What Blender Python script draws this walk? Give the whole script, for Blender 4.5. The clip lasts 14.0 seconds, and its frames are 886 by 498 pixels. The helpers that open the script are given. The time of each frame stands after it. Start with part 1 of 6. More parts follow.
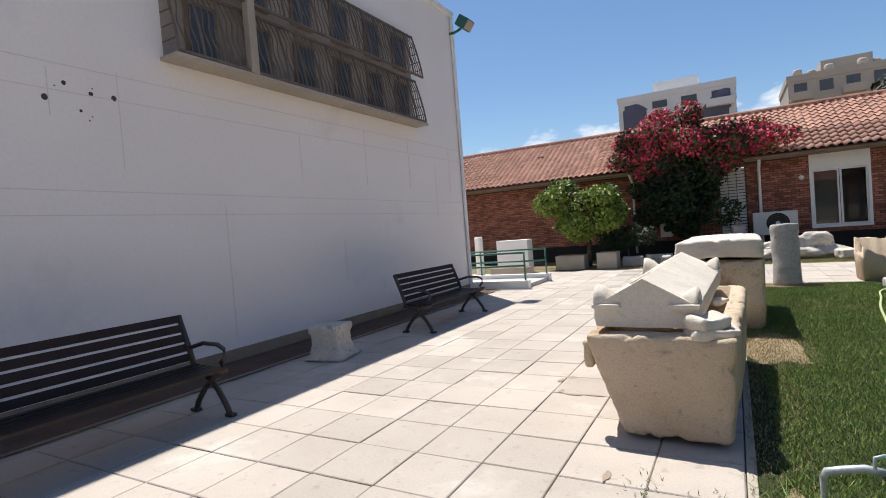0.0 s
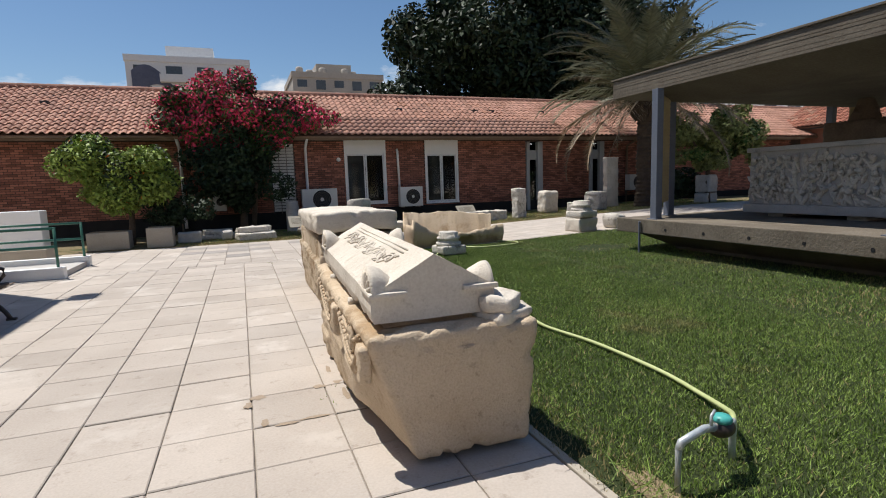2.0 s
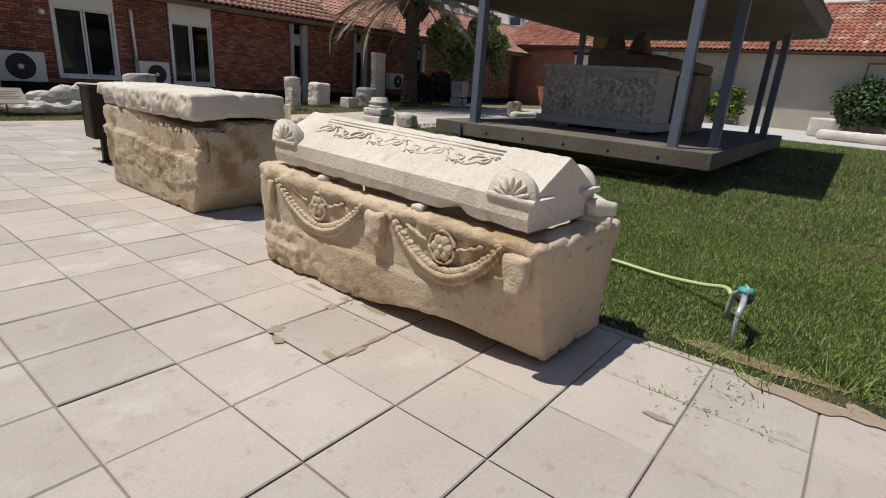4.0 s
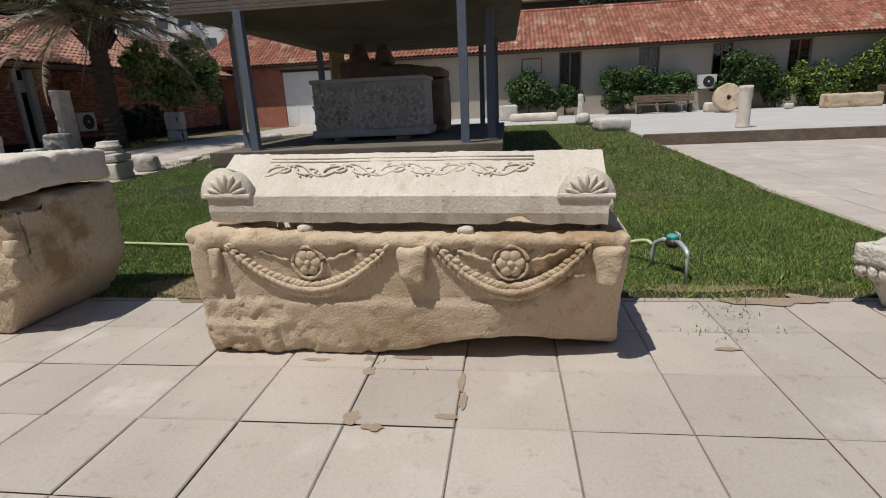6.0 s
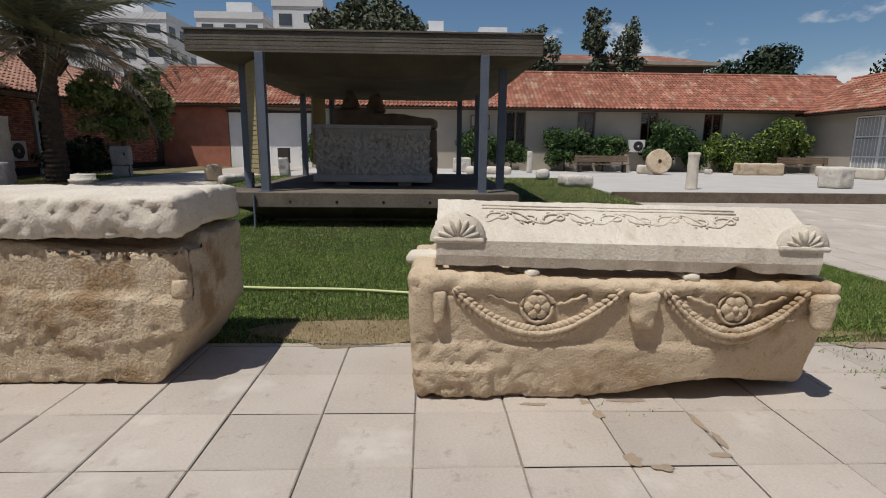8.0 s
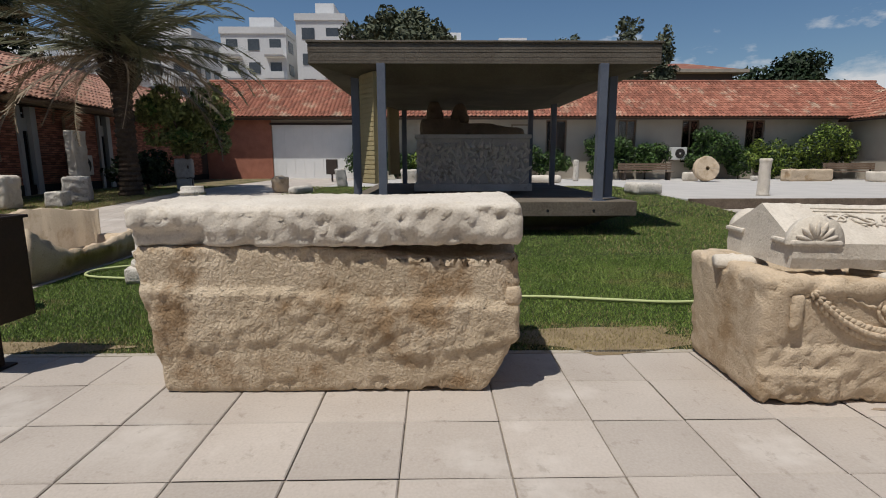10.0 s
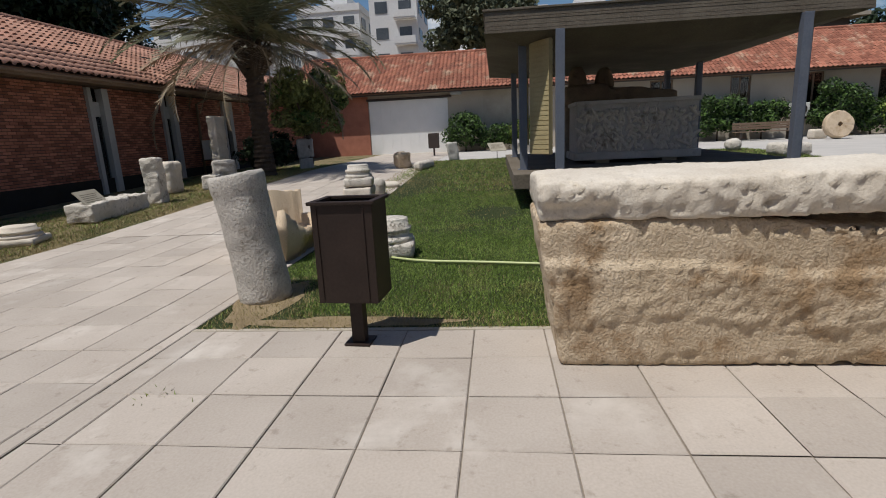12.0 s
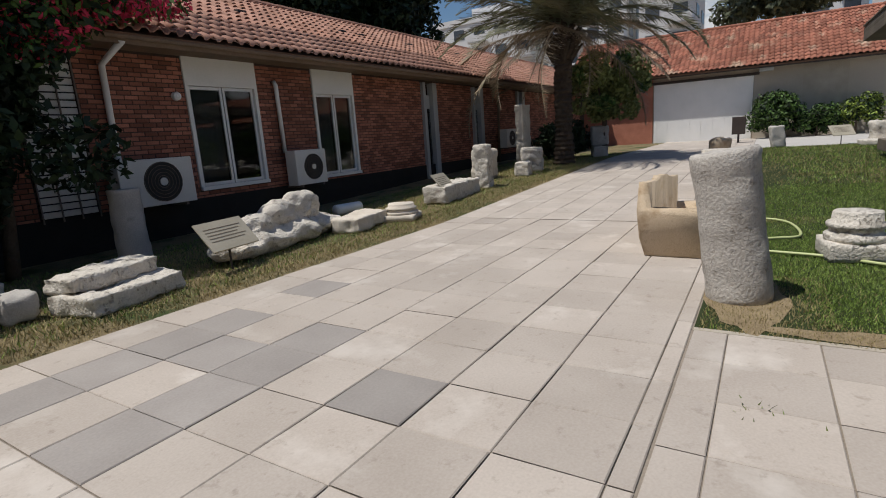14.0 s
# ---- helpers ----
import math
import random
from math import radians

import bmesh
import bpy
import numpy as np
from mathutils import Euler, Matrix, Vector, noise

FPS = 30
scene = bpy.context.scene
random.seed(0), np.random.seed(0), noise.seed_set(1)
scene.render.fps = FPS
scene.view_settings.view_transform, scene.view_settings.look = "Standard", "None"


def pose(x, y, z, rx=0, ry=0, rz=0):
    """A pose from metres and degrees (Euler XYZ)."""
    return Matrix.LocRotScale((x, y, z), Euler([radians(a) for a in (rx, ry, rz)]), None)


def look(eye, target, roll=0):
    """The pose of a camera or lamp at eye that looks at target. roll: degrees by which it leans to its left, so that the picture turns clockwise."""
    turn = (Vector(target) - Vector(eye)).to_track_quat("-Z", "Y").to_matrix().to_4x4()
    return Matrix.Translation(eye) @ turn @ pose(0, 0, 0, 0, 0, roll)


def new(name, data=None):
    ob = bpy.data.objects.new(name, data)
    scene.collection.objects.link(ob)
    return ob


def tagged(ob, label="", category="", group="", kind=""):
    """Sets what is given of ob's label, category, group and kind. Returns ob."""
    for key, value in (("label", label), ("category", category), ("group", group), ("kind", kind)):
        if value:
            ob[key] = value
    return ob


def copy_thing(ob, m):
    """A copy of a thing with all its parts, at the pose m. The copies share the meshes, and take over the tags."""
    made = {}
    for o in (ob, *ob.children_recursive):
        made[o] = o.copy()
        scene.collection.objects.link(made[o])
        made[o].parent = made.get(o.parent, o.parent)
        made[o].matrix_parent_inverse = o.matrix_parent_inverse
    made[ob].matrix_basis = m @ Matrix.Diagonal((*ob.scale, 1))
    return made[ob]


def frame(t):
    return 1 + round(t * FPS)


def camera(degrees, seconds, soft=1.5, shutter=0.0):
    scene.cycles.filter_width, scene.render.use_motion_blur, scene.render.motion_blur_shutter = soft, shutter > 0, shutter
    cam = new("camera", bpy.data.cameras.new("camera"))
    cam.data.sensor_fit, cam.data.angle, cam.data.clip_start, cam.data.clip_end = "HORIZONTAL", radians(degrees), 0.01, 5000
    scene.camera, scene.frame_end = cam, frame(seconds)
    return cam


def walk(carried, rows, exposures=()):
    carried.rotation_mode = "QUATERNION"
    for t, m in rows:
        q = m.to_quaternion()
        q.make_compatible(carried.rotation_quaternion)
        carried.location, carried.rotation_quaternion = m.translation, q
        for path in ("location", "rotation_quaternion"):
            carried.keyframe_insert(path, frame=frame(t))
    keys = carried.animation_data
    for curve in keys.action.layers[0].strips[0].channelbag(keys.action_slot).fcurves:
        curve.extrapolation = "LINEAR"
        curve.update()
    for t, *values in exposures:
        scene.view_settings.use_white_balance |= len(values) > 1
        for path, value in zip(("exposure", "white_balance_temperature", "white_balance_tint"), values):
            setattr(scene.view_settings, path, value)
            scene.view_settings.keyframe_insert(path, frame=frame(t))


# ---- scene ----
cam = camera(80.9, 14.0, soft=1.0)
PATH = [
    (0, (0.179, 0.166, 1.489), (-0.801, 1.909, 1.432), -4.5),
    (0.5, (-0.178, 0.421, 1.456), (-0.612, 2.372, 1.39), -4.8),
    (1, (-0.549, 0.702, 1.39), (-0.671, 2.69, 1.205), -3.1),
    (1.5, (-0.889, 1.023, 1.432), (-0.723, 3.011, 1.291), -3.3),
    (2, (-1.285, 1.399, 1.441), (-0.574, 3.252, 1.189), -1.9),
    (2.5, (-1.682, 1.767, 1.371), (-0.391, 3.215, 0.885), 3.4),
    (3, (-2.047, 2.05, 1.412), (-0.699, 3.412, 0.84), 2.0),
    (3.2, (-2.226, 2.176, 1.397), (-0.869, 3.521, 0.808), 2.6),
    (5.3, (-3.186, 3.812, 1.416), (-1.377, 4.452, 0.851), -1.8),
    (5.5, (-3.191, 3.968, 1.379), (-1.349, 4.519, 0.828), -3.6),
    (6, (-3.274, 4.38, 1.372), (-1.367, 4.629, 0.823), -2.7),
    (6.5, (-3.41, 4.775, 1.379), (-1.465, 4.792, 0.913), -3.4),
    (7, (-3.449, 5.18, 1.364), (-1.5, 5.137, 0.917), 0.6),
    (7.5, (-3.41, 5.606, 1.396), (-1.461, 5.518, 0.954), 0.8),
    (8, (-3.439, 6.067, 1.412), (-1.476, 6.001, 1.035), 0.6),
    (8.5, (-3.381, 6.507, 1.351), (-1.431, 6.662, 0.937), 3.4),
    (9, (-3.294, 6.993, 1.373), (-1.354, 7.219, 0.94), 1.1),
    (9.2, (-3.307, 7.189, 1.347), (-1.36, 7.403, 0.942), 1.1),
    (11.3, (-3.486, 9.202, 1.437), (-1.56, 8.795, 1.087), -2.6),
    (11.5, (-3.463, 9.397, 1.396), (-1.528, 9.011, 1.069), -2.5),
    (12, (-3.428, 9.932, 1.421), (-1.488, 10.145, 0.983), -2.8),
    (12.5, (-3.418, 10.47, 1.414), (-1.563, 11.08, 0.982), -3.5),
    (13, (-3.402, 11.0, 1.359), (-1.628, 11.824, 0.938), -3.6),
    (13.5, (-3.433, 11.498, 1.369), (-1.736, 12.472, 0.955), -4.2),
    (14, (-3.534, 11.978, 1.391), (-1.875, 13.015, 0.973), -4.0),
]
EXPOSURES = [(0.0, 0.28), (1.0, 0.1), (2.0, -0.02), (3.0, -0.15), (5.5, -0.42), (9.0, -0.52), (14.0, -0.46)]
walk(cam, [(t, look(eye, target, roll)) for t, eye, target, roll in PATH], EXPOSURES)

# ---- light ----
SUN_DIR = Vector((0.29, -0.31, -1.0)).normalized()
sun = new("sun", bpy.data.lights.new("sun", "SUN"))
sun.data.energy, sun.data.angle, sun.data.color = 5.4, radians(0.55), (1.0, 0.965, 0.91)
sun.matrix_world = look((0, 0, 30), Vector((0, 0, 30)) + SUN_DIR)

world = bpy.data.worlds.new("sky_world")
scene.world = world
world.use_nodes = True
wn, wl = world.node_tree.nodes, world.node_tree.links
wn.clear()
sky = wn.new("ShaderNodeTexSky")
sky.sky_type, sky.sun_disc = "NISHITA", False
sky.sun_elevation = math.asin(-SUN_DIR.z)
sky.sun_rotation = math.atan2(-SUN_DIR.x, -SUN_DIR.y)
sky.air_density, sky.dust_density, sky.ozone_density = 1.0, 0.5, 3.0
wtc = wn.new("ShaderNodeTexCoord")
wmap = wn.new("ShaderNodeMapping")
wmap.inputs["Scale"].default_value = (1.0, 1.0, 2.2)
cl = wn.new("ShaderNodeTexNoise")
cl.inputs["Scale"].default_value, cl.inputs["Detail"].default_value = 5.2, 8.0
cl.inputs["Roughness"].default_value = 0.56
sep = wn.new("ShaderNodeSeparateXYZ")
band = wn.new("ShaderNodeMapRange")
for k, v in (("From Min", 0.11), ("From Max", 0.27), ("To Min", 0.22), ("To Max", -0.10)):
    band.inputs[k].default_value = v
summed = wn.new("ShaderNodeMath")
summed.operation = "ADD"
ramp = wn.new("ShaderNodeValToRGB")
ramp.color_ramp.elements[0].position, ramp.color_ramp.elements[1].position = 0.60, 0.70
cmix = wn.new("ShaderNodeMix")
cmix.data_type = "RGBA"
cmix.inputs["B"].default_value = (8.8, 9.0, 9.3, 1)
bg = wn.new("ShaderNodeBackground")
bg.inputs["Strength"].default_value = 0.096
wout = wn.new("ShaderNodeOutputWorld")
wl.new(wtc.outputs["Generated"], wmap.inputs["Vector"])
wl.new(wmap.outputs["Vector"], cl.inputs["Vector"])
wl.new(wtc.outputs["Generated"], sep.inputs["Vector"])
wl.new(sep.outputs["Z"], band.inputs["Value"])
wl.new(cl.outputs["Fac"], summed.inputs[0])
wl.new(band.outputs["Result"], summed.inputs[1])
wl.new(summed.outputs["Value"], ramp.inputs["Fac"])
wl.new(ramp.outputs["Color"], cmix.inputs["Factor"])
hsv = wn.new("ShaderNodeHueSaturation")
hsv.inputs["Saturation"].default_value, hsv.inputs["Value"].default_value = 1.12, 1.02
wl.new(sky.outputs["Color"], hsv.inputs["Color"])
wl.new(hsv.outputs["Color"], cmix.inputs["A"])
wl.new(cmix.outputs["Result"], bg.inputs["Color"])
wl.new(bg.outputs["Background"], wout.inputs["Surface"])


# ---- materials ----
def mat(name, c1, c2, rough=0.85, s1=3.0, s2=45.0, bump=0.25, metal=0.0, spec=0.3, island=0.0, rand=0.0, stain=None, stain_scale=1.2, stain_at=0.6, depth=0.01, pits=0.0, pit_scale=16.0, tool=0.0):
    """Two-scale noise between two colours, with relief; island and rand vary the value from piece to piece; stain adds a third colour in patches; pits are small dark hollows and tool the slanting marks of a pick."""
    m = bpy.data.materials.new(name)
    m.use_nodes = True
    n, l = m.node_tree.nodes, m.node_tree.links
    b = n["Principled BSDF"]
    geo = n.new("ShaderNodeNewGeometry")
    big, fine = n.new("ShaderNodeTexNoise"), n.new("ShaderNodeTexNoise")
    big.inputs["Scale"].default_value, big.inputs["Detail"].default_value = s1, 5.0
    fine.inputs["Scale"].default_value, fine.inputs["Detail"].default_value = s2, 6.0
    l.new(geo.outputs["Position"], big.inputs["Vector"])
    l.new(geo.outputs["Position"], fine.inputs["Vector"])
    add = n.new("ShaderNodeMix")
    add.inputs["Factor"].default_value = 0.45
    l.new(big.outputs["Fac"], add.inputs["A"])
    l.new(fine.outputs["Fac"], add.inputs["B"])
    r = n.new("ShaderNodeValToRGB")
    r.color_ramp.elements[0].position, r.color_ramp.elements[1].position = 0.33, 0.67
    r.color_ramp.elements[0].color, r.color_ramp.elements[1].color = (*c1, 1), (*c2, 1)
    l.new(add.outputs["Result"], r.inputs["Fac"])
    col = r.outputs["Color"]
    if stain:
        sn = n.new("ShaderNodeTexNoise")
        sn.inputs["Scale"].default_value, sn.inputs["Detail"].default_value, sn.inputs["Roughness"].default_value = stain_scale, 7.0, 0.62
        l.new(geo.outputs["Position"], sn.inputs["Vector"])
        sr = n.new("ShaderNodeValToRGB")
        sr.color_ramp.elements[0].position, sr.color_ramp.elements[1].position = stain_at, stain_at + 0.12
        l.new(sn.outputs["Fac"], sr.inputs["Fac"])
        sm = n.new("ShaderNodeMix")
        sm.data_type = "RGBA"
        l.new(sr.outputs["Color"], sm.inputs["Factor"])
        l.new(col, sm.inputs["A"])
        sm.inputs["B"].default_value = (*stain, 1)
        col = sm.outputs["Result"]
    if pits:
        pn = n.new("ShaderNodeTexNoise")
        pn.inputs["Scale"].default_value, pn.inputs["Detail"].default_value, pn.inputs["Roughness"].default_value = pit_scale, 5.0, 0.7
        l.new(geo.outputs["Position"], pn.inputs["Vector"])
        pr = n.new("ShaderNodeMapRange")
        for k, v in (("From Min", 0.58), ("From Max", 0.70), ("To Min", 0.0), ("To Max", pits)):
            pr.inputs[k].default_value = v
        l.new(pn.outputs["Fac"], pr.inputs["Value"])
        pm = n.new("ShaderNodeMix")
        pm.data_type = "RGBA"
        l.new(pr.outputs["Result"], pm.inputs["Factor"])
        l.new(col, pm.inputs["A"])
        pm.inputs["B"].default_value = (c1[0] * 0.42, c1[1] * 0.37, c1[2] * 0.31, 1)
        col = pm.outputs["Result"]
    for amount, source in ((island, "island"), (rand, "rand")):
        if amount:
            v = geo.outputs["Random Per Island"] if source == "island" else n.new("ShaderNodeObjectInfo").outputs["Random"]
            mr = n.new("ShaderNodeMapRange")
            mr.inputs["To Min"].default_value, mr.inputs["To Max"].default_value = 1 - amount, 1 + amount
            l.new(v, mr.inputs["Value"])
            hs = n.new("ShaderNodeHueSaturation")
            l.new(mr.outputs["Result"], hs.inputs["Value"])
            l.new(col, hs.inputs["Color"])
            col = hs.outputs["Color"]
    l.new(col, b.inputs["Base Color"])
    b.inputs["Roughness"].default_value, b.inputs["Metallic"].default_value = rough, metal
    b.inputs["Specular IOR Level"].default_value = spec
    if bump:
        bp = n.new("ShaderNodeBump")
        bp.inputs["Strength"].default_value, bp.inputs["Distance"].default_value = bump, depth
        height = fine.outputs["Fac"]
        if pits:
            low = n.new("ShaderNodeMath")
            low.operation, low.inputs[1].default_value = "MULTIPLY_ADD", -1.1
            l.new(pr.outputs["Result"], low.inputs[0])
            l.new(height, low.inputs[2])
            height = low.outputs["Value"]
        if tool:
            tm = n.new("ShaderNodeMapping")
            tm.inputs["Rotation"].default_value, tm.inputs["Scale"].default_value = (0.95, 0, 0), (1.0, 1.0, 0.34)
            tn = n.new("ShaderNodeTexNoise")
            tn.inputs["Scale"].default_value, tn.inputs["Detail"].default_value = 30.0, 4.0
            l.new(geo.outputs["Position"], tm.inputs["Vector"])
            l.new(tm.outputs["Vector"], tn.inputs["Vector"])
            ta = n.new("ShaderNodeMath")
            ta.operation, ta.inputs[1].default_value = "MULTIPLY_ADD", tool
            l.new(tn.outputs["Fac"], ta.inputs[0])
            l.new(height, ta.inputs[2])
            height = ta.outputs["Value"]
        l.new(height, bp.inputs["Height"])
        l.new(bp.outputs["Normal"], b.inputs["Normal"])
    return m


M_TILE = mat("paving_concrete", (0.375, 0.325, 0.278), (0.47, 0.415, 0.362), 0.9, 1.4, 70, 0.2, rand=0.09, island=0.06, stain=(0.515, 0.465, 0.412), stain_scale=1.3, stain_at=0.56, depth=0.004, pits=0.35, pit_scale=9.0)
M_TILE_GREY = mat("grey_paving_concrete", (0.27, 0.243, 0.222), (0.34, 0.31, 0.283), 0.9, 2.5, 60, 0.15, rand=0.08, depth=0.004)
M_JOINT = mat("joint_sand", (0.21, 0.175, 0.14), (0.30, 0.255, 0.205), 1.0, 5, 60, 0.3)
M_SOIL = mat("dry_soil", (0.20, 0.14, 0.085), (0.33, 0.24, 0.15), 1.0, 2, 50, 0.5, depth=0.02)
# ground kept very dark: shade between the blades is put into its colour
M_TURF = mat("turf_ground", (0.022, 0.034, 0.010), (0.045, 0.058, 0.018), 1.0, 0.9, 60, 0.8, stain=(0.14, 0.11, 0.055), stain_scale=0.55, stain_at=0.58, depth=0.03)
M_DRYTURF = mat("dry_bare_turf", (0.23, 0.17, 0.095), (0.38, 0.295, 0.18), 1.0, 4, 70, 0.9, depth=0.03)
M_STRIP = mat("thin_dry_turf", (0.15, 0.115, 0.06), (0.27, 0.215, 0.12), 1.0, 2.5, 60, 0.9, stain=(0.06, 0.08, 0.026), stain_scale=1.1, stain_at=0.50, depth=0.03)
M_GRASS = mat("grass_blades", (0.10, 0.165, 0.025), (0.215, 0.29, 0.066), 0.55, 1.3, 24, 0, island=0.75, stain=(0.27, 0.235, 0.09), stain_scale=0.6, stain_at=0.57)
M_DRYGRASS = mat("dry_grass_blades", (0.24, 0.20, 0.085), (0.40, 0.325, 0.165), 0.8, 2, 20, 0, island=0.3)
M_LIME = mat("pale_limestone", (0.53, 0.465, 0.38), (0.70, 0.64, 0.55), 0.92, 3.0, 70, 0.6, stain=(0.45, 0.375, 0.285), stain_scale=2.4, stain_at=0.60, depth=0.007, pits=0.30, pit_scale=22.0, tool=0.5)
M_LIME_WARM = mat("warm_limestone", (0.46, 0.355, 0.24), (0.62, 0.50, 0.365), 0.92, 2.2, 75, 0.7, stain=(0.36, 0.25, 0.145), stain_scale=2.0, stain_at=0.55, depth=0.009, pits=0.38, pit_scale=20.0, tool=0.3)
M_LIME_PICK = mat("picked_warm_limestone", (0.45, 0.35, 0.235), (0.65, 0.535, 0.395), 0.92, 2.2, 60, 0.9, stain=(0.33, 0.225, 0.13), stain_scale=2.6, stain_at=0.52, depth=0.015, pits=0.38, pit_scale=18.0, tool=0.9)
M_MARBLE = mat("weathered_marble", (0.51, 0.465, 0.40), (0.72, 0.67, 0.59), 0.85, 4.0, 38, 1.0, stain=(0.31, 0.275, 0.225), stain_scale=4.0, stain_at=0.56, depth=0.022, pits=0.55)
M_GREYSTONE = mat("grey_granite", (0.36, 0.34, 0.31), (0.52, 0.49, 0.45), 0.85, 4, 60, 0.7, stain=(0.27, 0.25, 0.22), stain_scale=4, stain_at=0.6)
M_RENDER = mat("painted_white_render", (0.80, 0.755, 0.72), (0.87, 0.825, 0.79), 0.9, 0.5, 25, 0.08, stain=(0.74, 0.70, 0.665), stain_scale=0.5, stain_at=0.6)
M_WHITE = mat("white_paint", (0.74, 0.74, 0.72), (0.82, 0.81, 0.79), 0.5, 2, 40, 0.04)
M_CREAM = mat("cream_plaster", (0.37, 0.325, 0.265), (0.47, 0.415, 0.345), 0.92, 0.8, 25, 0.2, stain=(0.42, 0.36, 0.28), stain_scale=0.8, stain_at=0.6)
M_BRICK = mat("red_brick", (0.20, 0.080, 0.052), (0.31, 0.13, 0.088), 0.9, 2, 60, 0.4, island=0.42, rand=0.35)
M_MORTAR = mat("brick_mortar", (0.055, 0.038, 0.032), (0.085, 0.06, 0.05), 0.95, 3, 60, 0.4)
M_ROOF = mat("clay_roof_tiles", (0.33, 0.165, 0.115), (0.46, 0.26, 0.19), 0.85, 0.8, 30, 0.3, island=0.2, rand=0.15, stain=(0.30, 0.15, 0.095), stain_scale=1.2, stain_at=0.56)
M_ROOF_OLD = mat("old_clay_roof_tiles", (0.25, 0.095, 0.062), (0.37, 0.16, 0.105), 0.9, 0.7, 30, 0.3, island=0.3, rand=0.2, stain=(0.44, 0.31, 0.22), stain_scale=1.0, stain_at=0.55)
M_ROOF_UNDER = mat("roof_battens", (0.10, 0.06, 0.04), (0.16, 0.09, 0.06), 0.95)
M_FASCIA = mat("fascia_wood", (0.16, 0.11, 0.075), (0.24, 0.17, 0.12), 0.8, 2, 30, 0.2)
M_CONC = mat("board_marked_concrete", (0.105, 0.085, 0.063), (0.185, 0.157, 0.122), 0.92, 1.2, 30, 0.6, stain=(0.20, 0.17, 0.13), stain_scale=0.9, stain_at=0.57)
M_STEEL = mat("blue_grey_painted_steel", (0.10, 0.115, 0.15), (0.15, 0.165, 0.20), 0.5, 3, 40, 0.08, spec=0.5)
M_DARKMETAL = mat("dark_brown_metal", (0.035, 0.024, 0.019), (0.055, 0.04, 0.032), 0.5, 4, 50, 0.1, spec=0.5)
M_IRON = mat("rusty_wrought_iron", (0.12, 0.095, 0.08), (0.20, 0.16, 0.135), 0.75, 6, 60, 0.2)
M_BENCH = mat("dark_brown_bench_slats", (0.022, 0.014, 0.012), (0.038, 0.025, 0.020), 0.6, 5, 50, 0.1, spec=0.25)
M_GREENPAINT = mat("green_painted_steel", (0.02, 0.10, 0.07), (0.03, 0.14, 0.10), 0.45, 4, 40, 0.1, spec=0.5)
M_BARK = mat("palm_bark", (0.05, 0.036, 0.025), (0.10, 0.072, 0.05), 0.95, 6, 25, 0.8, depth=0.03)
M_WOODBARK = mat("tree_bark", (0.09, 0.065, 0.045), (0.15, 0.11, 0.08), 0.95, 6, 25, 0.8, depth=0.02)
# colour of the dark trees, and of shade painted inside lighter crowns
M_LEAF_DARK = mat("dark_and_shaded_foliage", (0.014, 0.026, 0.011), (0.030, 0.050, 0.018), 0.6, 1, 10, 0, island=0.5)
M_LEAF = mat("green_foliage", (0.04, 0.085, 0.016), (0.085, 0.15, 0.032), 0.6, 1, 10, 0, island=0.4)
M_LEAF_BRIGHT = mat("bright_foliage", (0.13, 0.195, 0.028), (0.24, 0.31, 0.055), 0.6, 1, 10, 0, island=0.35)
M_LEAF_OLIVE = mat("olive_foliage", (0.15, 0.18, 0.05), (0.27, 0.29, 0.105), 0.65, 1, 10, 0, island=0.4)
M_LEAF_GREY = mat("grey_green_foliage", (0.07, 0.085, 0.05), (0.12, 0.13, 0.075), 0.7, 1, 10, 0, island=0.35)
M_FLOWER = mat("magenta_bracts", (0.55, 0.03, 0.09), (0.80, 0.085, 0.17), 0.7, 2, 10, 0, island=0.3)
M_ORANGE = mat("orange_flowers", (0.55, 0.10, 0.02), (0.70, 0.18, 0.03), 0.7, 2, 10, 0, island=0.3)
M_FROND = mat("palm_leaflets", (0.10, 0.105, 0.055), (0.17, 0.165, 0.095), 0.5, 1, 10, 0, island=0.3)
M_FROND_DRY = mat("dry_palm_leaflets", (0.22, 0.17, 0.11), (0.33, 0.26, 0.18), 0.6, 1, 10, 0, island=0.3)
M_PIPE = mat("galvanised_pipe", (0.42, 0.46, 0.47), (0.58, 0.62, 0.62), 0.45, 5, 50, 0.1, metal=0.4)
M_VALVE = mat("turquoise_valve", (0.05, 0.30, 0.28), (0.08, 0.40, 0.36), 0.4, 5, 40, 0.05)
M_HOSE = mat("pale_green_hose", (0.42, 0.47, 0.20), (0.53, 0.57, 0.28), 0.4, 5, 40, 0.03)
M_AC = mat("white_enamel", (0.60, 0.59, 0.55), (0.68, 0.67, 0.63), 0.5, 2, 40, 0.03)
M_BLACK = mat("black_plastic", (0.012, 0.012, 0.013), (0.022, 0.022, 0.024), 0.5, 5, 40, 0.05)
# near black: the darkness of unlit rooms put into the wall colour
M_DARKIN = mat("room_darkness", (0.010, 0.010, 0.011), (0.018, 0.018, 0.02), 0.9, 2, 20, 0)
M_ALU = mat("aluminium_frame", (0.62, 0.63, 0.63), (0.72, 0.73, 0.73), 0.4, 3, 40, 0.02, metal=0.2)
M_PLAQUE = mat("sign_plate", (0.38, 0.34, 0.26), (0.46, 0.42, 0.33), 0.5, 4, 40, 0.03)
M_INK = mat("sign_ink", (0.14, 0.11, 0.08), (0.18, 0.15, 0.11), 0.7, 4, 40, 0)
M_APART = mat("white_apartment_render", (0.60, 0.60, 0.60), (0.70, 0.70, 0.69), 0.9, 0.2, 4, 0)
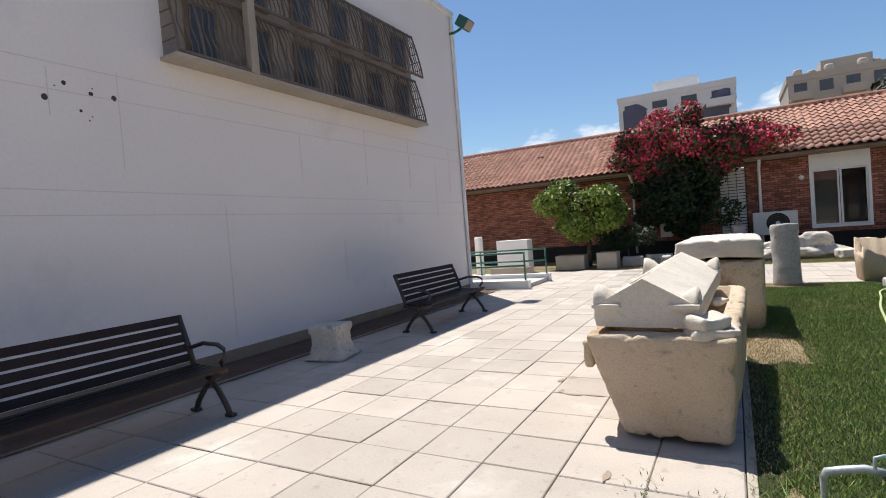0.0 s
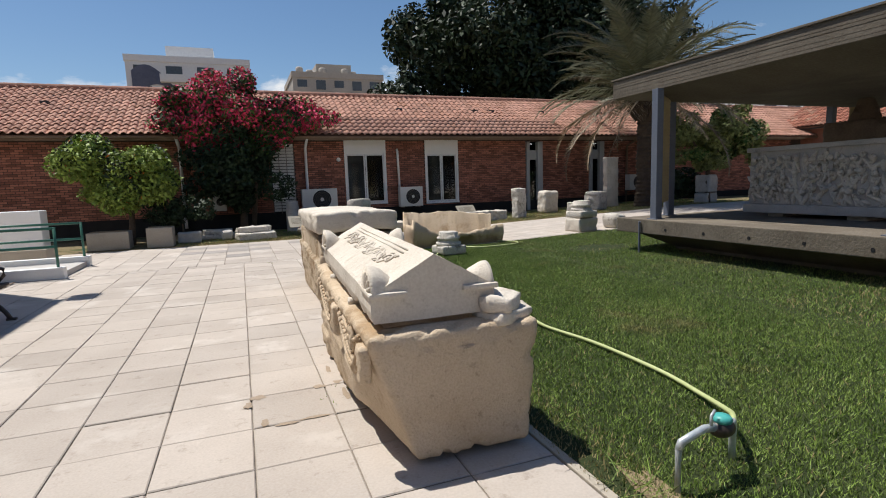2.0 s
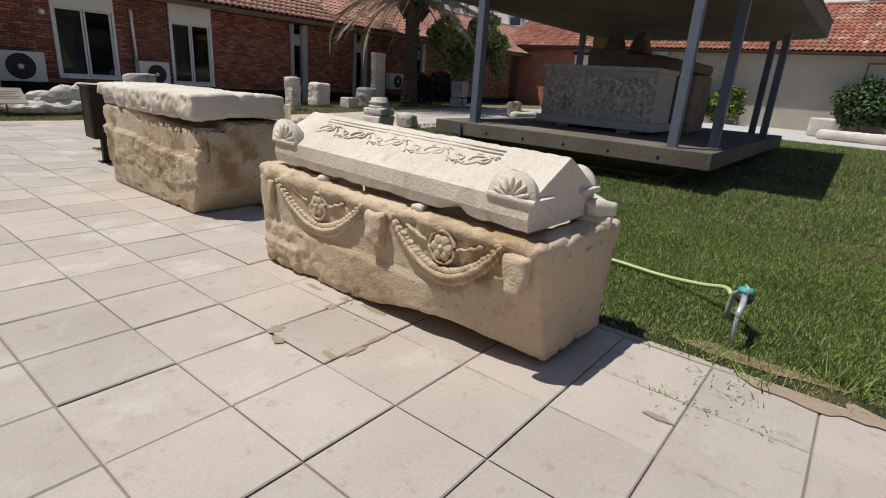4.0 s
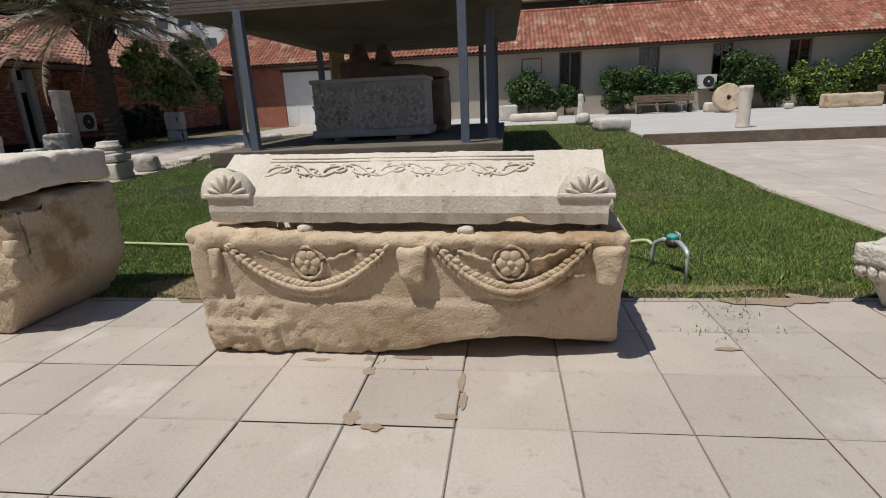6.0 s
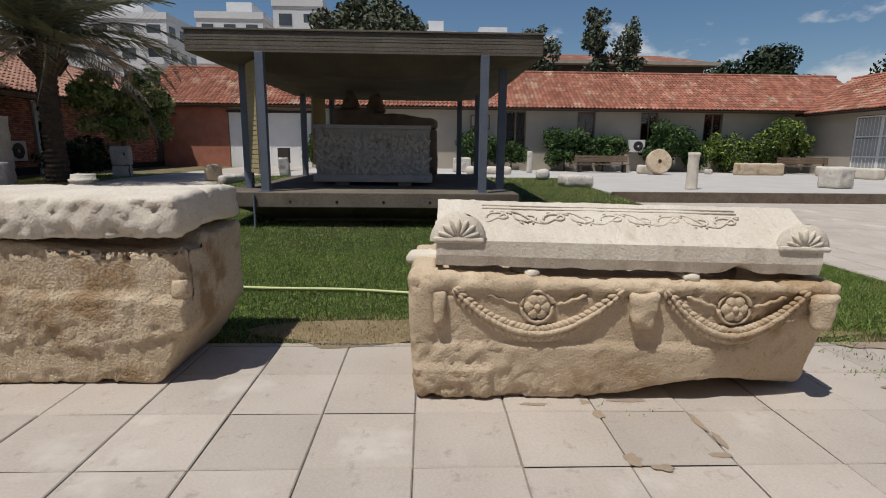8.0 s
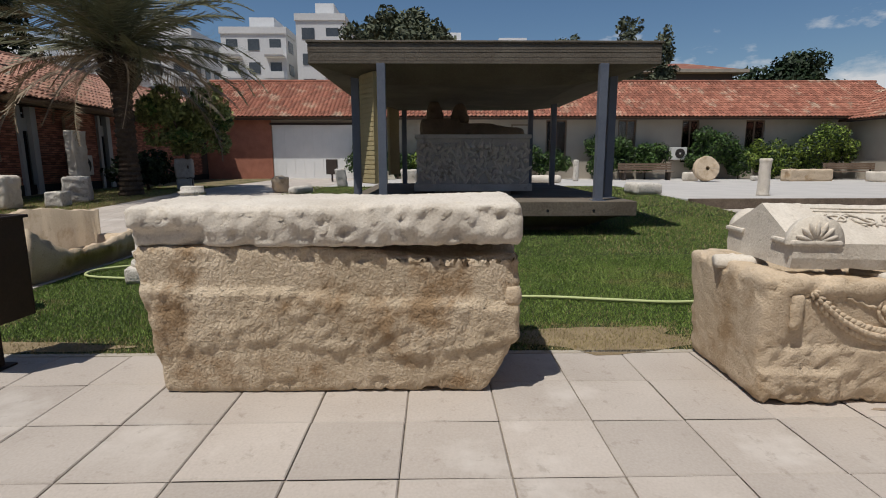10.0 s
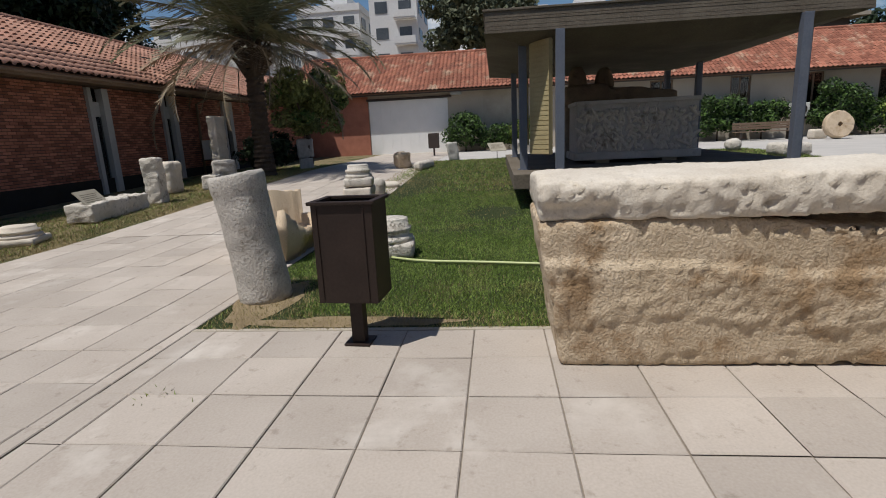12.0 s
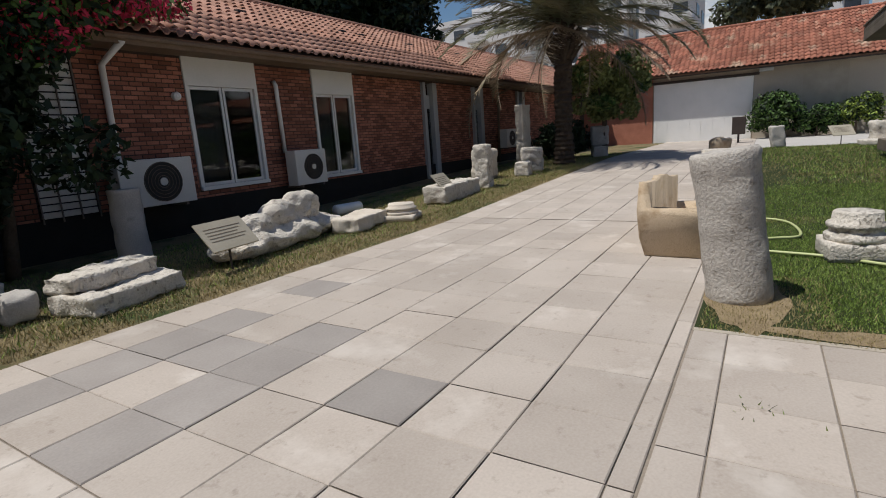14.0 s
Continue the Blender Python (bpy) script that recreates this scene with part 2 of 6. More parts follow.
M_APART_TAN = mat("tan_apartment_render", (0.38, 0.34, 0.29), (0.47, 0.42, 0.36), 0.9, 0.2, 4, 0)
M_APART_WIN = mat("apartment_window_glass", (0.05, 0.06, 0.07), (0.09, 0.10, 0.11), 0.25, 0.3, 4, 0, spec=0.5)
M_TERR = mat("terrace_paving", (0.42, 0.40, 0.37), (0.52, 0.49, 0.455), 0.92, 0.9, 40, 0.2)
M_KERB = mat("kerb_concrete", (0.33, 0.29, 0.23), (0.44, 0.39, 0.32), 0.95, 2, 40, 0.4)
M_KERB_DARK = mat("dark_stone_kerb", (0.10, 0.075, 0.055), (0.20, 0.155, 0.115), 0.95, 3, 30, 0.8, depth=0.03)
M_WET = mat("damp_concrete", (0.27, 0.205, 0.145), (0.36, 0.285, 0.21), 0.7, 4, 50, 0.2)


def glass(name, tint, rough):
    m = bpy.data.materials.new(name)
    m.use_nodes = True
    b = m.node_tree.nodes["Principled BSDF"]
    b.inputs["Base Color"].default_value = (*tint, 1)
    b.inputs["Roughness"].default_value, b.inputs["Transmission Weight"].default_value, b.inputs["IOR"].default_value = rough, 1.0, 1.45
    return m


M_GLASS = glass("window_glass", (0.55, 0.6, 0.6), 0.02)


# ---- building helpers ----
def box(bm, x0, x1, y0, y1, z0, z1, bevel=0.0):
    m = Matrix.LocRotScale(((x0 + x1) / 2, (y0 + y1) / 2, (z0 + z1) / 2), None, (x1 - x0, y1 - y0, z1 - z0))
    made = bmesh.ops.create_cube(bm, size=1, matrix=m)["verts"]
    if bevel:
        edges = list({e for v in made for e in v.link_edges})
        bmesh.ops.bevel(bm, geom=edges, offset=bevel, segments=2, profile=0.6, affect="EDGES", clamp_overlap=True)
    return bm


def B(*args, bevel=0.0):
    return box(bmesh.new(), *args, bevel=bevel)


def cyl(bm, p, q, r0, r1=None, seg=14):
    """A tapered rod from p to q."""
    p, q = Vector(p), Vector(q)
    d = q - p
    m = Matrix.Translation((p + q) / 2) @ d.to_track_quat("Z", "Y").to_matrix().to_4x4()
    bmesh.ops.create_cone(bm, cap_ends=True, segments=seg, radius1=r0, radius2=r0 if r1 is None else r1, depth=d.length, matrix=m)
    return bm


def tube(bm, pts, r, seg=8):
    """A rod of radius r bent through points."""
    pts = [Vector(p) for p in pts]
    rings = []
    for i, p in enumerate(pts):
        d = (pts[min(i + 1, len(pts) - 1)] - pts[max(i - 1, 0)]).normalized()
        q = d.to_track_quat("Z", "Y")
        rings.append([bm.verts.new(p + q @ Vector((r * math.cos(2 * math.pi * k / seg), r * math.sin(2 * math.pi * k / seg), 0))) for k in range(seg)])
    for a, b in zip(rings, rings[1:]):
        for k in range(seg):
            bm.faces.new((a[k], a[(k + 1) % seg], b[(k + 1) % seg], b[k]))
    bm.faces.new(rings[0][::-1])
    bm.faces.new(rings[-1])
    return bm


def lathe(bm, profile, seg=28, centre=(0, 0)):
    """Rings from a profile of (radius, height)."""
    rings = [[bm.verts.new((centre[0] + r * math.cos(2 * math.pi * k / seg), centre[1] + r * math.sin(2 * math.pi * k / seg), z)) for k in range(seg)] for r, z in profile]
    for a, b in zip(rings, rings[1:]):
        for k in range(seg):
            bm.faces.new((a[k], a[(k + 1) % seg], b[(k + 1) % seg], b[k]))
    bm.faces.new(rings[0][::-1])
    bm.faces.new(rings[-1])
    return bm


def finish(name, bm, material, smooth=False):
    bmesh.ops.recalc_face_normals(bm, faces=bm.faces)
    me = bpy.data.meshes.new(name)
    bm.to_mesh(me)
    bm.free()
    me.materials.append(material)
    if smooth:
        me.shade_smooth()
    return new(name, me)


def part(name, bm, material, parent, label="", smooth=False):
    ob = finish(name, bm, material, smooth)
    ob.parent = parent
    return tagged(ob, label)


def thing(name, label, category, at=(0, 0, 0), turn=0, group="", kind=""):
    """An Empty at the thing's base, which parents its parts."""
    ob = new(name)
    ob.empty_display_size = 0.1
    ob.matrix_world = pose(*at, 0, 0, turn)
    return tagged(ob, label, category, group, kind)


def solid(name, bm, material, label, category, at=(0, 0, 0), turn=0, group="", kind="", smooth=False, tilt=0):
    """A thing made of one mesh."""
    ob = finish(name, bm, material, smooth)
    ob.matrix_world = pose(*at, tilt, 0, turn)
    return tagged(ob, label, category, group, kind)


def setting(name, bm, material, label="", category="structure"):
    ob = finish(name, bm, material)
    return tagged(ob, label or name.replace("_", " "), category, kind="structure")


def wear(bm, amp, scale, seed=0, lump=0.0, lump_scale=1.5, zmin=None):
    """Pushes the vertices in and out by noise."""
    off = Vector((seed * 7.3, seed * 3.1, seed * 5.7))
    bm.normal_update()
    for v in bm.verts:
        d = noise.fractal(v.co * scale + off, 0.9, 2.1, 4) * amp
        if lump:
            d += noise.noise(v.co * lump_scale + off) * lump
        v.co += v.normal * d
        if zmin is not None and v.co.z < zmin:
            v.co.z = zmin
    return bm


def edge_chips(bm, size, seed):
    """Breaks small pieces off the edges of a block of the given half width, half length and height."""
    off = Vector((seed * 2.1, seed * 4.7, seed * 1.3))
    for v in bm.verts:
        near = [size[0] - abs(v.co.x) < 0.09, size[1] - abs(v.co.y) < 0.09, min(v.co.z, size[2] - v.co.z) < 0.09]
        if sum(near) > 1:
            a = noise.noise(v.co * 9.0 + off) + 0.6 * noise.noise(v.co * 24.0 + off)
            if a > 0.08:
                c = Vector((0, v.co.y * 0.9, size[2] / 2))
                v.co += (c - v.co).normalized() * min(0.024, 0.05 * (a - 0.08))
    return bm


def block(sx, sy, sz, step=0.05, round_=0.03):
    """A closed block from z = 0 up, made of small faces and with rounded edges."""
    bm = bmesh.new()
    n = [max(1, int(round(s / step))) for s in (sx, sy, sz)]
    size = Vector((sx, sy, sz))
    grid = {}

    def vert(i, j, k):
        key = (i, j, k)
        if key not in grid:
            p = Vector((i / n[0] * sx - sx / 2, j / n[1] * sy - sy / 2, k / n[2] * sz - sz / 2))
            core = Vector([max(-(s / 2 - round_), min(s / 2 - round_, c)) for c, s in zip(p, size)])
            d = p - core
            if d.length > 1e-6:
                p = core + d.normalized() * min(d.length, round_)
            grid[key] = bm.verts.new(p + Vector((0, 0, sz / 2)))
        return grid[key]
    for a, b, c in ((0, 1, 2), (1, 2, 0), (2, 0, 1)):
        for side in (0, n[c]):
            for i in range(n[a]):
                for j in range(n[b]):
                    quad = []
                    for di, dj in ((0, 0), (1, 0), (1, 1), (0, 1)):
                        key = [0, 0, 0]
                        key[a], key[b], key[c] = i + di, j + dj, side
                        quad.append(vert(*key))
                    bm.faces.new(quad if side else quad[::-1])
    return bm


def from_np(name, verts, faces, material):
    me = bpy.data.meshes.new(name)
    me.from_pydata([tuple(v) for v in verts], [], [tuple(f) for f in faces])
    me.materials.append(material)
    return me


# ---- large structure ----
def ground_z(x):
    """The court rises gently towards the gate."""
    return min(max(x - 4, 0) * 0.03, 0.32)


# plan numbers
WALL_W = -5.8        # face of the white building
WALL_N = 20.9        # face of the brick wing
WALL_E = 27.0        # face of the east wing
WALL_S = -16.0       # face of the south wing
LAWN_W, LAWN_S, LAWN_N, LAWN_E = 0.22, 0.85, 12.45, 17.5
PATH_N = 16.53       # edge between the north path and its grass strip
TERRACE_X, TERRACE_Z = 11.1, 0.27

gb = B(-600, 600, -600, 600, -0.6, -0.06)
setting("ground", gb, M_SOIL, "dry brown soil around and below the court", "ground")


def sloped(name, x0, x1, y0, y1, lift, material, label, category, step=1.0):
    """A slab that follows the rise of the court."""
    bm = bmesh.new()
    n = max(1, int((x1 - x0) / step))
    rows = []
    for i in range(n + 1):
        x = x0 + (x1 - x0) * i / n
        z = ground_z(x) + lift
        rows.append([bm.verts.new((x, y0, z)), bm.verts.new((x, y1, z)), bm.verts.new((x, y1, z - 0.5)), bm.verts.new((x, y0, z - 0.5))])
    for a, b in zip(rows, rows[1:]):
        for k in range(4):
            bm.faces.new((a[k], b[k], b[(k + 1) % 4], a[(k + 1) % 4]))
    bm.faces.new(rows[0])
    bm.faces.new(rows[-1][::-1])
    return setting(name, bm, material, label, category)


pavement = setting("pavement", B(WALL_W, LAWN_W - 0.06, -8, 12.33, -0.4, -0.012), M_JOINT, "beige concrete slab pavement with dark sandy joints", "pavement")
path_bed = sloped("path", -12, WALL_E, 12.33, PATH_N, -0.012, M_JOINT, "pale slab path leading to the white gate", "pavement")
plaza = setting("plaza", B(LAWN_W - 0.06, TERRACE_X, WALL_S, LAWN_S, -0.4, -0.012), M_JOINT, "sunlit pale paved plaza", "pavement")
sloped("soil_strip", -12, WALL_E, PATH_N, WALL_N + 0.1, -0.008, M_STRIP, "patchy grass strip along the brick wing", "ground")
sloped("lawn_ground", LAWN_W, LAWN_E, LAWN_S, 12.33, -0.004, M_TURF, "green lawn turf with dry patches", "lawn")
sloped("east_walk", LAWN_E, WALL_E, LAWN_S, 12.33, -0.006, M_TERR, "pale concrete walk before the east wing", "pavement")
setting("terrace", B(TERRACE_X, WALL_E + 0.1, WALL_S, LAWN_S, -0.4, TERRACE_Z, bevel=0.02), M_TERR, "raised paved terrace with a stone edge", "terrace")
setting("terrace_kerb", B(TERRACE_X - 0.12, TERRACE_X - 0.003, WALL_S + 3, LAWN_S, -0.3, TERRACE_Z + 0.02, bevel=0.015), M_KERB_DARK, "rough stone kerb of the terrace", "kerb")
setting("lawn_kerb", B(LAWN_W - 0.055, LAWN_W - 0.002, LAWN_S, 12.33, -0.2, 0.001, bevel=0.006), M_KERB, "worn concrete edging of the lawn", "kerb")
setting("plaza_kerb", B(LAWN_W, TERRACE_X - 0.13, LAWN_S - 0.003, LAWN_S + 0.06, -0.2, 0.012, bevel=0.008), M_KERB, "concrete edging between lawn and plaza", "kerb")

# the white building
M_BORDER = mat("brown_border_soil", (0.075, 0.045, 0.032), (0.14, 0.09, 0.065), 1.0, 3, 50, 0.5, depth=0.02)
M_HOSE_OLD = mat("dusty_pipe", (0.22, 0.17, 0.13), (0.32, 0.26, 0.2), 0.8, 3, 40, 0.1)
STRIPX = -4.95
# render darkened by the shade that a groove would hold
M_SCORE = mat("groove_shade_colour", (0.68, 0.635, 0.60), (0.76, 0.715, 0.68), 0.9, 2, 30, 0.1)
wb = bmesh.new()
box(wb, WALL_W - 9, WALL_W, -8, 12.1, -0.3, 6.95)
white_wall = setting("wall_west", wb, M_RENDER, "tall white rendered wall with scored panel lines", "wall")
# brown strip over the lowest 16 cm of the wall
part("plinth_strip", B(WALL_W, WALL_W + 0.03, -8, 12.1, 0.0, 0.16), M_WET, white_wall, "brown strip along the foot of the white wall")
setting("soil_border", B(WALL_W + 0.032, STRIPX, -8, 12.1, -0.3, 0.008), M_BORDER, "dark brown bare border along the white wall", "ground")
solid("border_pipe", tube(bmesh.new(), [(STRIPX + 0.02, -8 + k, 0.022 + 0.004 * math.sin(k * 1.7)) for k in range(21)], 0.014, 6), M_HOSE_OLD, "thin dusty irrigation pipe along the wall border", "pipe", smooth=True)
# thin raised strips; the shade of the scored grooves is painted
for z in (1.98, 2.24, 3.27, 3.55):
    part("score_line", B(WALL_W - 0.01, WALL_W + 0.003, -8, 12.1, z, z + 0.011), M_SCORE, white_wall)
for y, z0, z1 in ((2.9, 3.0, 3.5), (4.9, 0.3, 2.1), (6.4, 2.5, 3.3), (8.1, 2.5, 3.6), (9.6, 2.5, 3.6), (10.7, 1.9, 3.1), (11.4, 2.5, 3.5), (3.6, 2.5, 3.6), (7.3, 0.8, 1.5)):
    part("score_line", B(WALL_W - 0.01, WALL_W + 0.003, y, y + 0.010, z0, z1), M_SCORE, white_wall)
random.seed(5)
for i in range(9):
    y, z, r = 2.85 + random.random() * 0.75, 3.0 + random.random() * 0.4, 0.008 + random.random() ** 2 * 0.026
    bm = bmesh.new()
    bmesh.ops.create_uvsphere(bm, u_segments=8, v_segments=5, radius=r, matrix=Matrix.LocRotScale((WALL_W, y, z), None, (0.2, 1, 1.1)))
    part("chipped_spot", bm, M_DARKMETAL, white_wall)
part("corner_pipe", cyl(bmesh.new(), (WALL_W + 0.05, 12.04, 0), (WALL_W + 0.05, 12.04, 6.9), 0.045), M_WHITE, white_wall)


def slope_frame(origin, u, v):
    """Axes of a roof slope: along the eave, up the slope, and out."""
    u, v = Vector(u).normalized(), Vector(v).normalized()
    return Vector(origin), u, v, u.cross(v).normalized()


def roof_tile_verts(o, u, v, n, a, b, w, h, tip):
    """One rounded clay tile: a roll and a pan, lower edge lifted."""
    prof = ((0.0, 0.008), (0.28, 0.01), (0.45, 0.055), (0.68, 0.072), (0.88, 0.05), (1.0, 0.010))
    low = [o + u * (a + s * w) + v * b + n * (t + tip) for s, t in prof]
    high = [o + u * (a + s * w) + v * (b + h) + n * (t * 0.9) for s, t in prof]
    lip = [p - n * 0.022 for p in low]
    return low + high + lip


def tile_roof(name, origin, u, v, length, rise, material, label, keep, w=0.23, h=0.34, cut=None):
    """A slope covered by single clay tiles: those inside keep (a stretch along the eave) are parts, the rest one mesh."""
    o, u, v, n = slope_frame(origin, u, v)
    deck = bmesh.new()
    pts = [o - n * 0.02, o + u * length - n * 0.02, o + u * length + v * rise - n * 0.02, o + v * rise - n * 0.02]
    top = [deck.verts.new(p) for p in pts]
    bot = [deck.verts.new(p - n * 0.08) for p in pts]
    deck.faces.new(top)
    deck.faces.new(bot[::-1])
    for k in range(4):
        deck.faces.new((top[k], bot[k], bot[(k + 1) % 4], top[(k + 1) % 4]))
    roof = setting(name, deck, M_ROOF_UNDER, label, "roof")
    rnd = random.Random(len(name))
    verts, faces, count = [], [], 0
    for j in range(int(rise / h) + 1):
        for i in range(int(length / w)):
            a, b = i * w, j * h
            if b + 0.05 > rise or (cut and cut(a, b)):
                continue
            vs = roof_tile_verts(o, u, v, n, a, b, w, min(h * 1.08, rise - b), 0.03 + rnd.uniform(-0.006, 0.012))
            fs = [(k, k + 1, k + 7, k + 6) for k in range(5)] + [(k, k + 12, k + 13, k + 1) for k in range(5)]
            if keep and keep[0] <= a < keep[1] and j < keep[2] and count < 300:
                me = from_np("roof_tile", vs, fs, material)
                me.shade_smooth()
                ob = new("roof_tile", me)
                ob.parent = roof
                count += 1
            else:
                base = len(verts)
                verts += vs
                faces += [tuple(base + k for k in f) for f in fs]
    me = from_np("roof_tiles", verts, faces, material)
    rest = new("roof_tiles", me)
    rest.parent = roof
    tagged(rest, "rows of rounded clay roof tiles", kind="stuff")
    ridge = bmesh.new()
    k = 0.0
    while k < length:
        p = o + u * k + v * (rise + 0.02) + n * 0.03
        cyl(ridge, p, p + u * min(0.42, length - k + 0.01), 0.11, 0.10, 10)
        k += 0.4
    part("ridge_tiles", ridge, material, roof)
    return roof


M_WALL_FOOT = mat("black_wall_foot", (0.012, 0.011, 0.010), (0.022, 0.020, 0.018), 0.8, 3, 40, 0.2)
# brick wing: an L of walls with openings, eave, roof
OPENINGS = [(2.40, 3.98, 0.80, 3.12), (5.56, 6.96, 0.72, 3.12), (-0.20, 0.60, 0.55, 3.0), (10.1, 10.75, 0.4, 3.05), (13.3, 13.95, 0.4, 3.05), (17.2, 17.9, 0.4, 3.05)]
nb = bmesh.new()
xs = sorted({-14.0, WALL_E + 4.0, *[o[0] for o in OPENINGS], *[o[1] for o in OPENINGS]})
for a, b in zip(xs, xs[1:]):
    hole = [o for o in OPENINGS if o[0] <= a and b <= o[1]]
    spans = [(-0.3, 3.25)] if not hole else [(-0.3, hole[0][2]), (hole[0][3], 3.25)]
    for z0, z1 in spans:
        box(nb, a, b, WALL_N, WALL_N + 0.24, z0, z1)
wall_north = setting("wall_north", nb, M_MORTAR, "red brick wall of the low wing", "wall")
# added backing behind the openings, room darkness painted on
setting("room_north", B(-13.9, WALL_E + 3.9, WALL_N + 3.4, WALL_N + 3.6, -0.3, 3.2), M_DARKIN, "near-black back wall standing for the unlit room of the brick wing", "wall")
setting("ceiling_north", B(-14, WALL_E + 4, WALL_N + 0.01, WALL_N + 3.6, 3.26, 3.32), M_DARKIN, "near-black ceiling standing for the unlit room of the brick wing", "ceiling")
setting("eave_north", B(-14.5, WALL_E - 0.9, WALL_N - 0.75, WALL_N + 0.1, 3.12, 3.18), M_FASCIA, "boarded eave soffit of the brick wing", "eave")
setting("fascia_north", B(-14.5, WALL_E - 0.9, WALL_N - 0.80, WALL_N - 0.755, 3.06, 3.24, bevel=0.006), M_FASCIA, "brown wooden fascia with gutter", "fascia")
# near-black band over the lowest 0.6 m of the brick wall
part("plinth", B(-14, 26.9, WALL_N - 0.03, WALL_N - 0.014, -0.1, 0.60), M_WALL_FOOT, wall_north, "black band along the foot of the brick wall")
part("gutter", tube(bmesh.new(), [(-14.5, WALL_N - 0.86, 3.16), (26.0, WALL_N - 0.86, 3.16)], 0.045, 8), M_FASCIA, bpy.data.objects["fascia_north"])
tile_roof("roof_north", (-14.5, WALL_N - 0.92, 3.22), (1, 0, 0), (0, 3.75, 1.95), 46, 4.25, M_ROOF, "red clay tile roof of the brick wing", (13.0, 26.0, 6))
nback = bmesh.new()
box(nback, -14.5, 31, WALL_N + 6.0, WALL_N + 6.2, -0.3, 3.3)
setting("wall_north_back", nback, M_MORTAR, "back wall of the brick wing", "wall")
for px in (-7.0, -3.6, 0.9, 3.8 + 1.2, 6.4 + 2.0, 9.2, 11.7, 14.9):
    vent = bmesh.new()
    box(vent, px - 0.12, px + 0.12, WALL_N + 1.3, WALL_N + 1.5, 4.42, 4.52, bevel=0.02)
    part("roof_vent", vent, M_DARKMETAL, bpy.data.objects["roof_north"])

# east wing with the gate
GATE = (12.6, 17.15, 0.28, 3.45)
E_OPEN = [GATE, (0.35, 1.55, 1.0, 3.6), (-3.65, -2.6, 1.2, 3.6), (-7.3, -6.3, 1.2, 3.6), (-11.1, -10.0, 1.2, 3.6)]
eb = bmesh.new()
ys = sorted({WALL_S - 6, WALL_N, *[o[0] for o in E_OPEN], *[o[1] for o in E_OPEN]})
for a, b in zip(ys, ys[1:]):
    hole = [o for o in E_OPEN if o[0] <= a and b <= o[1]]
    spans = [(-0.3, 3.9)] if not hole else [(-0.3, hole[0][2]), (hole[0][3], 3.9)]
    for z0, z1 in spans:
        box(eb, WALL_E, WALL_E + 0.3, a, b, z0, z1)
wall_east = setting("wall_east", eb, M_CREAM, "stained cream plaster wall of the east wing", "wall")
part("brick_facing", B(WALL_E - 0.06, WALL_E - 0.003, GATE[1] + 0.05, WALL_N - 0.003, 0.2, 3.6), M_BRICK, wall_east, "red brick facing beside the gate")
part("grey_panel", B(WALL_E - 0.03, WALL_E - 0.003, 8.9, 10.6, 0.3, 3.6), M_KERB, wall_east, "grey cement patch")
# same painted room darkness behind the east openings
setting("room_east", B(WALL_E + 3.4, WALL_E + 3.6, WALL_S, WALL_N, -0.3, 3.9), M_DARKIN, "near-black back wall standing for the unlit room of the east wing", "wall")
setting("ceiling_east", B(WALL_E + 0.01, WALL_E + 3.5, WALL_S, WALL_N, 3.92, 3.98), M_DARKIN, "near-black ceiling standing for the unlit room of the east wing", "ceiling")
setting("fascia_east", B(WALL_E - 0.62, WALL_E - 0.58, WALL_S, WALL_N - 0.2, 3.58, 3.72), M_DARKMETAL, "thin dark fascia of the east wing", "fascia")
setting("eave_east", B(WALL_E - 0.577, WALL_E - 0.003, WALL_S, WALL_N - 0.2, 3.66, 3.70), M_FASCIA, "eave soffit of the east wing", "eave")
tile_roof("roof_east", (WALL_E - 0.7, WALL_N + 1.0, 3.72), (0, -1, 0), (4.2, 0, 2.45), 42, 4.85, M_ROOF_OLD, "weathered red clay tile roof of the east wing", (8.0, 17.0, 7))
setting("wall_east_back", B(WALL_E + 7.6, WALL_E + 7.8, WALL_S - 6, WALL_N + 6, -0.3, 3.9), M_CREAM, "back wall of the east wing", "wall")

gate = thing("gate", "large white sheet-metal sliding gate, closed", "gate", (WALL_E - 0.02, 14.87, 0.27), kind="structure")
gate_panel = part("gate_panel", B(-0.04, 0.04, -2.27, 2.27, 0.02, 3.05, bevel=0.01), M_WHITE, gate)
part("top_rail", B(-0.07, 0.05, -2.5, 2.4, 3.06, 3.18), M_DARKMETAL, gate, "dark steel rail")
for k in range(9):
    part("rib", B(-0.052, -0.042, -2.15 + k * 0.535, -2.13 + k * 0.535, 0.05, 3.0), M_WHITE, gate)

# south wing: low hipped building with tall glazed gates
S_OPEN = [(18.6, 23.4, 0.27, 3.3)]
sb = bmesh.new()
for x0, x1, z0, z1 in ((4.0, 18.6, -0.3, 3.6), (23.4, WALL_E, -0.3, 3.6), (18.6, 23.4, 3.3, 3.6)):
    box(sb, x0, x1, WALL_S - 0.3, WALL_S, z0, z1)
setting("wall_south", sb, M_CREAM, "cream plaster wall of the south wing", "wall")
setting("room_south", B(4, WALL_E, WALL_S - 4.0, WALL_S - 3.8, -0.3, 3.6), M_CREAM, "back wall inside the south wing", "wall")
setting("ceiling_south", B(4, WALL_E, WALL_S - 4, WALL_S - 0.31, 3.55, 3.6), M_CREAM, "ceiling of the south wing", "ceiling")
tile_roof("roof_south", (WALL_E + 1.0, WALL_S + 0.7, 3.55), (-1, 0, 0), (0, -4.0, 2.2), 24, 4.5, M_ROOF_OLD, "weathered red tile roof of the south wing", None)
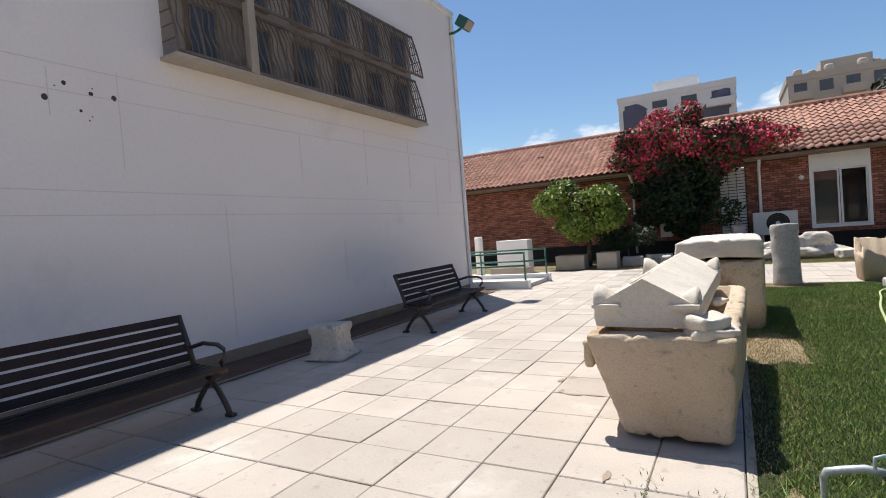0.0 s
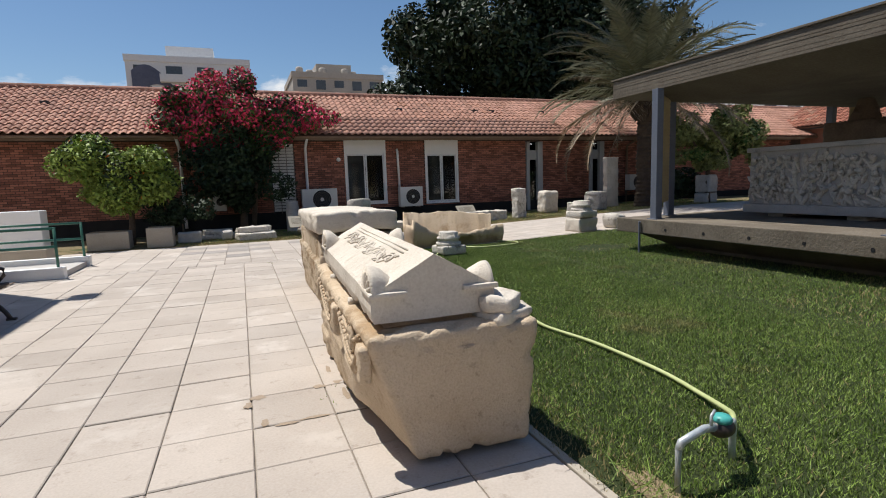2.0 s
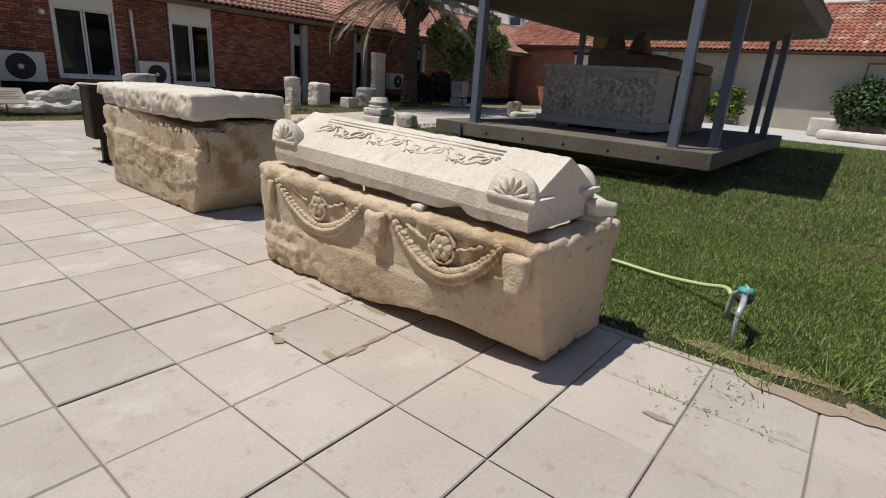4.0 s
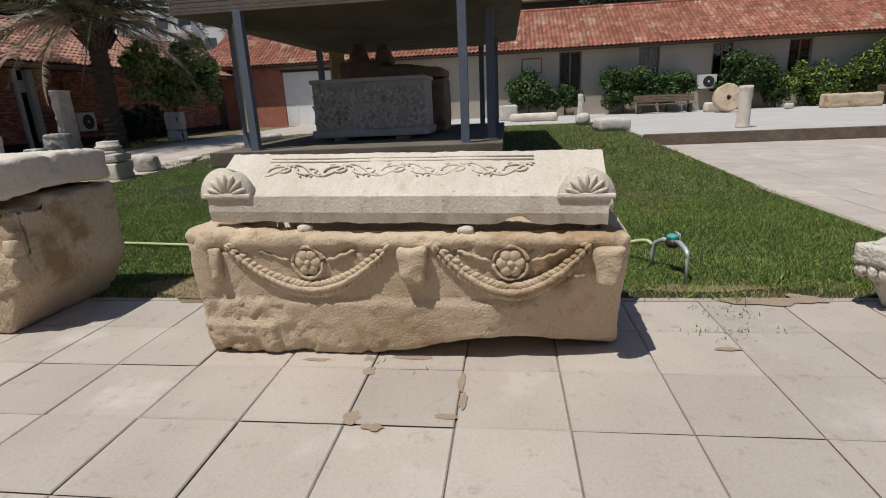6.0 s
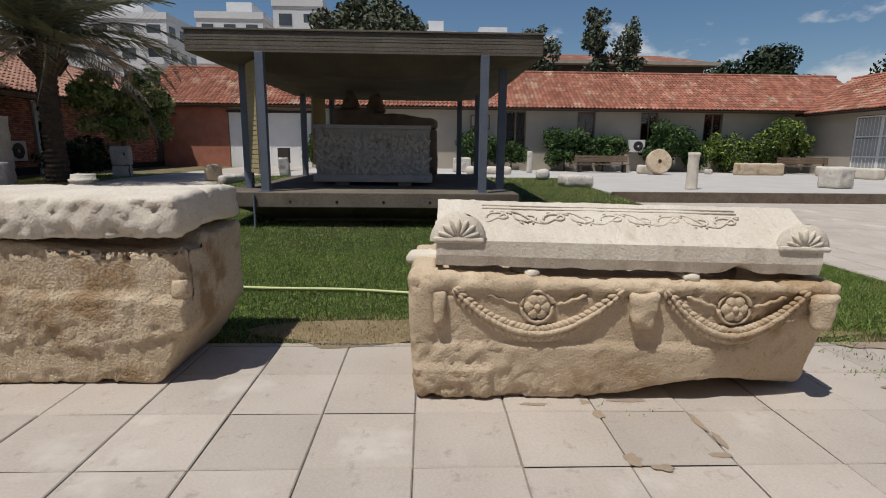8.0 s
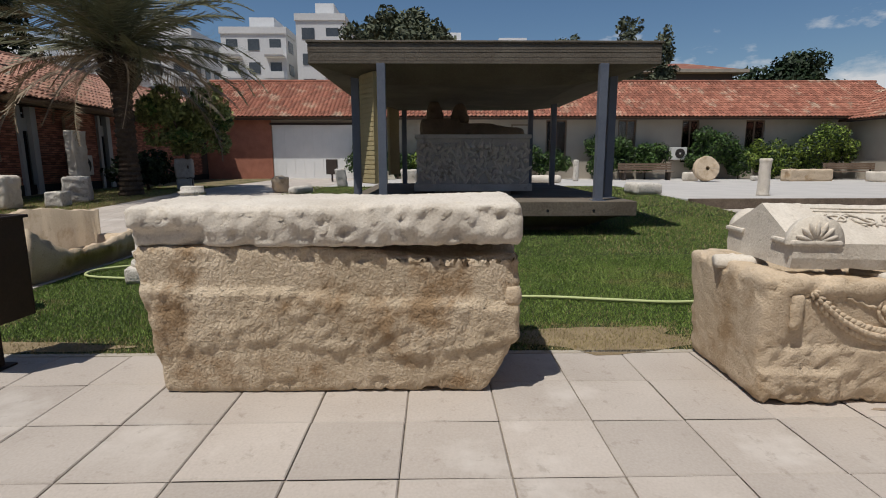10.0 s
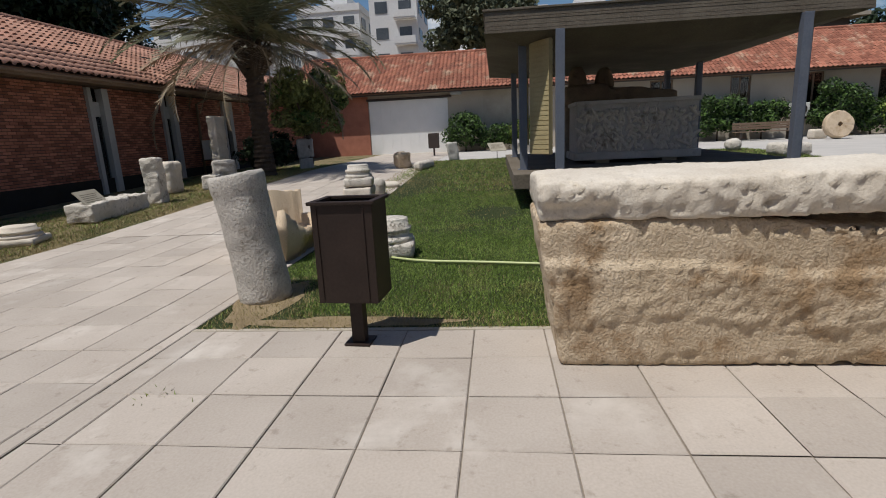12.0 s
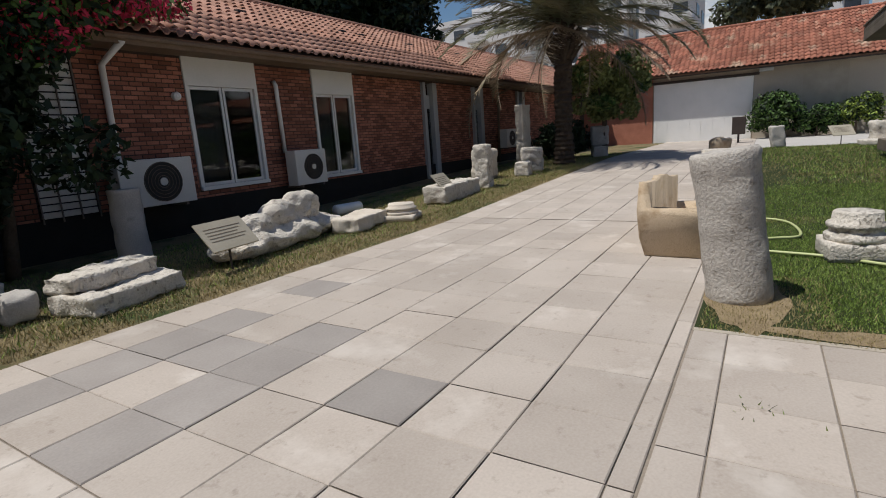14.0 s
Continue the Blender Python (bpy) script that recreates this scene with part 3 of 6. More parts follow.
setting("fascia_south", B(4, WALL_E - 0.6, WALL_S + 0.62, WALL_S + 0.67, 3.42, 3.56), M_DARKMETAL, "thin dark fascia of the south wing", "fascia")

# walls that close the court behind the walker
setting("wall_back", B(-15, 12, WALL_S - 0.5, WALL_S - 0.2, -0.3, 4.0), M_CREAM, "plain cream wall closing the court", "wall")


# ---- paving slabs: joined far ones now, single near ones at the end of the file ----
def slab_verts(x0, x1, y0, y1, z):
    c = 0.006
    t = [(x0 + c, y0 + c, z), (x1 - c, y0 + c, z), (x1 - c, y1 - c, z), (x0 + c, y1 - c, z)]
    m = [(x0, y0, z - 0.006), (x1, y0, z - 0.006), (x1, y1, z - 0.006), (x0, y1, z - 0.006)]
    return t + m


SLAB_FACES = [(0, 1, 2, 3)] + [(k, k + 4, (k + 1) % 4 + 4, (k + 1) % 4) for k in range(4)]
GREY_CELLS = {(-2.93, 15.765), (-2.43, 15.765), (-1.93, 15.765), (-1.43, 15.765), (-0.93, 15.765), (0.07, 15.765), (-1.43, 15.255), (-2.93, 14.745), (-2.43, 14.745), (-1.93, 14.745), (-1.43, 14.745), (-0.93, 14.745), (-1.43, 13.725)}
near_slabs, far_slabs, grey_far = [], [], []
rnd = random.Random(3)
GAP = 0.0034


def lay(x0, x1, y0, y1, z, near, grey=False, gap=GAP):
    c = (x0 + gap, x1 - gap, y0 + GAP, y1 - GAP, z + rnd.uniform(-0.003, 0.003))
    (near_slabs if near else far_slabs).append((*c, grey))


for i in range(-10, 3):
    x0, x1 = max(-0.82 + 0.5 * i, WALL_W + 0.05), min(-0.82 + 0.5 * (i + 1), LAWN_W - 0.06)
    if x1 - x0 < 0.08:
        continue
    for j in range(-27, 14):
        y0, y1 = 5.62 + 0.5 * j, min(5.62 + 0.5 * (j + 1), 12.33)
        lay(x0, x1, y0, y1, 0.0, x0 > -3.4 and y0 > 2.0)
for i in range(-20, 57):
    x0 = -1.18 + 0.5 * i
    lay(x0, x0 + 0.5, 12.34, 12.45, ground_z(x0), -3.0 < x0 < 0.4)
    for j in range(9):
        y0 = 12.45 + 0.51 * j
        y1 = min(y0 + 0.51, PATH_N)
        if y1 - y0 < 0.05:
            continue
        cx, cy = x0 + 0.25, y0 + 0.255
        grey = any(abs(cx - a) < 0.2 and abs(cy - b) < 0.2 for a, b in GREY_CELLS)
        lay(x0, x0 + 0.5, y0, y1, ground_z(x0 + 0.25), -3.0 < x0 < 4.0, grey, 0.0028)
for i in range(0, 22):
    for j in range(0, 34):
        x0, y0 = LAWN_W - 0.05 + 0.5 * i, LAWN_S - 0.5 * (j + 1)
        lay(x0, min(x0 + 0.5, TERRACE_X - 0.13), y0, y0 + 0.5, 0.0, False)
verts, faces = [], []
for x0, x1, y0, y1, z, grey in far_slabs:
    base = len(verts)
    rise = ground_z((x0 + x1) / 2) if y0 > 12.3 else 0.0
    verts += [(x, y, h + (ground_z(x) - rise if y0 > 12.3 else 0.0)) for x, y, h in slab_verts(x0, x1, y0, y1, z)]
    faces += [tuple(base + k for k in f) for f in SLAB_FACES]
far = new("paving_slabs", from_np("paving_slabs", verts, faces, M_TILE))
far.parent = pavement
tagged(far, "beige concrete paving slabs", kind="stuff")


# ---- sarcophagus with garlands ----
def sarcophagus_garland():
    s = thing("garland_sarcophagus", "cream limestone sarcophagus chest carved with garlands and rosettes", "sarcophagus", (-0.265, 4.955, 0), -2.2)
    bm = block(0.96, 2.40, 0.72, 0.022, 0.055)
    for v in bm.verts:
        x, y, z = v.co
        k = z / 0.72
        v.co.x = x * (0.90 + 0.10 * k)
        v.co.y = y * (0.965 + 0.035 * k)
        if y < -0.5:
            v.co.x *= 1 - (0.44 if x < 0 else 0.03) * max(0.0, 1 - k) ** 1.2 * min(1, (-y - 0.5) / 0.6)
        if z < 0.30:
            lift = 0.13 * math.exp(-((y + 0.55) / 0.5) ** 2) - 0.01
            v.co.z += max(0.0, lift) * (1 - z / 0.30)
        if z > 0.55 and y > 0.3:
            v.co.z += 0.035 * min(1, (y - 0.3) / 0.8)
        if y < -0.9 and z < 0.3:
            v.co.z += 0.01 * ((-y - 0.9) / 0.3) * (1 - z / 0.3)
            v.co.y -= 0.03 * (1 - z / 0.3) ** 2
        if x < -0.42 and z < 0.20 and y > 0.75:
            v.co.x -= 0.02
    wear(bm, 0.005, 22.0, 1, 0.009, 1.6, 0.0)
    edge_chips(bm, (0.48, 1.2, 0.72), 3)
    for v in bm.verts:
        if v.co.x < -0.41 and v.co.y > 0.35 and v.co.z < 0.42 and v.co.z < 0.55 * (v.co.y - 0.1):
            v.co.x += noise.fractal(v.co * 30, 0.7, 2, 3) * 0.011 + 0.003
        if v.co.x < -0.42 and 0.33 < v.co.z < 0.645 and -1.1 < v.co.y < 1.05:
            v.co.x += 0.016
    top = [f for f in bm.faces if f.calc_center_median().z > 0.68 and abs(f.calc_center_median().x) < 0.34 and abs(f.calc_center_median().y) < 1.05 and f.normal.z > 0.7]
    made = bmesh.ops.extrude_face_region(bm, geom=top)["geom"]
    bmesh.ops.delete(bm, geom=top, context="FACES")
    for v in made:
        if isinstance(v, bmesh.types.BMVert):
            v.co.z -= 0.40
    part("chest", bm, M_LIME_WARM, s, smooth=True)

    def face_x(z):
        return -0.48 * (0.90 + 0.10 * z / 0.72) + 0.012
    rnd2 = random.Random(4)
    for y0, y1 in ((0.93, 0.03), (-0.23, -0.98)):
        g = bmesh.new()
        n = 30
        for i in range(n + 1):
            t = i / n
            y, z = y0 + (y1 - y0) * t, 0.655 - 0.245 * math.sin(math.pi * t) ** 0.85
            dy, dz = (y1 - y0), -0.245 * 0.85 * math.pi * math.cos(math.pi * t) * max(0.25, math.sin(math.pi * t)) ** -0.15
            slant = math.atan2(dz, dy)
            r = 0.020 + 0.012 * math.sin(math.pi * t)
            for side in (-1, 0, 1):
                off = side * r * 0.85
                q = Matrix.LocRotScale((face_x(z) - 0.004 - (0.010 if side == 0 else 0.0), y - off * math.sin(slant) + rnd2.uniform(-0.004, 0.004), z + off * math.cos(slant)), Euler((slant + side * 0.55 * (1 if t < 0.5 else -1), 0, 0)), (0.62, 1.25, 0.62))
                bmesh.ops.create_icosphere(g, subdivisions=2, radius=r * rnd2.uniform(0.85, 1.05), matrix=q)
        tagged(part("garland", g, M_LIME_WARM, s, "carved leafy garland swag", smooth=True), kind="stuff")
        yc, zc = (y0 + y1) / 2, 0.565
        ring = tube(bmesh.new(), [(face_x(zc) + 0.002, yc + 0.088 * math.cos(a), zc + 0.088 * math.sin(a)) for a in [2 * math.pi * k / 24 for k in range(25)]], 0.011, 6)
        wear(ring, 0.008, 22, 5)
        ros = part("rosette", ring, M_LIME_WARM, s, "carved six-petalled rosette", smooth=True)
        for k in range(6):
            a = 2 * math.pi * k / 6
            pb = bmesh.new()
            bmesh.ops.create_icosphere(pb, subdivisions=2, radius=0.034, matrix=Matrix.LocRotScale((face_x(zc) + 0.002, yc + 0.042 * math.cos(a), zc + 0.042 * math.sin(a)), None, (0.55, 1, 1)))
            part("petal", pb, M_LIME_WARM, ros, smooth=True)
        pb = bmesh.new()
        bmesh.ops.create_icosphere(pb, subdivisions=2, radius=0.02, matrix=Matrix.Translation((face_x(zc) - 0.006, yc, zc)))
        part("flower_centre", pb, M_LIME_WARM, ros, smooth=True)
        for side in (-1, 1):
            rb = bmesh.new()
            tube(rb, [(face_x(0.6) + 0.001, yc + side * (0.11 + 0.02 * k), 0.575 + 0.007 * k + 0.006 * math.sin(k * 2)) for k in range(9)], 0.010, 6)
            wear(rb, 0.006, 30, 2)
            part("ribbon", rb, M_LIME_WARM, s, smooth=True)
    for y, wd in ((-0.10, 1.0), (-1.08, 0.9), (1.02, 0.5)):
        h = block(0.07 * wd, 0.15 * wd, 0.20, 0.02, 0.025)
        for v in h.verts:
            v.co.y *= 0.72 + 0.45 * v.co.z / 0.20
            v.co += Vector((face_x(0.55) - 0.012, y, 0.455))
        wear(h, 0.012, 16, 3)
        part("ox_head", h, M_LIME_WARM, s, "worn carved ox head", smooth=True)

    # lid with corner ornaments and scrolls
    lid = thing("gabled_lid", "pale limestone gabled sarcophagus lid with carved scroll band", "lid", (-0.345, 4.94, 0.765), -2.2)
    lid.rotation_euler.x = radians(0.9)
    bm = bmesh.new()
    half, n = 1.06, 70
    K = 0.93
    prof = [(-0.35, 0.0), (-0.365, 0.06), (-0.36, 0.145), (-0.345, 0.155), (-0.26, 0.20), (-0.17, 0.247), (-0.09, 0.288), (0.0, 0.335), (0.09, 0.288), (0.17, 0.247), (0.26, 0.20), (0.345, 0.155), (0.36, 0.145), (0.365, 0.06), (0.35, 0.0), (0.18, 0.0), (0.0, 0.0), (-0.18, 0.0)]
    prof = [(x * K, z) for x, z in prof]
    rings = [[bm.verts.new((x, -half + 2 * half * i / n, z)) for x, z in prof] for i in range(n + 1)]
    for a, b in zip(rings, rings[1:]):
        for k in range(len(prof)):
            bm.faces.new((a[k], b[k], b[(k + 1) % len(prof)], a[(k + 1) % len(prof)]))
    for ring, flip in ((rings[0], False), (rings[-1], True)):
        bm.faces.new(ring if flip else ring[::-1])
    bmesh.ops.recalc_face_normals(bm, faces=bm.faces)
    wear(bm, 0.005, 20, 6, 0.008, 2.5)
    for v in bm.verts:
        if v.co.z < 0.03 and v.co.x < -0.3:
            v.co.z += 0.022 * max(0, noise.noise(Vector((0, v.co.y * 5, 2)))) + (0.05 * math.exp(-((v.co.y + 0.62) / 0.06) ** 2))
    part("lid_slab", bm, M_LIME, lid)
    slope = math.atan2(0.18, 0.321)

    def on_slope(y, s, out=0.0):
        return Vector((-0.321 + s * math.cos(slope) - out * math.sin(slope), y, 0.155 + s * math.sin(slope) + out * math.cos(slope)))
    sc = bmesh.new()
    for k in range(9):
        yc = 0.70 - k * 0.165
        up = 1 if k % 2 else -1
        tube(sc, [on_slope(yc + (0.008 + 0.0062 * i) * math.cos(up * (i * 0.55)), 0.205 + (0.007 + 0.0036 * i) * math.sin(up * (i * 0.55)), 0.002) for i in range(13)], 0.0075, 5)
        tube(sc, [on_slope(yc + 0.085 - 0.021 * i, 0.205 + up * 0.052 * math.cos(i * 0.42), 0.001) for i in range(9)], 0.0075, 5)
        for a in range(4):
            bmesh.ops.create_icosphere(sc, subdivisions=1, radius=0.017, matrix=Matrix.LocRotScale(on_slope(yc - 0.06 + 0.035 * a, 0.205 - up * (0.038 + 0.012 * (a % 2)), 0.001), Euler((0, -slope, 0.7 * up + a * 0.5)), (0.45, 1.25, 0.4)))
    part("scroll_band", sc, M_LIME, lid, "carved vine scrolls", smooth=True)
    for s_ in (0.29, 0.32):
        mo = bmesh.new()
        tube(mo, [on_slope(0.80, s_, 0.0), on_slope(-0.70, s_, 0.0)], 0.006, 6)
        part("moulding", mo, M_LIME, lid, smooth=True)
    for x, y, sc_ in ((-0.25, 0.94, 0.85), (-0.25, -0.95, 0.76), (0.25, 0.94, 0.7), (0.25, -0.95, 0.62)):
        a = bmesh.new()
        side = 1 if x > 0 else -1
        ends = 1 if y > 0 else -1
        seg, arcs = 18, 9
        rows = []
        for i in range(arcs + 1):
            q = i / arcs
            rad = 0.17 * sc_ * math.cos(q * math.pi / 2 * 0.92) + 0.01
            rows.append([a.verts.new((x + side * (0.085 - 0.17 * q), y + rad * math.cos(math.pi * k / seg), 0.135 + rad * 1.08 * math.sin(math.pi * k / seg))) for k in range(seg + 1)])
        for r0, r1 in zip(rows, rows[1:]):
            for k in range(seg):
                a.faces.new((r0[k], r0[k + 1], r1[k + 1], r1[k]))
        a.faces.new(rows[0])
        a.faces.new(rows[-1])
        wear(a, 0.01, 12, 8)
        orn = part("corner_ornament", a, M_LIME, lid, "rounded corner ornament carved with a palmette", smooth=True)
        for k in range(7):
            an = math.pi * (0.1 + 0.8 * k / 6)
            p = bmesh.new()
            fx = x + side * 0.086
            bmesh.ops.create_icosphere(p, subdivisions=2, radius=0.055 * sc_, matrix=Matrix.LocRotScale((fx, y + 0.085 * math.cos(an) * sc_, 0.15 + 0.085 * math.sin(an) * sc_), Euler((an, 0, 0)), (0.3, 1.05, 0.27)))
            part("petal", p, M_LIME, orn, smooth=True)
        part("ledge", B(x - 0.1, x + 0.1, y - 0.14, y + 0.14, 0.13, 0.16, bevel=0.012), M_LIME, orn)
    # wedges
    for dx, dy, dz, sx, sy, sz, sd in ((0.02, 3.90, 0.695, 0.30, 0.22, 0.065, 1), (0.0, 3.88, 0.75, 0.25, 0.18, 0.085, 2), (-0.18, 6.06, 0.70, 0.24, 0.16, 0.07, 3), (-0.60, 4.6, 0.70, 0.10, 0.22, 0.055, 4), (-0.57, 5.5, 0.70, 0.10, 0.2, 0.055, 5), (0.02, 5.2, 0.70, 0.10, 0.2, 0.055, 6)):
        w = block(sx, sy, sz, 0.025, 0.02)
        wear(w, 0.02, 9, sd + 20, 0.02, 4)
        solid("wedge_stone", w, M_LIME, "broken pale stone wedged under the lid", "stone", (dx, dy, dz), sd * 23, group="stones under the lid", smooth=True)


sarcophagus_garland()


def sarcophagus_plain():
    s = thing("plain_sarcophagus", "rough warm limestone sarcophagus chest with a dressed upper band", "sarcophagus", (0.0, 8.58, 0), -0.6)
    bm = block(0.98, 2.24, 0.885, 0.024, 0.035)
    for v in bm.verts:
        x, y, z = v.co
        k = z / 0.885
        if y < -0.8:
            v.co.y += 0.20 * max(0, 0.35 - z) / 0.35 * min(1, (-y - 0.8) / 0.3)
        if y > 0.8:
            v.co.y -= 0.13 * (1 - k) * min(1, (y - 0.8) / 0.3)
        v.co.x *= 0.94 + 0.06 * k
    wear(bm, 0.005, 22, 11, 0.014, 1.6, 0.0)
    edge_chips(bm, (0.49, 1.12, 0.885), 5)
    for v in bm.verts:
        x, y, z = v.co
        edge = 0.60 + 0.07 * max(-1, min(1, y)) + 0.015 * math.sin(y * 5)
        if x < -0.38:
            if z > edge:
                v.co.x += 0.03 + noise.fractal(v.co * 20, 0.9, 2, 2) * 0.003
            elif z > 0.27 + 0.05 * math.sin(y * 4):
                v.co.x += -0.010 + noise.fractal(v.co * 24, 0.6, 2.1, 3) * 0.012 + noise.noise(v.co * 6) * 0.010
        if z > 0.83 and x < -0.2:
            v.co.z += -0.055 * math.exp(-((y + 0.72) / 0.40) ** 2) - 0.02 * max(0, -y)
        if y > 1.0 or x < -0.38:
            v.co.y += noise.noise(v.co * 9) * 0.012
    part("chest", bm, M_LIME_PICK, s, smooth=True)
    lug = block(0.10, 0.10, 0.13, 0.03, 0.03)
    wear(lug, 0.01, 12, 3)
    for v in lug.verts:
        v.co += Vector((-0.42, -1.08, 0.53))
    part("lug", lug, M_LIME_WARM, s, smooth=True)
    lid = thing("slab_lid", "thick rough-hewn pale limestone sarcophagus lid", "lid", (0.0, 8.575, 0.882), -0.8)
    lid.rotation_euler.x = radians(-0.6)
    bm = block(0.98, 2.24, 0.235, 0.026, 0.045)
    for v in bm.verts:
        v.co.z += 0.03 * math.cos(v.co.x * 3)
    wear(bm, 0.008, 20, 21, 0.016, 1.7)
    edge_chips(bm, (0.49, 1.12, 0.235), 7)
    for v in bm.verts:
        if v.co.x < -0.36:
            v.co.x += noise.fractal(v.co * 19, 0.7, 2.1, 3) * 0.018
        if v.co.y > 0.7 and v.co.z < 0.12:
            v.co.x += 0.05
    part("lid_slab", bm, M_LIME, lid, smooth=True)


sarcophagus_plain()


# ---- pavilion ----
def pavilion():
    p = thing("pavilion", "open concrete pavilion with a flat board-marked roof on blue-grey steel posts", "pavilion", (0, 0, 0))
    roof = bmesh.new()
    x0, x1, y0, y1 = 5.78, 13.2, 4.1, 10.07
    top = [(x0, y0), (x1, y0), (x1, y1), (x0, y1)]
    low = [(x0 + 1.1, y0 + 1.1), (x1 - 1.1, y0 + 1.1), (x1 - 1.1, y1 - 1.1), (x0 + 1.1, y1 - 1.1)]
    rings = [[roof.verts.new((x, y, 3.31)) for x, y in top], [roof.verts.new((x, y, 2.97)) for x, y in top], [roof.verts.new((x, y, 2.78)) for x, y in low]]
    for a, b in zip(rings, rings[1:]):
        for k in range(4):
            roof.faces.new((a[k], a[(k + 1) % 4], b[(k + 1) % 4], b[k]))
    roof.faces.new(rings[0][::-1])
    roof.faces.new(rings[2])
    r = part("roof_slab", roof, M_CONC, p)
    rr = random.Random(8)
    z = 2.975
    while z < 3.29:
        h = rr.choice((0.045, 0.06, 0.08))
        d = rr.uniform(0.004, 0.022)
        h = min(h, 3.305 - z)
        part("board_mark", B(x0 - d, x0 - 0.002, y0 + 0.002, y1 - 0.002, z, z + h - 0.008), M_CONC, r)
        part("board_mark", B(x0, x1, y1 + 0.002, y1 + d, z, z + h - 0.008), M_CONC, r)
        part("board_mark", B(x0, x1, y0 - d, y0 - 0.002, z, z + h - 0.008), M_CONC, r)
        z += h
    part("roof_edge", B(x0 - 0.03, x1 + 0.03, y0 - 0.03, y1 + 0.03, 3.308, 3.345, bevel=0.008), M_CONC, r)
    fl = bmesh.new()
    box(fl, 5.55, 12.9, 4.45, 9.65, 0.40, 0.66, bevel=0.015)
    part("floor_slab", fl, M_CONC, p)
    ft = bmesh.new()
    fr = [[ft.verts.new((x, y, z)) for x, y in ((5.75 + i, 4.65 + i), (12.7 - i, 4.65 + i), (12.7 - i, 9.45 - i), (5.75 + i, 9.45 - i))] for i, z in ((0.0, 0.398), (0.55, 0.12), (0.55, -0.1))]
    for a, b in zip(fr, fr[1:]):
        for k in range(4):
            ft.faces.new((a[k], a[(k + 1) % 4], b[(k + 1) % 4], b[k]))
    part("footing", ft, M_CONC, p)
    for x, y in ((5.76, 8.85), (6.62, 9.42), (5.76, 5.08), (6.52, 4.66), (11.3, 9.42), (12.5, 8.85), (11.3, 4.66), (12.5, 5.08)):
        post = part("post", B(x - 0.07, x + 0.07, y - 0.07, y + 0.07, 0.66, 2.97, bevel=0.006), M_STEEL, p)
        part("foot_plate", B(x - 0.11, x + 0.11, y - 0.11, y + 0.11, 0.655, 0.672), M_STEEL, post)
    for x, y, tn in ((6.19, 9.13, 33.5), (11.9, 9.13, -25)):
        bm = box(bmesh.new(), -0.27, 0.27, -0.03, 0.03, 0.95, 2.88)
        bmesh.ops.transform(bm, matrix=pose(x, y, 0, 0, 0, tn), verts=bm.verts)
        panel = part("slatted_panel", bm, M_PIER, p, "ochre slatted panel between the corner posts")
        for k in range(23):
            bm = box(bmesh.new(), -0.272, 0.272, -0.042, -0.031, 0.96 + k * 0.083, 1.03 + k * 0.083, bevel=0.004)
            bmesh.ops.transform(bm, matrix=pose(x, y, 0, 0, 0, tn), verts=bm.verts)
            part("slat", bm, M_PIER, panel)
            bm = box(bmesh.new(), -0.272, 0.272, 0.031, 0.042, 0.96 + k * 0.083, 1.03 + k * 0.083, bevel=0.004)
            bmesh.ops.transform(bm, matrix=pose(x, y, 0, 0, 0, tn), verts=bm.verts)
            part("slat", bm, M_PIER, panel)
    # black discs on the slab edge; the darkness of the holes is painted
    for k in range(5):
        part("drain_hole", cyl(bmesh.new(), (5.545, 5.2 + k * 0.8, 0.50), (5.56, 5.2 + k * 0.8, 0.50), 0.025), M_BLACK, p)
    part("drain_pipe", cyl(bmesh.new(), (5.52, 9.0, 0.0), (5.52, 9.0, 0.62), 0.02), M_STEEL, p)


M_PIER = mat("ochre_board_marked_concrete", (0.36, 0.29, 0.15), (0.46, 0.38, 0.21), 0.9, 2, 30, 0.4)
pavilion()



def battle_sarcophagus():
    s = thing("relief_sarcophagus", "grey marble sarcophagus with a crowded battle relief", "sarcophagus", (7.95, 7.16, 0.66))
    for y in (-0.65, 0.65):
        part("bearer_block", B(-0.5, 0.5, y - 0.14, y + 0.14, 0.0, 0.07, bevel=0.01), M_KERB, s)
    part("base", B(-0.60, 0.60, -1.22, 1.22, 0.07, 0.22, bevel=0.02), M_GREYSTONE, s)
    part("body", B(-0.52, 0.58, -1.16, 1.16, 0.22, 1.17, bevel=0.02), M_GREYSTONE, s)
    part("rim", B(-0.58, 0.60, -1.19, 1.19, 1.14, 1.22, bevel=0.015), M_GREYSTONE, s)
    rr = random.Random(12)
    for y in range(15):
        yc = -1.04 + y * 0.149
        for z in range(3):
            zc = 0.37 + z * 0.25 + rr.uniform(-0.04, 0.04)
            bm = bmesh.new()
            for k in range(3):
                q = Matrix.LocRotScale((-0.525, yc + rr.uniform(-0.07, 0.07), zc + rr.uniform(-0.1, 0.1)), Euler((rr.uniform(-1.2, 1.2), 0, 0)), (0.55, 0.42, rr.uniform(1.0, 2.1)))
                bmesh.ops.create_icosphere(bm, subdivisions=2, radius=0.085, matrix=q)
            bmesh.ops.create_icosphere(bm, subdivisions=2, radius=0.05, matrix=Matrix.Translation((-0.57, yc + rr.uniform(-0.05, 0.05), zc + 0.10)))
            wear(bm, 0.012, 14, y)
            tagged(part("relief_figure", bm, M_MARBLE, s, smooth=True), kind="stuff")


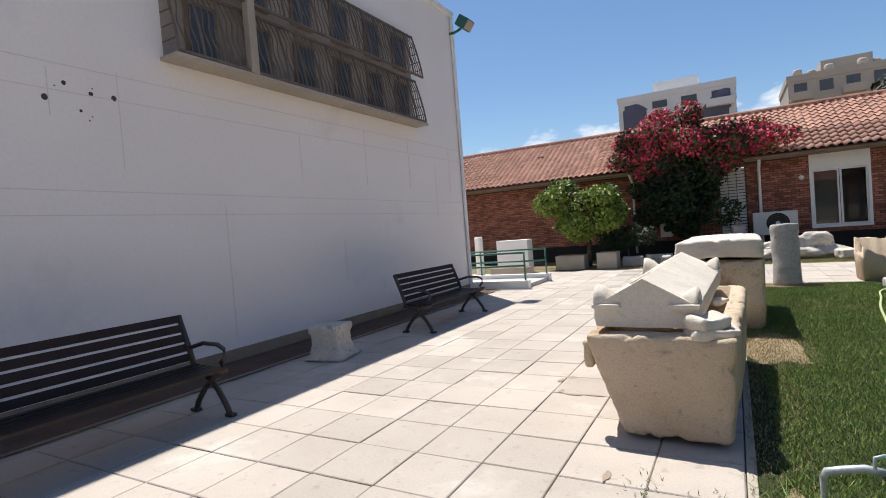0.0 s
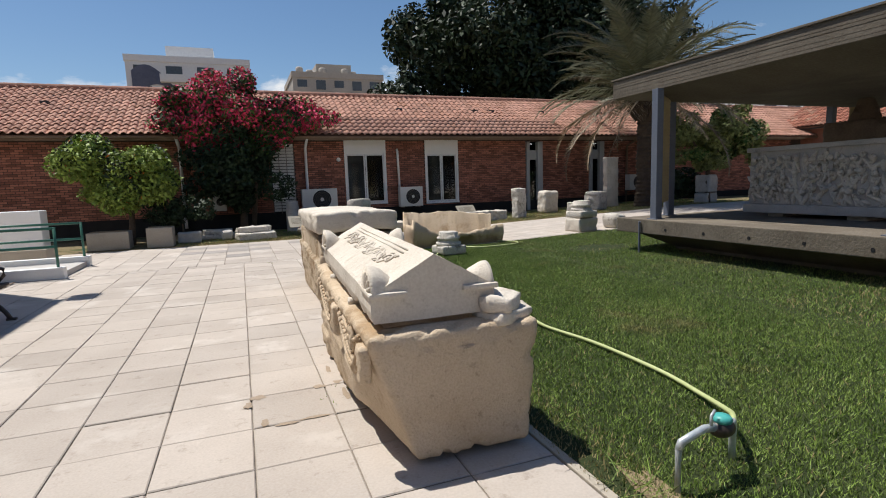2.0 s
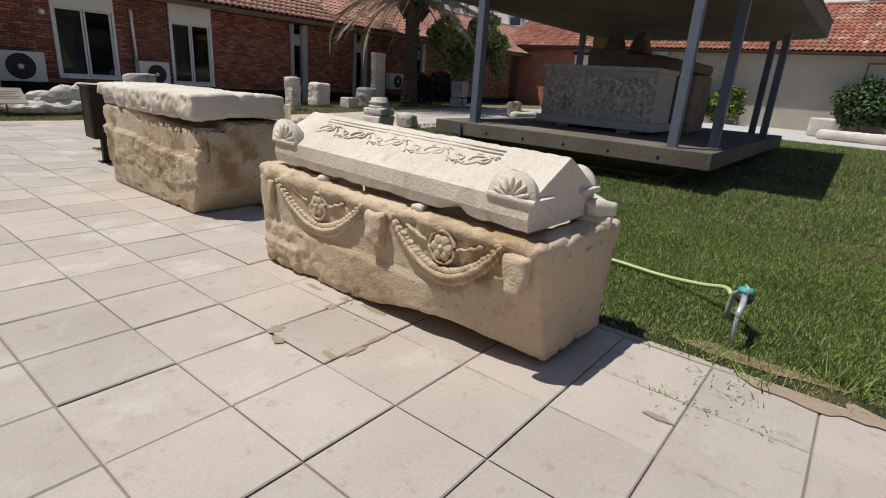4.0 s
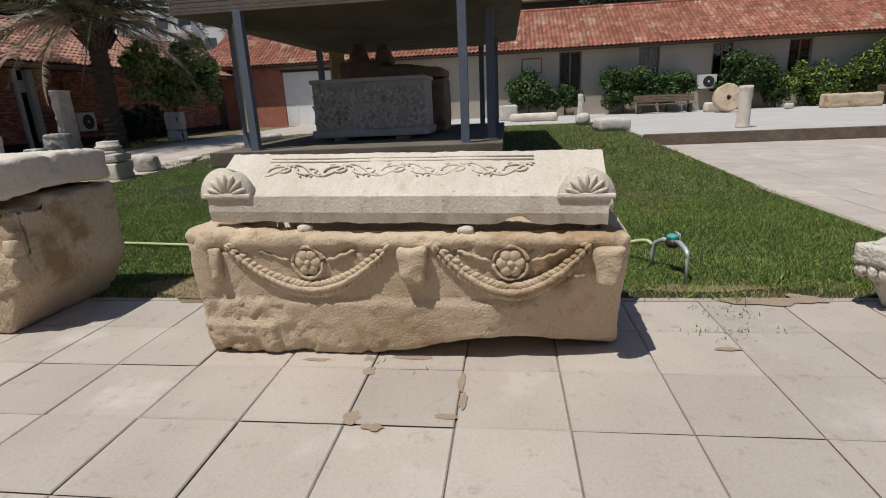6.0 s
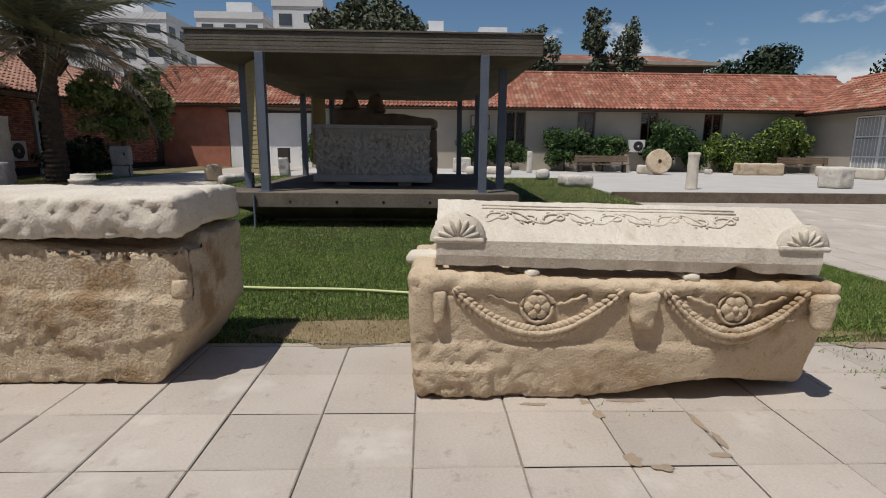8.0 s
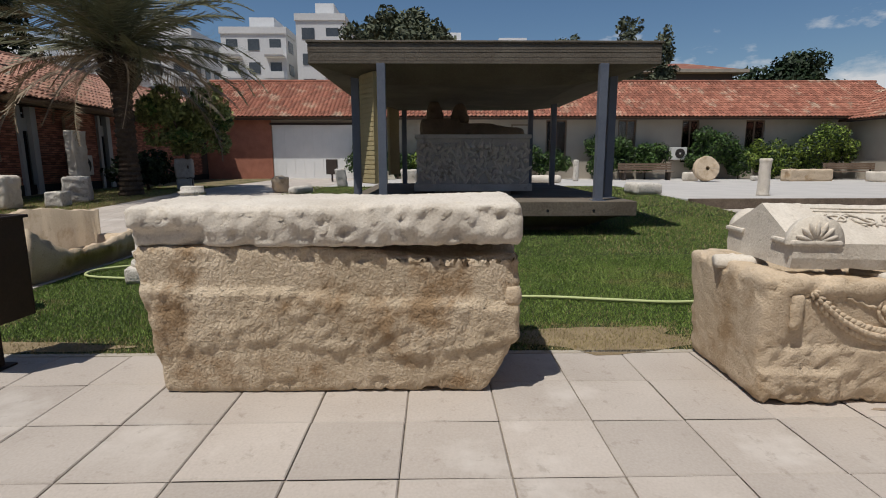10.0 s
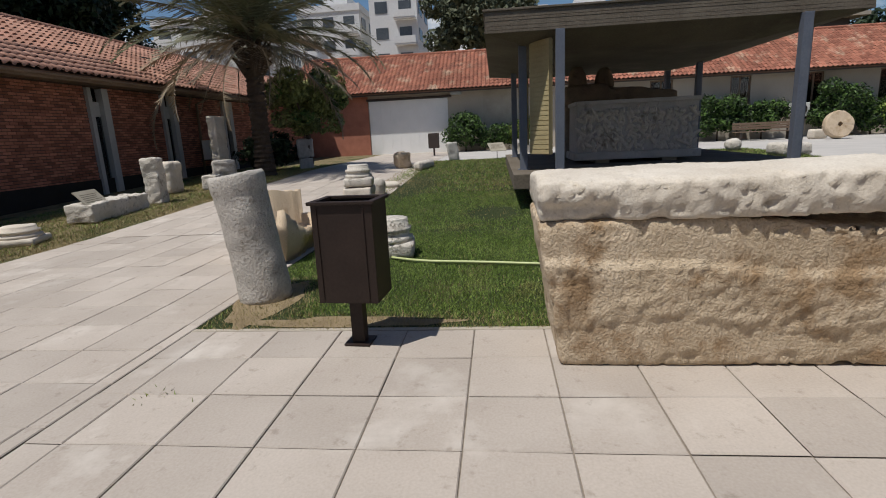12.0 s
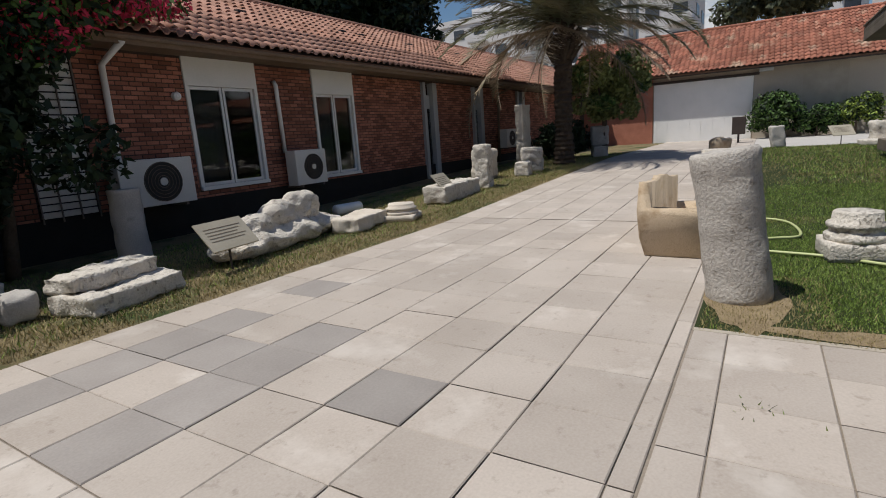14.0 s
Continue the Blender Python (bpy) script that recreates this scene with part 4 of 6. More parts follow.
def rear_sarcophagus():
    """The brown sarcophagus behind the relief, its lid a couch with two broken busts."""
    s = thing("brown_sarcophagus", "plain brown stone sarcophagus under a broken couch lid", "sarcophagus", (9.9, 7.05, 0.66))
    body = block(1.35, 2.5, 1.22, 0.07, 0.04)
    wear(body, 0.012, 6, 8, 0.02, 1.5, 0.0)
    part("chest", body, M_BROWNSTONE, s, smooth=True)
    lid = thing("couch_lid", "broken brown stone couch lid with a sloping end", "lid", (9.9, 7.05, 1.90))
    slab = block(1.30, 2.45, 0.34, 0.06, 0.06)
    for v in slab.verts:
        if v.co.y < -0.2:
            v.co.z *= 1 - 0.45 * min(1, (-0.2 - v.co.y) / 1.0)
        if v.co.y > 0.3:
            v.co.z *= 1.25
    wear(slab, 0.025, 5, 5, 0.04, 1.8, 0.0)
    part("couch", slab, M_BROWNSTONE, lid, smooth=True)
    for i, (y, h) in enumerate(((7.95, 0.55), (7.32, 0.52))):
        f = block(0.46, 0.50, h, 0.045, 0.14)
        for v in f.verts:
            w = 1 - 0.50 * v.co.z / h
            v.co.x *= w
            v.co.y *= w
        wear(f, 0.02, 6, i + 3, 0.03, 3, 0.0)
        solid("stone_bust", f, M_BROWNSTONE, "worn brown stone bust reclining on the couch lid", "statue", (9.95, y, 2.27 if i == 0 else 2.24), group="busts on the lid", smooth=True)


M_BROWNSTONE = mat("brown_weathered_stone", (0.17, 0.125, 0.085), (0.27, 0.205, 0.145), 0.9, 2.5, 30, 0.6, stain=(0.12, 0.09, 0.06), stain_scale=2.0, stain_at=0.58, depth=0.015)
rear_sarcophagus()
battle_sarcophagus()


# ---- benches along the white wall ----
def bench(at, turn=0):
    b = thing("park_bench", "dark brown slatted bench with cast-iron arms and legs", "bench", at, turn, group="benches by the white wall")
    for y in (-0.98, 0.98):
        side = bmesh.new()
        tube(side, [(0.25, y, 0.0), (0.20, y, 0.10), (0.10, y, 0.24), (-0.05, y, 0.36), (-0.20, y, 0.42)], 0.026, 8)
        tube(side, [(-0.24, y, 0.0), (-0.19, y, 0.10), (-0.07, y, 0.24), (0.08, y, 0.36), (0.22, y, 0.42)], 0.026, 8)
        tube(side, [(-0.24, y, 0.41), (0.0, y, 0.39), (0.24, y, 0.42)], 0.024, 8)
        tube(side, [(-0.20, y, 0.40), (-0.27, y, 0.62), (-0.38, y, 0.90)], 0.026, 8)
        for x in (0.25, -0.24):
            box(side, x - 0.05, x + 0.05, y - 0.03, y + 0.03, 0, 0.03, bevel=0.008)
        frame_ = part("side_frame", side, M_DARKMETAL, b, "cast-iron crossed legs", smooth=True)
        arm = bmesh.new()
        tube(arm, [(-0.27, y, 0.60), (-0.05, y, 0.655), (0.15, y, 0.65), (0.235, y, 0.61), (0.235, y, 0.54), (0.18, y, 0.48), (0.19, y, 0.43)], 0.02, 8)
        part("armrest", arm, M_DARKMETAL, frame_, smooth=True)
    for k in range(6):
        x = -0.19 + k * 0.085
        part("seat_slat", B(x - 0.034, x + 0.034, -1.0, 1.0, 0.425 - 0.012 * math.sin(k / 5 * 3.14), 0.453 - 0.012 * math.sin(k / 5 * 3.14), bevel=0.006), M_BENCH, b)
    for k in range(5):
        t = k / 4
        x, z = -0.245 - 0.12 * t, 0.52 + 0.36 * t
        bm = box(bmesh.new(), -0.013, 0.013, -1.0, 1.0, -0.036, 0.036, bevel=0.006)
        bmesh.ops.transform(bm, matrix=pose(x, 0, z, 0, -18, 0), verts=bm.verts)
        part("back_slat", bm, M_BENCH, b)
    return b


first_bench = bench((-4.12, 2.25, 0))
second_bench = copy_thing(first_bench, pose(-4.15, 7.87, 0, 0, 0, 1))

# ---- litter bin ----
def litter_bin():
    b = thing("litter_bin", "dark brown metal litter bin on a post", "bin", (-0.05, 10.92, 0), -4)
    part("post", B(-0.045, 0.045, -0.045, 0.045, 0, 0.36, bevel=0.004), M_BIN, b)
    part("foot", B(-0.09, 0.09, -0.09, 0.09, 0, 0.012), M_BIN, b)
    shell = bmesh.new()
    for x0, x1, y0, y1 in ((-0.165, -0.153, -0.205, 0.205), (0.153, 0.165, -0.205, 0.205), (-0.152, 0.152, -0.205, -0.193), (-0.152, 0.152, 0.193, 0.205)):
        box(shell, x0, x1, y0, y1, 0.34, 1.0, bevel=0.003)
    body = part("body", shell, M_BIN, b)
    part("floor_plate", B(-0.152, 0.152, -0.192, 0.192, 0.345, 0.36), M_BIN, body)
    for x0, x1, y0, y1 in ((-0.185, -0.140, -0.225, 0.225), (0.140, 0.185, -0.225, 0.225), (-0.139, 0.139, -0.225, -0.180), (-0.139, 0.139, 0.180, 0.225)):
        part("rim", B(x0, x1, y0, y1, 1.001, 1.022, bevel=0.004), M_BIN, b)
    part("liner", B(-0.135, 0.135, -0.175, 0.175, 0.62, 0.90), M_BLACK, b, "black liner bag")
    part("corner_strip", B(-0.172, -0.1655, -0.150, -0.138, 0.36, 0.98), M_BIN, body)
    part("door_edge", B(-0.1715, -0.1655, 0.165, 0.172, 0.36, 0.98), M_BIN, body)
    return b


M_BIN = mat("brown_enamelled_steel", (0.020, 0.012, 0.009), (0.034, 0.021, 0.016), 0.55, 4, 50, 0.1, spec=0.3)
litter_bin()


# ---- windows and fittings of the brick wing ----
def wing_window(x0, x1, z0, z1, lintel):
    w = thing("window_north", "white-framed sliding window below a white lintel panel", "window", ((x0 + x1) / 2, WALL_N, 0), kind="structure", group="windows of the brick wing")
    h = (x1 - x0) / 2
    part("lintel_panel", B(-h, h, -0.035, 0.10, lintel, z1), M_WHITE, w)
    part("window_frame", B(-h, -h + 0.07, -0.035, 0.12, z0, lintel - 0.002), M_WHITE, w)
    part("window_frame", B(h - 0.07, h, -0.035, 0.12, z0, lintel - 0.002), M_WHITE, w)
    part("window_sill", B(-h + 0.001, h - 0.001, -0.08, 0.12, z0 - 0.07, z0 - 0.001, bevel=0.006), M_WHITE, w)
    for a, b in ((-h + 0.072, -0.01), (0.01, h - 0.072)):
        sash = part("sash", B(a, a + 0.05, 0.03, 0.07, z0, lintel - 0.003), M_ALU, w)
        part("stile", B(b - 0.05, b, 0.03, 0.07, z0, lintel - 0.003), M_ALU, sash)
        part("rail", B(a + 0.051, b - 0.051, 0.03, 0.07, z0, z0 + 0.06), M_ALU, sash)
        part("rail", B(a + 0.051, b - 0.051, 0.03, 0.07, lintel - 0.06, lintel - 0.003), M_ALU, sash)
        pane = part("pane", B(a + 0.051, b - 0.051, 0.045, 0.051, z0 + 0.061, lintel - 0.061), M_GLASS, sash)
        pane.visible_shadow = False
    part("blind", B(-h + 0.08, -0.02, 0.16, 0.17, z0 + 0.02, lintel), M_CURTAIN, w, "grey drawn blind")
    return w


M_CURTAIN = mat("grey_blind", (0.10, 0.10, 0.10), (0.14, 0.14, 0.135), 0.8, 3, 30, 0.05)
wing_window(2.40, 3.98, 0.80, 3.12, 2.62)
wing_window(5.56, 6.96, 0.72, 3.12, 2.58)


def slit_window(x0, x1, z0, z1):
    w = thing("slit_window", "narrow louvred window between pale grey pilasters", "window", ((x0 + x1) / 2, WALL_N, 0), kind="structure", group="slit windows of the brick wing")
    h = (x1 - x0) / 2
    for a, b in ((-h - 0.02, -h + 0.12), (h - 0.14, h + 0.10)):
        part("pilaster", B(a, b, -0.10, 0.10, z0 - 0.4, z1), M_APART_GREY, w)
    part("panel", B(-h + 0.122, h - 0.142, 0.04, 0.10, z1 - 0.75, z1 - 0.35), M_APART_GREY, w)
    pane = part("pane", B(-h + 0.122, h - 0.142, 0.05, 0.056, z0, z1 - 0.76), M_GLASS, w)
    pane.visible_shadow = False


M_APART_GREY = mat("grey_paint", (0.34, 0.35, 0.35), (0.42, 0.43, 0.43), 0.7, 2, 30, 0.1)
for x in (10.1, 13.3, 17.2):
    slit_window(x, x + 0.65, 0.4, 3.05)
shut = thing("louvre_shutter", "white metal louvred shutter behind an iron grille", "shutter", (0.20, WALL_N, 0), kind="structure")
for k in range(22):
    part("louvre", B(-0.38, 0.38, -0.02, 0.03, 0.62 + k * 0.107, 0.62 + k * 0.107 + 0.085), M_AC, shut)
for k in range(4):
    part("grille_bar", B(-0.40 + k * 0.26, -0.38 + k * 0.26, -0.07, -0.05, 0.55, 3.0), M_IRON, shut)


def air_conditioner(x0, x1, z0, z1, y=WALL_N):
    ac = thing("air_conditioner", "white outdoor air-conditioner unit with a round black fan grille", "air conditioner", ((x0 + x1) / 2, y - 0.34, z0), group="air conditioners on the brick wing")
    w, h = (x1 - x0) / 2, z1 - z0
    part("casing", B(-w, w, -0.14, 0.16, 0, h, bevel=0.015), M_AC, ac)
    r = min(w * 0.62, h * 0.43)
    cx = w * 0.12
    part("fan_well", cyl(bmesh.new(), (cx, -0.146, h / 2), (cx, -0.135, h / 2), r, r, 28), M_BLACK, ac)
    for k in range(5):
        rr = r * (0.3 + 0.17 * k)
        part("guard_ring", tube(bmesh.new(), [(cx + rr * math.cos(a * 0.2618), -0.152, h / 2 + rr * math.sin(a * 0.2618)) for a in range(25)], 0.004, 5), M_IRON, ac)
    part("fan_hub", cyl(bmesh.new(), (cx, -0.160, h / 2), (cx, -0.147, h / 2), r * 0.2, r * 0.2, 16), M_AC, ac)
    for s in (-w * 0.7, w * 0.7):
        part("bracket", B(s - 0.02, s + 0.02, -0.14, 0.336, -0.05, -0.002), M_IRON, ac)


air_conditioner(0.74, 1.99, 0.62, 1.38)
air_conditioner(4.36, 5.26, 0.60, 1.34)
air_conditioner(15.15, 16.05, 0.85, 1.55)
air_conditioner(-2.15, -1.75, 0.75, 1.35)


def pipe(pts, r, material, label):
    solid("downpipe", tube(bmesh.new(), pts, r, 10), material, label, "pipe", group="pipes on the brick wing", smooth=True)


pipe([(1.0, WALL_N - 0.8, 3.1), (1.0, WALL_N - 0.12, 2.85), (1.0, WALL_N - 0.07, 1.5), (1.0, WALL_N - 0.07, 0.1)], 0.05, M_WHITE, "white downpipe on the brick wall")
pipe([(4.42, WALL_N - 0.05, 2.78), (4.42, WALL_N - 0.10, 2.7), (4.46, WALL_N - 0.08, 1.3)], 0.045, M_WHITE, "white cable duct on the brick wall")
pipe([(15.3, WALL_N - 0.8, 3.1), (15.3, WALL_N - 0.1, 2.85), (15.3, WALL_N - 0.07, 0.2)], 0.05, M_FASCIA, "brown downpipe on the brick wall")
pipe([(-3.05, WALL_N - 0.8, 3.1), (-3.05, WALL_N - 0.1, 2.85), (-3.05, WALL_N - 0.07, 0.2)], 0.05, M_WHITE, "white downpipe beside the flowering climber")
solid("wall_lamp", lathe(bmesh.new(), [(0.07, 0), (0.08, 0.03), (0.07, 0.09), (0.03, 0.12)], 14), M_WHITE, "small white round wall lamp", "lamp", (2.18, WALL_N - 0.02, 2.42), tilt=90)


# ---- projecting iron window guard of the white building ----
def window_guard():
    g = thing("window_guard", "rusty wrought-iron window guard with wavy bars in two tiers", "window guard", (WALL_W, 7.1, 3.90))
    y0, y1 = -2.9, 2.85
    # flat sheet on the wall; the recess and its shade are only colour
    part("recess", B(0.002, 0.012, y0, y1, 0.02, 1.95), M_IRON_BACK, g, "flat brown sheet coloured as a shaded window recess")
    for k in range(6):
        y = y0 + 0.55 + k * 0.95
        for z in (0.12, 1.1):
            f = part("window_frame", B(0.012, 0.05, y - 0.24, y + 0.24, z, z + 0.72), M_FASCIA, g, "brown window frame")
            part("pane", B(0.051, 0.056, y - 0.19, y + 0.19, z + 0.05, z + 0.67), M_APART_WIN, f)
    part("sill", B(0.002, 0.34, y0 - 0.05, y1 + 0.05, -0.04, 0.01, bevel=0.01), M_CREAM, g)
    bar_a, bar_b = bmesh.new(), bmesh.new()

    def belly(t):
        return 0.30 - 0.20 * t ** 1.4
    tube(bar_a, [(belly(i / 10), 0.028 * math.sin(i * 1.05), 0.9 * i / 10) for i in range(11)], 0.010, 5)
    tube(bar_b, [(belly(i / 10) + 0.012, 0.0, 0.9 * i / 10) for i in range(11)], 0.019, 5)
    meshes = []
    for nm, bm in (("wavy_bar", bar_a), ("post_bar", bar_b)):
        me = bpy.data.meshes.new(nm)
        bm.to_mesh(me)
        bm.free()
        me.materials.append(M_IRON)
        meshes.append(me)
    n = 64
    for tier in (0.02, 0.97):
        for k in range(n + 1):
            post = k % 8 == 0 or k % 8 == 4
            ob = new("post_bar" if post else "wavy_bar", meshes[1 if post else 0])
            ob.parent = g
            ob.location = (0, y0 + (y1 - y0) * k / n, tier)
        for z, x in ((tier, 0.31), (tier + 0.9, 0.11)):
            part("rail", B(x - 0.02, x + 0.02, y0, y1, z, z + 0.035), M_IRON, g)
        for y in (y0, y1):
            for k in range(1, 5):
                t = k / 5
                part("side_bar", tube(bmesh.new(), [(0.01, y, tier + 0.9 * t), (belly(t), y, tier + 0.9 * t)], 0.009, 5), M_IRON, g)
    part("mullion", B(0.26, 0.36, -1.85, -1.72, 0.0, 1.95), M_KERB, g, "pale stone mullion")


# brown with the shade of the window recess mixed in
M_IRON_BACK = mat("recess_shade_brown", (0.30, 0.25, 0.21), (0.38, 0.33, 0.28), 0.9, 3, 30, 0.2)
window_guard()
fl = thing("floodlight", "green metal floodlight on the building corner", "floodlight", (WALL_W + 0.06, 12.0, 6.55))
part("bracket", tube(bmesh.new(), [(-0.15, 0, -0.05), (0.1, 0, -0.05), (0.22, 0.1, 0.05)], 0.035, 8), M_GREENPAINT, fl)
lampbox = box(bmesh.new(), -0.13, 0.17, -0.2, 0.2, -0.13, 0.15, bevel=0.04)
bmesh.ops.transform(lampbox, matrix=pose(0.3, 0.12, 0.16, 0, 38, 0), verts=lampbox.verts)
part("housing", lampbox, M_GREENPAINT, fl)
lens = box(bmesh.new(), 0.172, 0.18, -0.17, 0.17, -0.10, 0.12)
bmesh.ops.transform(lens, matrix=pose(0.3, 0.12, 0.16, 0, 38, 0), verts=lens.verts)
part("lens", lens, M_KERB, fl, "dusty lens")
setting("eave_west", B(WALL_W - 9.2, WALL_W + 0.06, -8.3, 12.16, 6.95, 7.08), M_RENDER, "flat roof edge of the white building", "roof")


# ---- stones of the collection ----
def chip(bm, seed, deep=0.05):
    """Breaks the surface with sharp-edged hollows."""
    off = Vector((seed * 1.7, seed * 2.3, seed * 0.9))
    bm.normal_update()
    for v in bm.verts:
        a = noise.noise(v.co * 4.5 + off)
        b = abs(noise.noise(v.co * 9.0 + off))
        v.co -= v.normal * (deep * max(0.0, min(0.5, a - 0.18)) + 0.030 * max(0, 0.16 - b))
        if v.co.z < 0:
            v.co.z = 0


def stone(name, label, sx, sy, sz, at, turn=0, material=None, seed=1, amp=0.015, lump=0.03, rnd_=0.04, step=0.045, tilt=0, group="", shape=None):
    bm = block(sx, sy, sz, step, rnd_)
    if at[1] > 0.9 and at[2] < 0.4:
        at = (at[0], at[1], max(at[2], ground_z(at[0]) - 0.012) if at[2] < 0.15 or at[2] < ground_z(at[0]) else at[2])
    if shape:
        for v in bm.verts:
            shape(v.co)
    wear(bm, amp, 8, seed, lump, 2.6, 0.0)
    chip(bm, seed)
    return solid(name, bm, material or M_LIME, label, "stone", at, turn, group, smooth=True, tilt=tilt)


def drum(name, label, profile, at, material=None, seed=1, amp=0.012, turn=0, tilt=0, seg=36, category="column", lump=0.015):
    """A turned stone, worn."""
    fine = []
    for (r0, z0), (r1, z1) in zip(profile, profile[1:]):
        n = max(1, int(math.hypot(r1 - r0, z1 - z0) / 0.05))
        fine += [(r0 + (r1 - r0) * k / n, z0 + (z1 - z0) * k / n) for k in range(n)]
    fine.append(profile[-1])
    bm = lathe(bmesh.new(), fine, seg)
    bmesh.ops.recalc_face_normals(bm, faces=bm.faces)
    wear(bm, amp, 9, seed, lump, 3.0)
    return solid(name, bm, material or M_MARBLE, label, category, at, turn, smooth=True, tilt=tilt)


def moulded_base(name, label, w, h, at, material=None, turn=0, seed=1, cap=True):
    """A column base: square plinth, two round mouldings and a stub."""
    b = thing(name, label, "column base", (at[0], at[1], at[2] + ground_z(at[0])), turn)
    pl = block(w, w, h * 0.40, 0.05, 0.02)
    wear(pl, 0.012, 8, seed, 0.02, 3, 0.0)
    part("plinth", pl, material or M_MARBLE, b, smooth=True)
    r = w / 2
    z = h * 0.40
    prof = [(r * 0.95, z), (r * 0.98, z + h * 0.04), (r * 0.97, z + h * 0.13), (r * 0.84, z + h * 0.15), (r * 0.81, z + h * 0.22), (r * 0.83, z + h * 0.26), (r * 0.90, z + h * 0.28), (r * 0.91, z + h * 0.36), (r * 0.77, z + h * 0.38), (r * 0.75, h - 0.01), (r * 0.72, h)]
    md = lathe(bmesh.new(), prof, 32)
    bmesh.ops.recalc_face_normals(md, faces=md.faces)
    wear(md, 0.01, 9, seed + 2)
    part("moulding", md, material or M_MARBLE, b, smooth=True)


# leaning column by the path corner
drum("column_shaft", "leaning weathered grey-white marble column shaft", [(0.235, 0), (0.24, 0.05), (0.235, 0.5), (0.232, 1.0), (0.24, 1.03), (0.245, 1.15), (0.23, 1.18), (0.0001, 1.18)], (1.02, 12.09, -0.02), M_MARBLE_PIT := mat("pitted_marble", (0.36, 0.33, 0.295), (0.55, 0.51, 0.455), 0.9, 5, 45, 0.6, stain=(0.27, 0.24, 0.205), stain_scale=7, stain_at=0.57, depth=0.02, pits=0.6, pit_scale=18.0), 3, 0.007, turn=0, tilt=-7.5)


def broken_trough():
    bm = bmesh.new()
    length, w = 2.25, 0.76
    n = 60
    def side_height(t, side):
        if side > 0:
            hh = 0.66 - 0.36 * min(1, t / 0.25) + 0.14 * max(0, (t - 0.6) / 0.4)
        else:
            hh = 0.80 - 0.12 * t - 0.03 * math.sin(t * 9)
        return hh + 0.03 * noise.noise(Vector((t * 14, side * 3, 0)))
    rings = []
    for i in range(n + 1):
        t = i / n
        y = -length / 2 + length * t
        a, b = side_height(t, -1), side_height(t, 1)
        solid_end = 1.0 if (t < 0.06 or t > 0.94) else 0.0
        fl = 0.12 if not solid_end else min(a, b) - 0.14
        th = 0.10
        ring = [(-w / 2 + 0.07, 0), (-w / 2 + 0.01, 0.2), (-w / 2, a * 0.6), (-w / 2 + 0.01, a), (-w / 2 + th, a - 0.01), (-w / 2 + th + 0.02, fl + 0.05 * (1 - solid_end)), (-w / 4, fl), (0, fl), (w / 4, fl), (w / 2 - th - 0.02, fl + 0.05 * (1 - solid_end)), (w / 2 - th, b - 0.01), (w / 2 - 0.01, b), (w / 2, b * 0.6), (w / 2 - 0.01, 0.2), (w / 2 - 0.07, 0), (0, 0)]
        rings.append([bm.verts.new((x, y, z)) for x, z in ring])
    k = len(rings[0])
    for r0, r1 in zip(rings, rings[1:]):
        for j in range(k):
            bm.faces.new((r0[j], r1[j], r1[(j + 1) % k], r0[(j + 1) % k]))
    bm.faces.new(rings[0][::-1])
    bm.faces.new(rings[-1])
    bmesh.ops.recalc_face_normals(bm, faces=bm.faces)
    wear(bm, 0.026, 11, 31, 0.03, 3, 0.0)
    solid("broken_sarcophagus_trough", bm, M_LIME_WARM, "broken limestone sarcophagus trough with one side worn away", "sarcophagus", (3.35, 12.72, 0), -90, smooth=True)


broken_trough()
moulded_base("marble_pedestal", "pale marble column base with worn mouldings on the lawn", 0.52, 0.46, (2.6, 11.20, 0), turn=8, seed=4)
stone("square_block", "pale moulded marble block under a capital", 0.62, 0.58, 0.36, (6.95, 12.72, 0), 5, M_LIME, 41)
moulded_base("marble_pedestal", "pale marble column base stacked on a block", 0.56, 0.42, (6.95, 12.72, 0.36), turn=10, seed=6)
stone("capital_fragment", "weathered pale capital fragment beside the base", 0.5, 0.5, 0.36, (8.0, 12.7, 0), 20, M_MARBLE, 43, lump=0.06, rnd_=0.1)
stone("flat_stone", "flat pale stone lying on dry grass", 0.9, 0.35, 0.10, (9.6, 12.6, 0.03), 15, M_LIME, 44)
stone("capital_fragment", "carved brownish capital fragment at the path edge", 0.55, 0.5, 0.55, (14.2, 13.1, 0.13), 30, M_LIME_WARM, 45, lump=0.07, rnd_=0.12)
stone("column_drum", "white broken column piece lying on the lawn edge", 1.3, 0.32, 0.28, (13.6, 12.3, 0.12), -12, M_MARBLE, 46, rnd_=0.12)
stone("standing_block", "grey marble block standing by the path", 0.35, 0.4, 0.72, (17.4, 11.6, 0.2), 12, M_GREYSTONE, 47, tilt=-6)
stone("capital_fragment", "white carved capital beside the pavilion", 0.55, 0.6, 0.7, (17.2, 8.95, 0.2), 10, M_MARBLE, 48, lump=0.08, rnd_=0.1)
stone("flat_slab", "low white slab under the capital", 0.9, 1.1, 0.18, (16.6, 9.0, 0.19), 5, M_MARBLE, 49)
def flare(c):
    """A capital standing upright: narrow foot, wide abacus."""
    f = 0.64 + 0.36 * min(1.0, c.z / 0.30) ** 1.8
    c.x, c.y = c.x * f, c.y * f


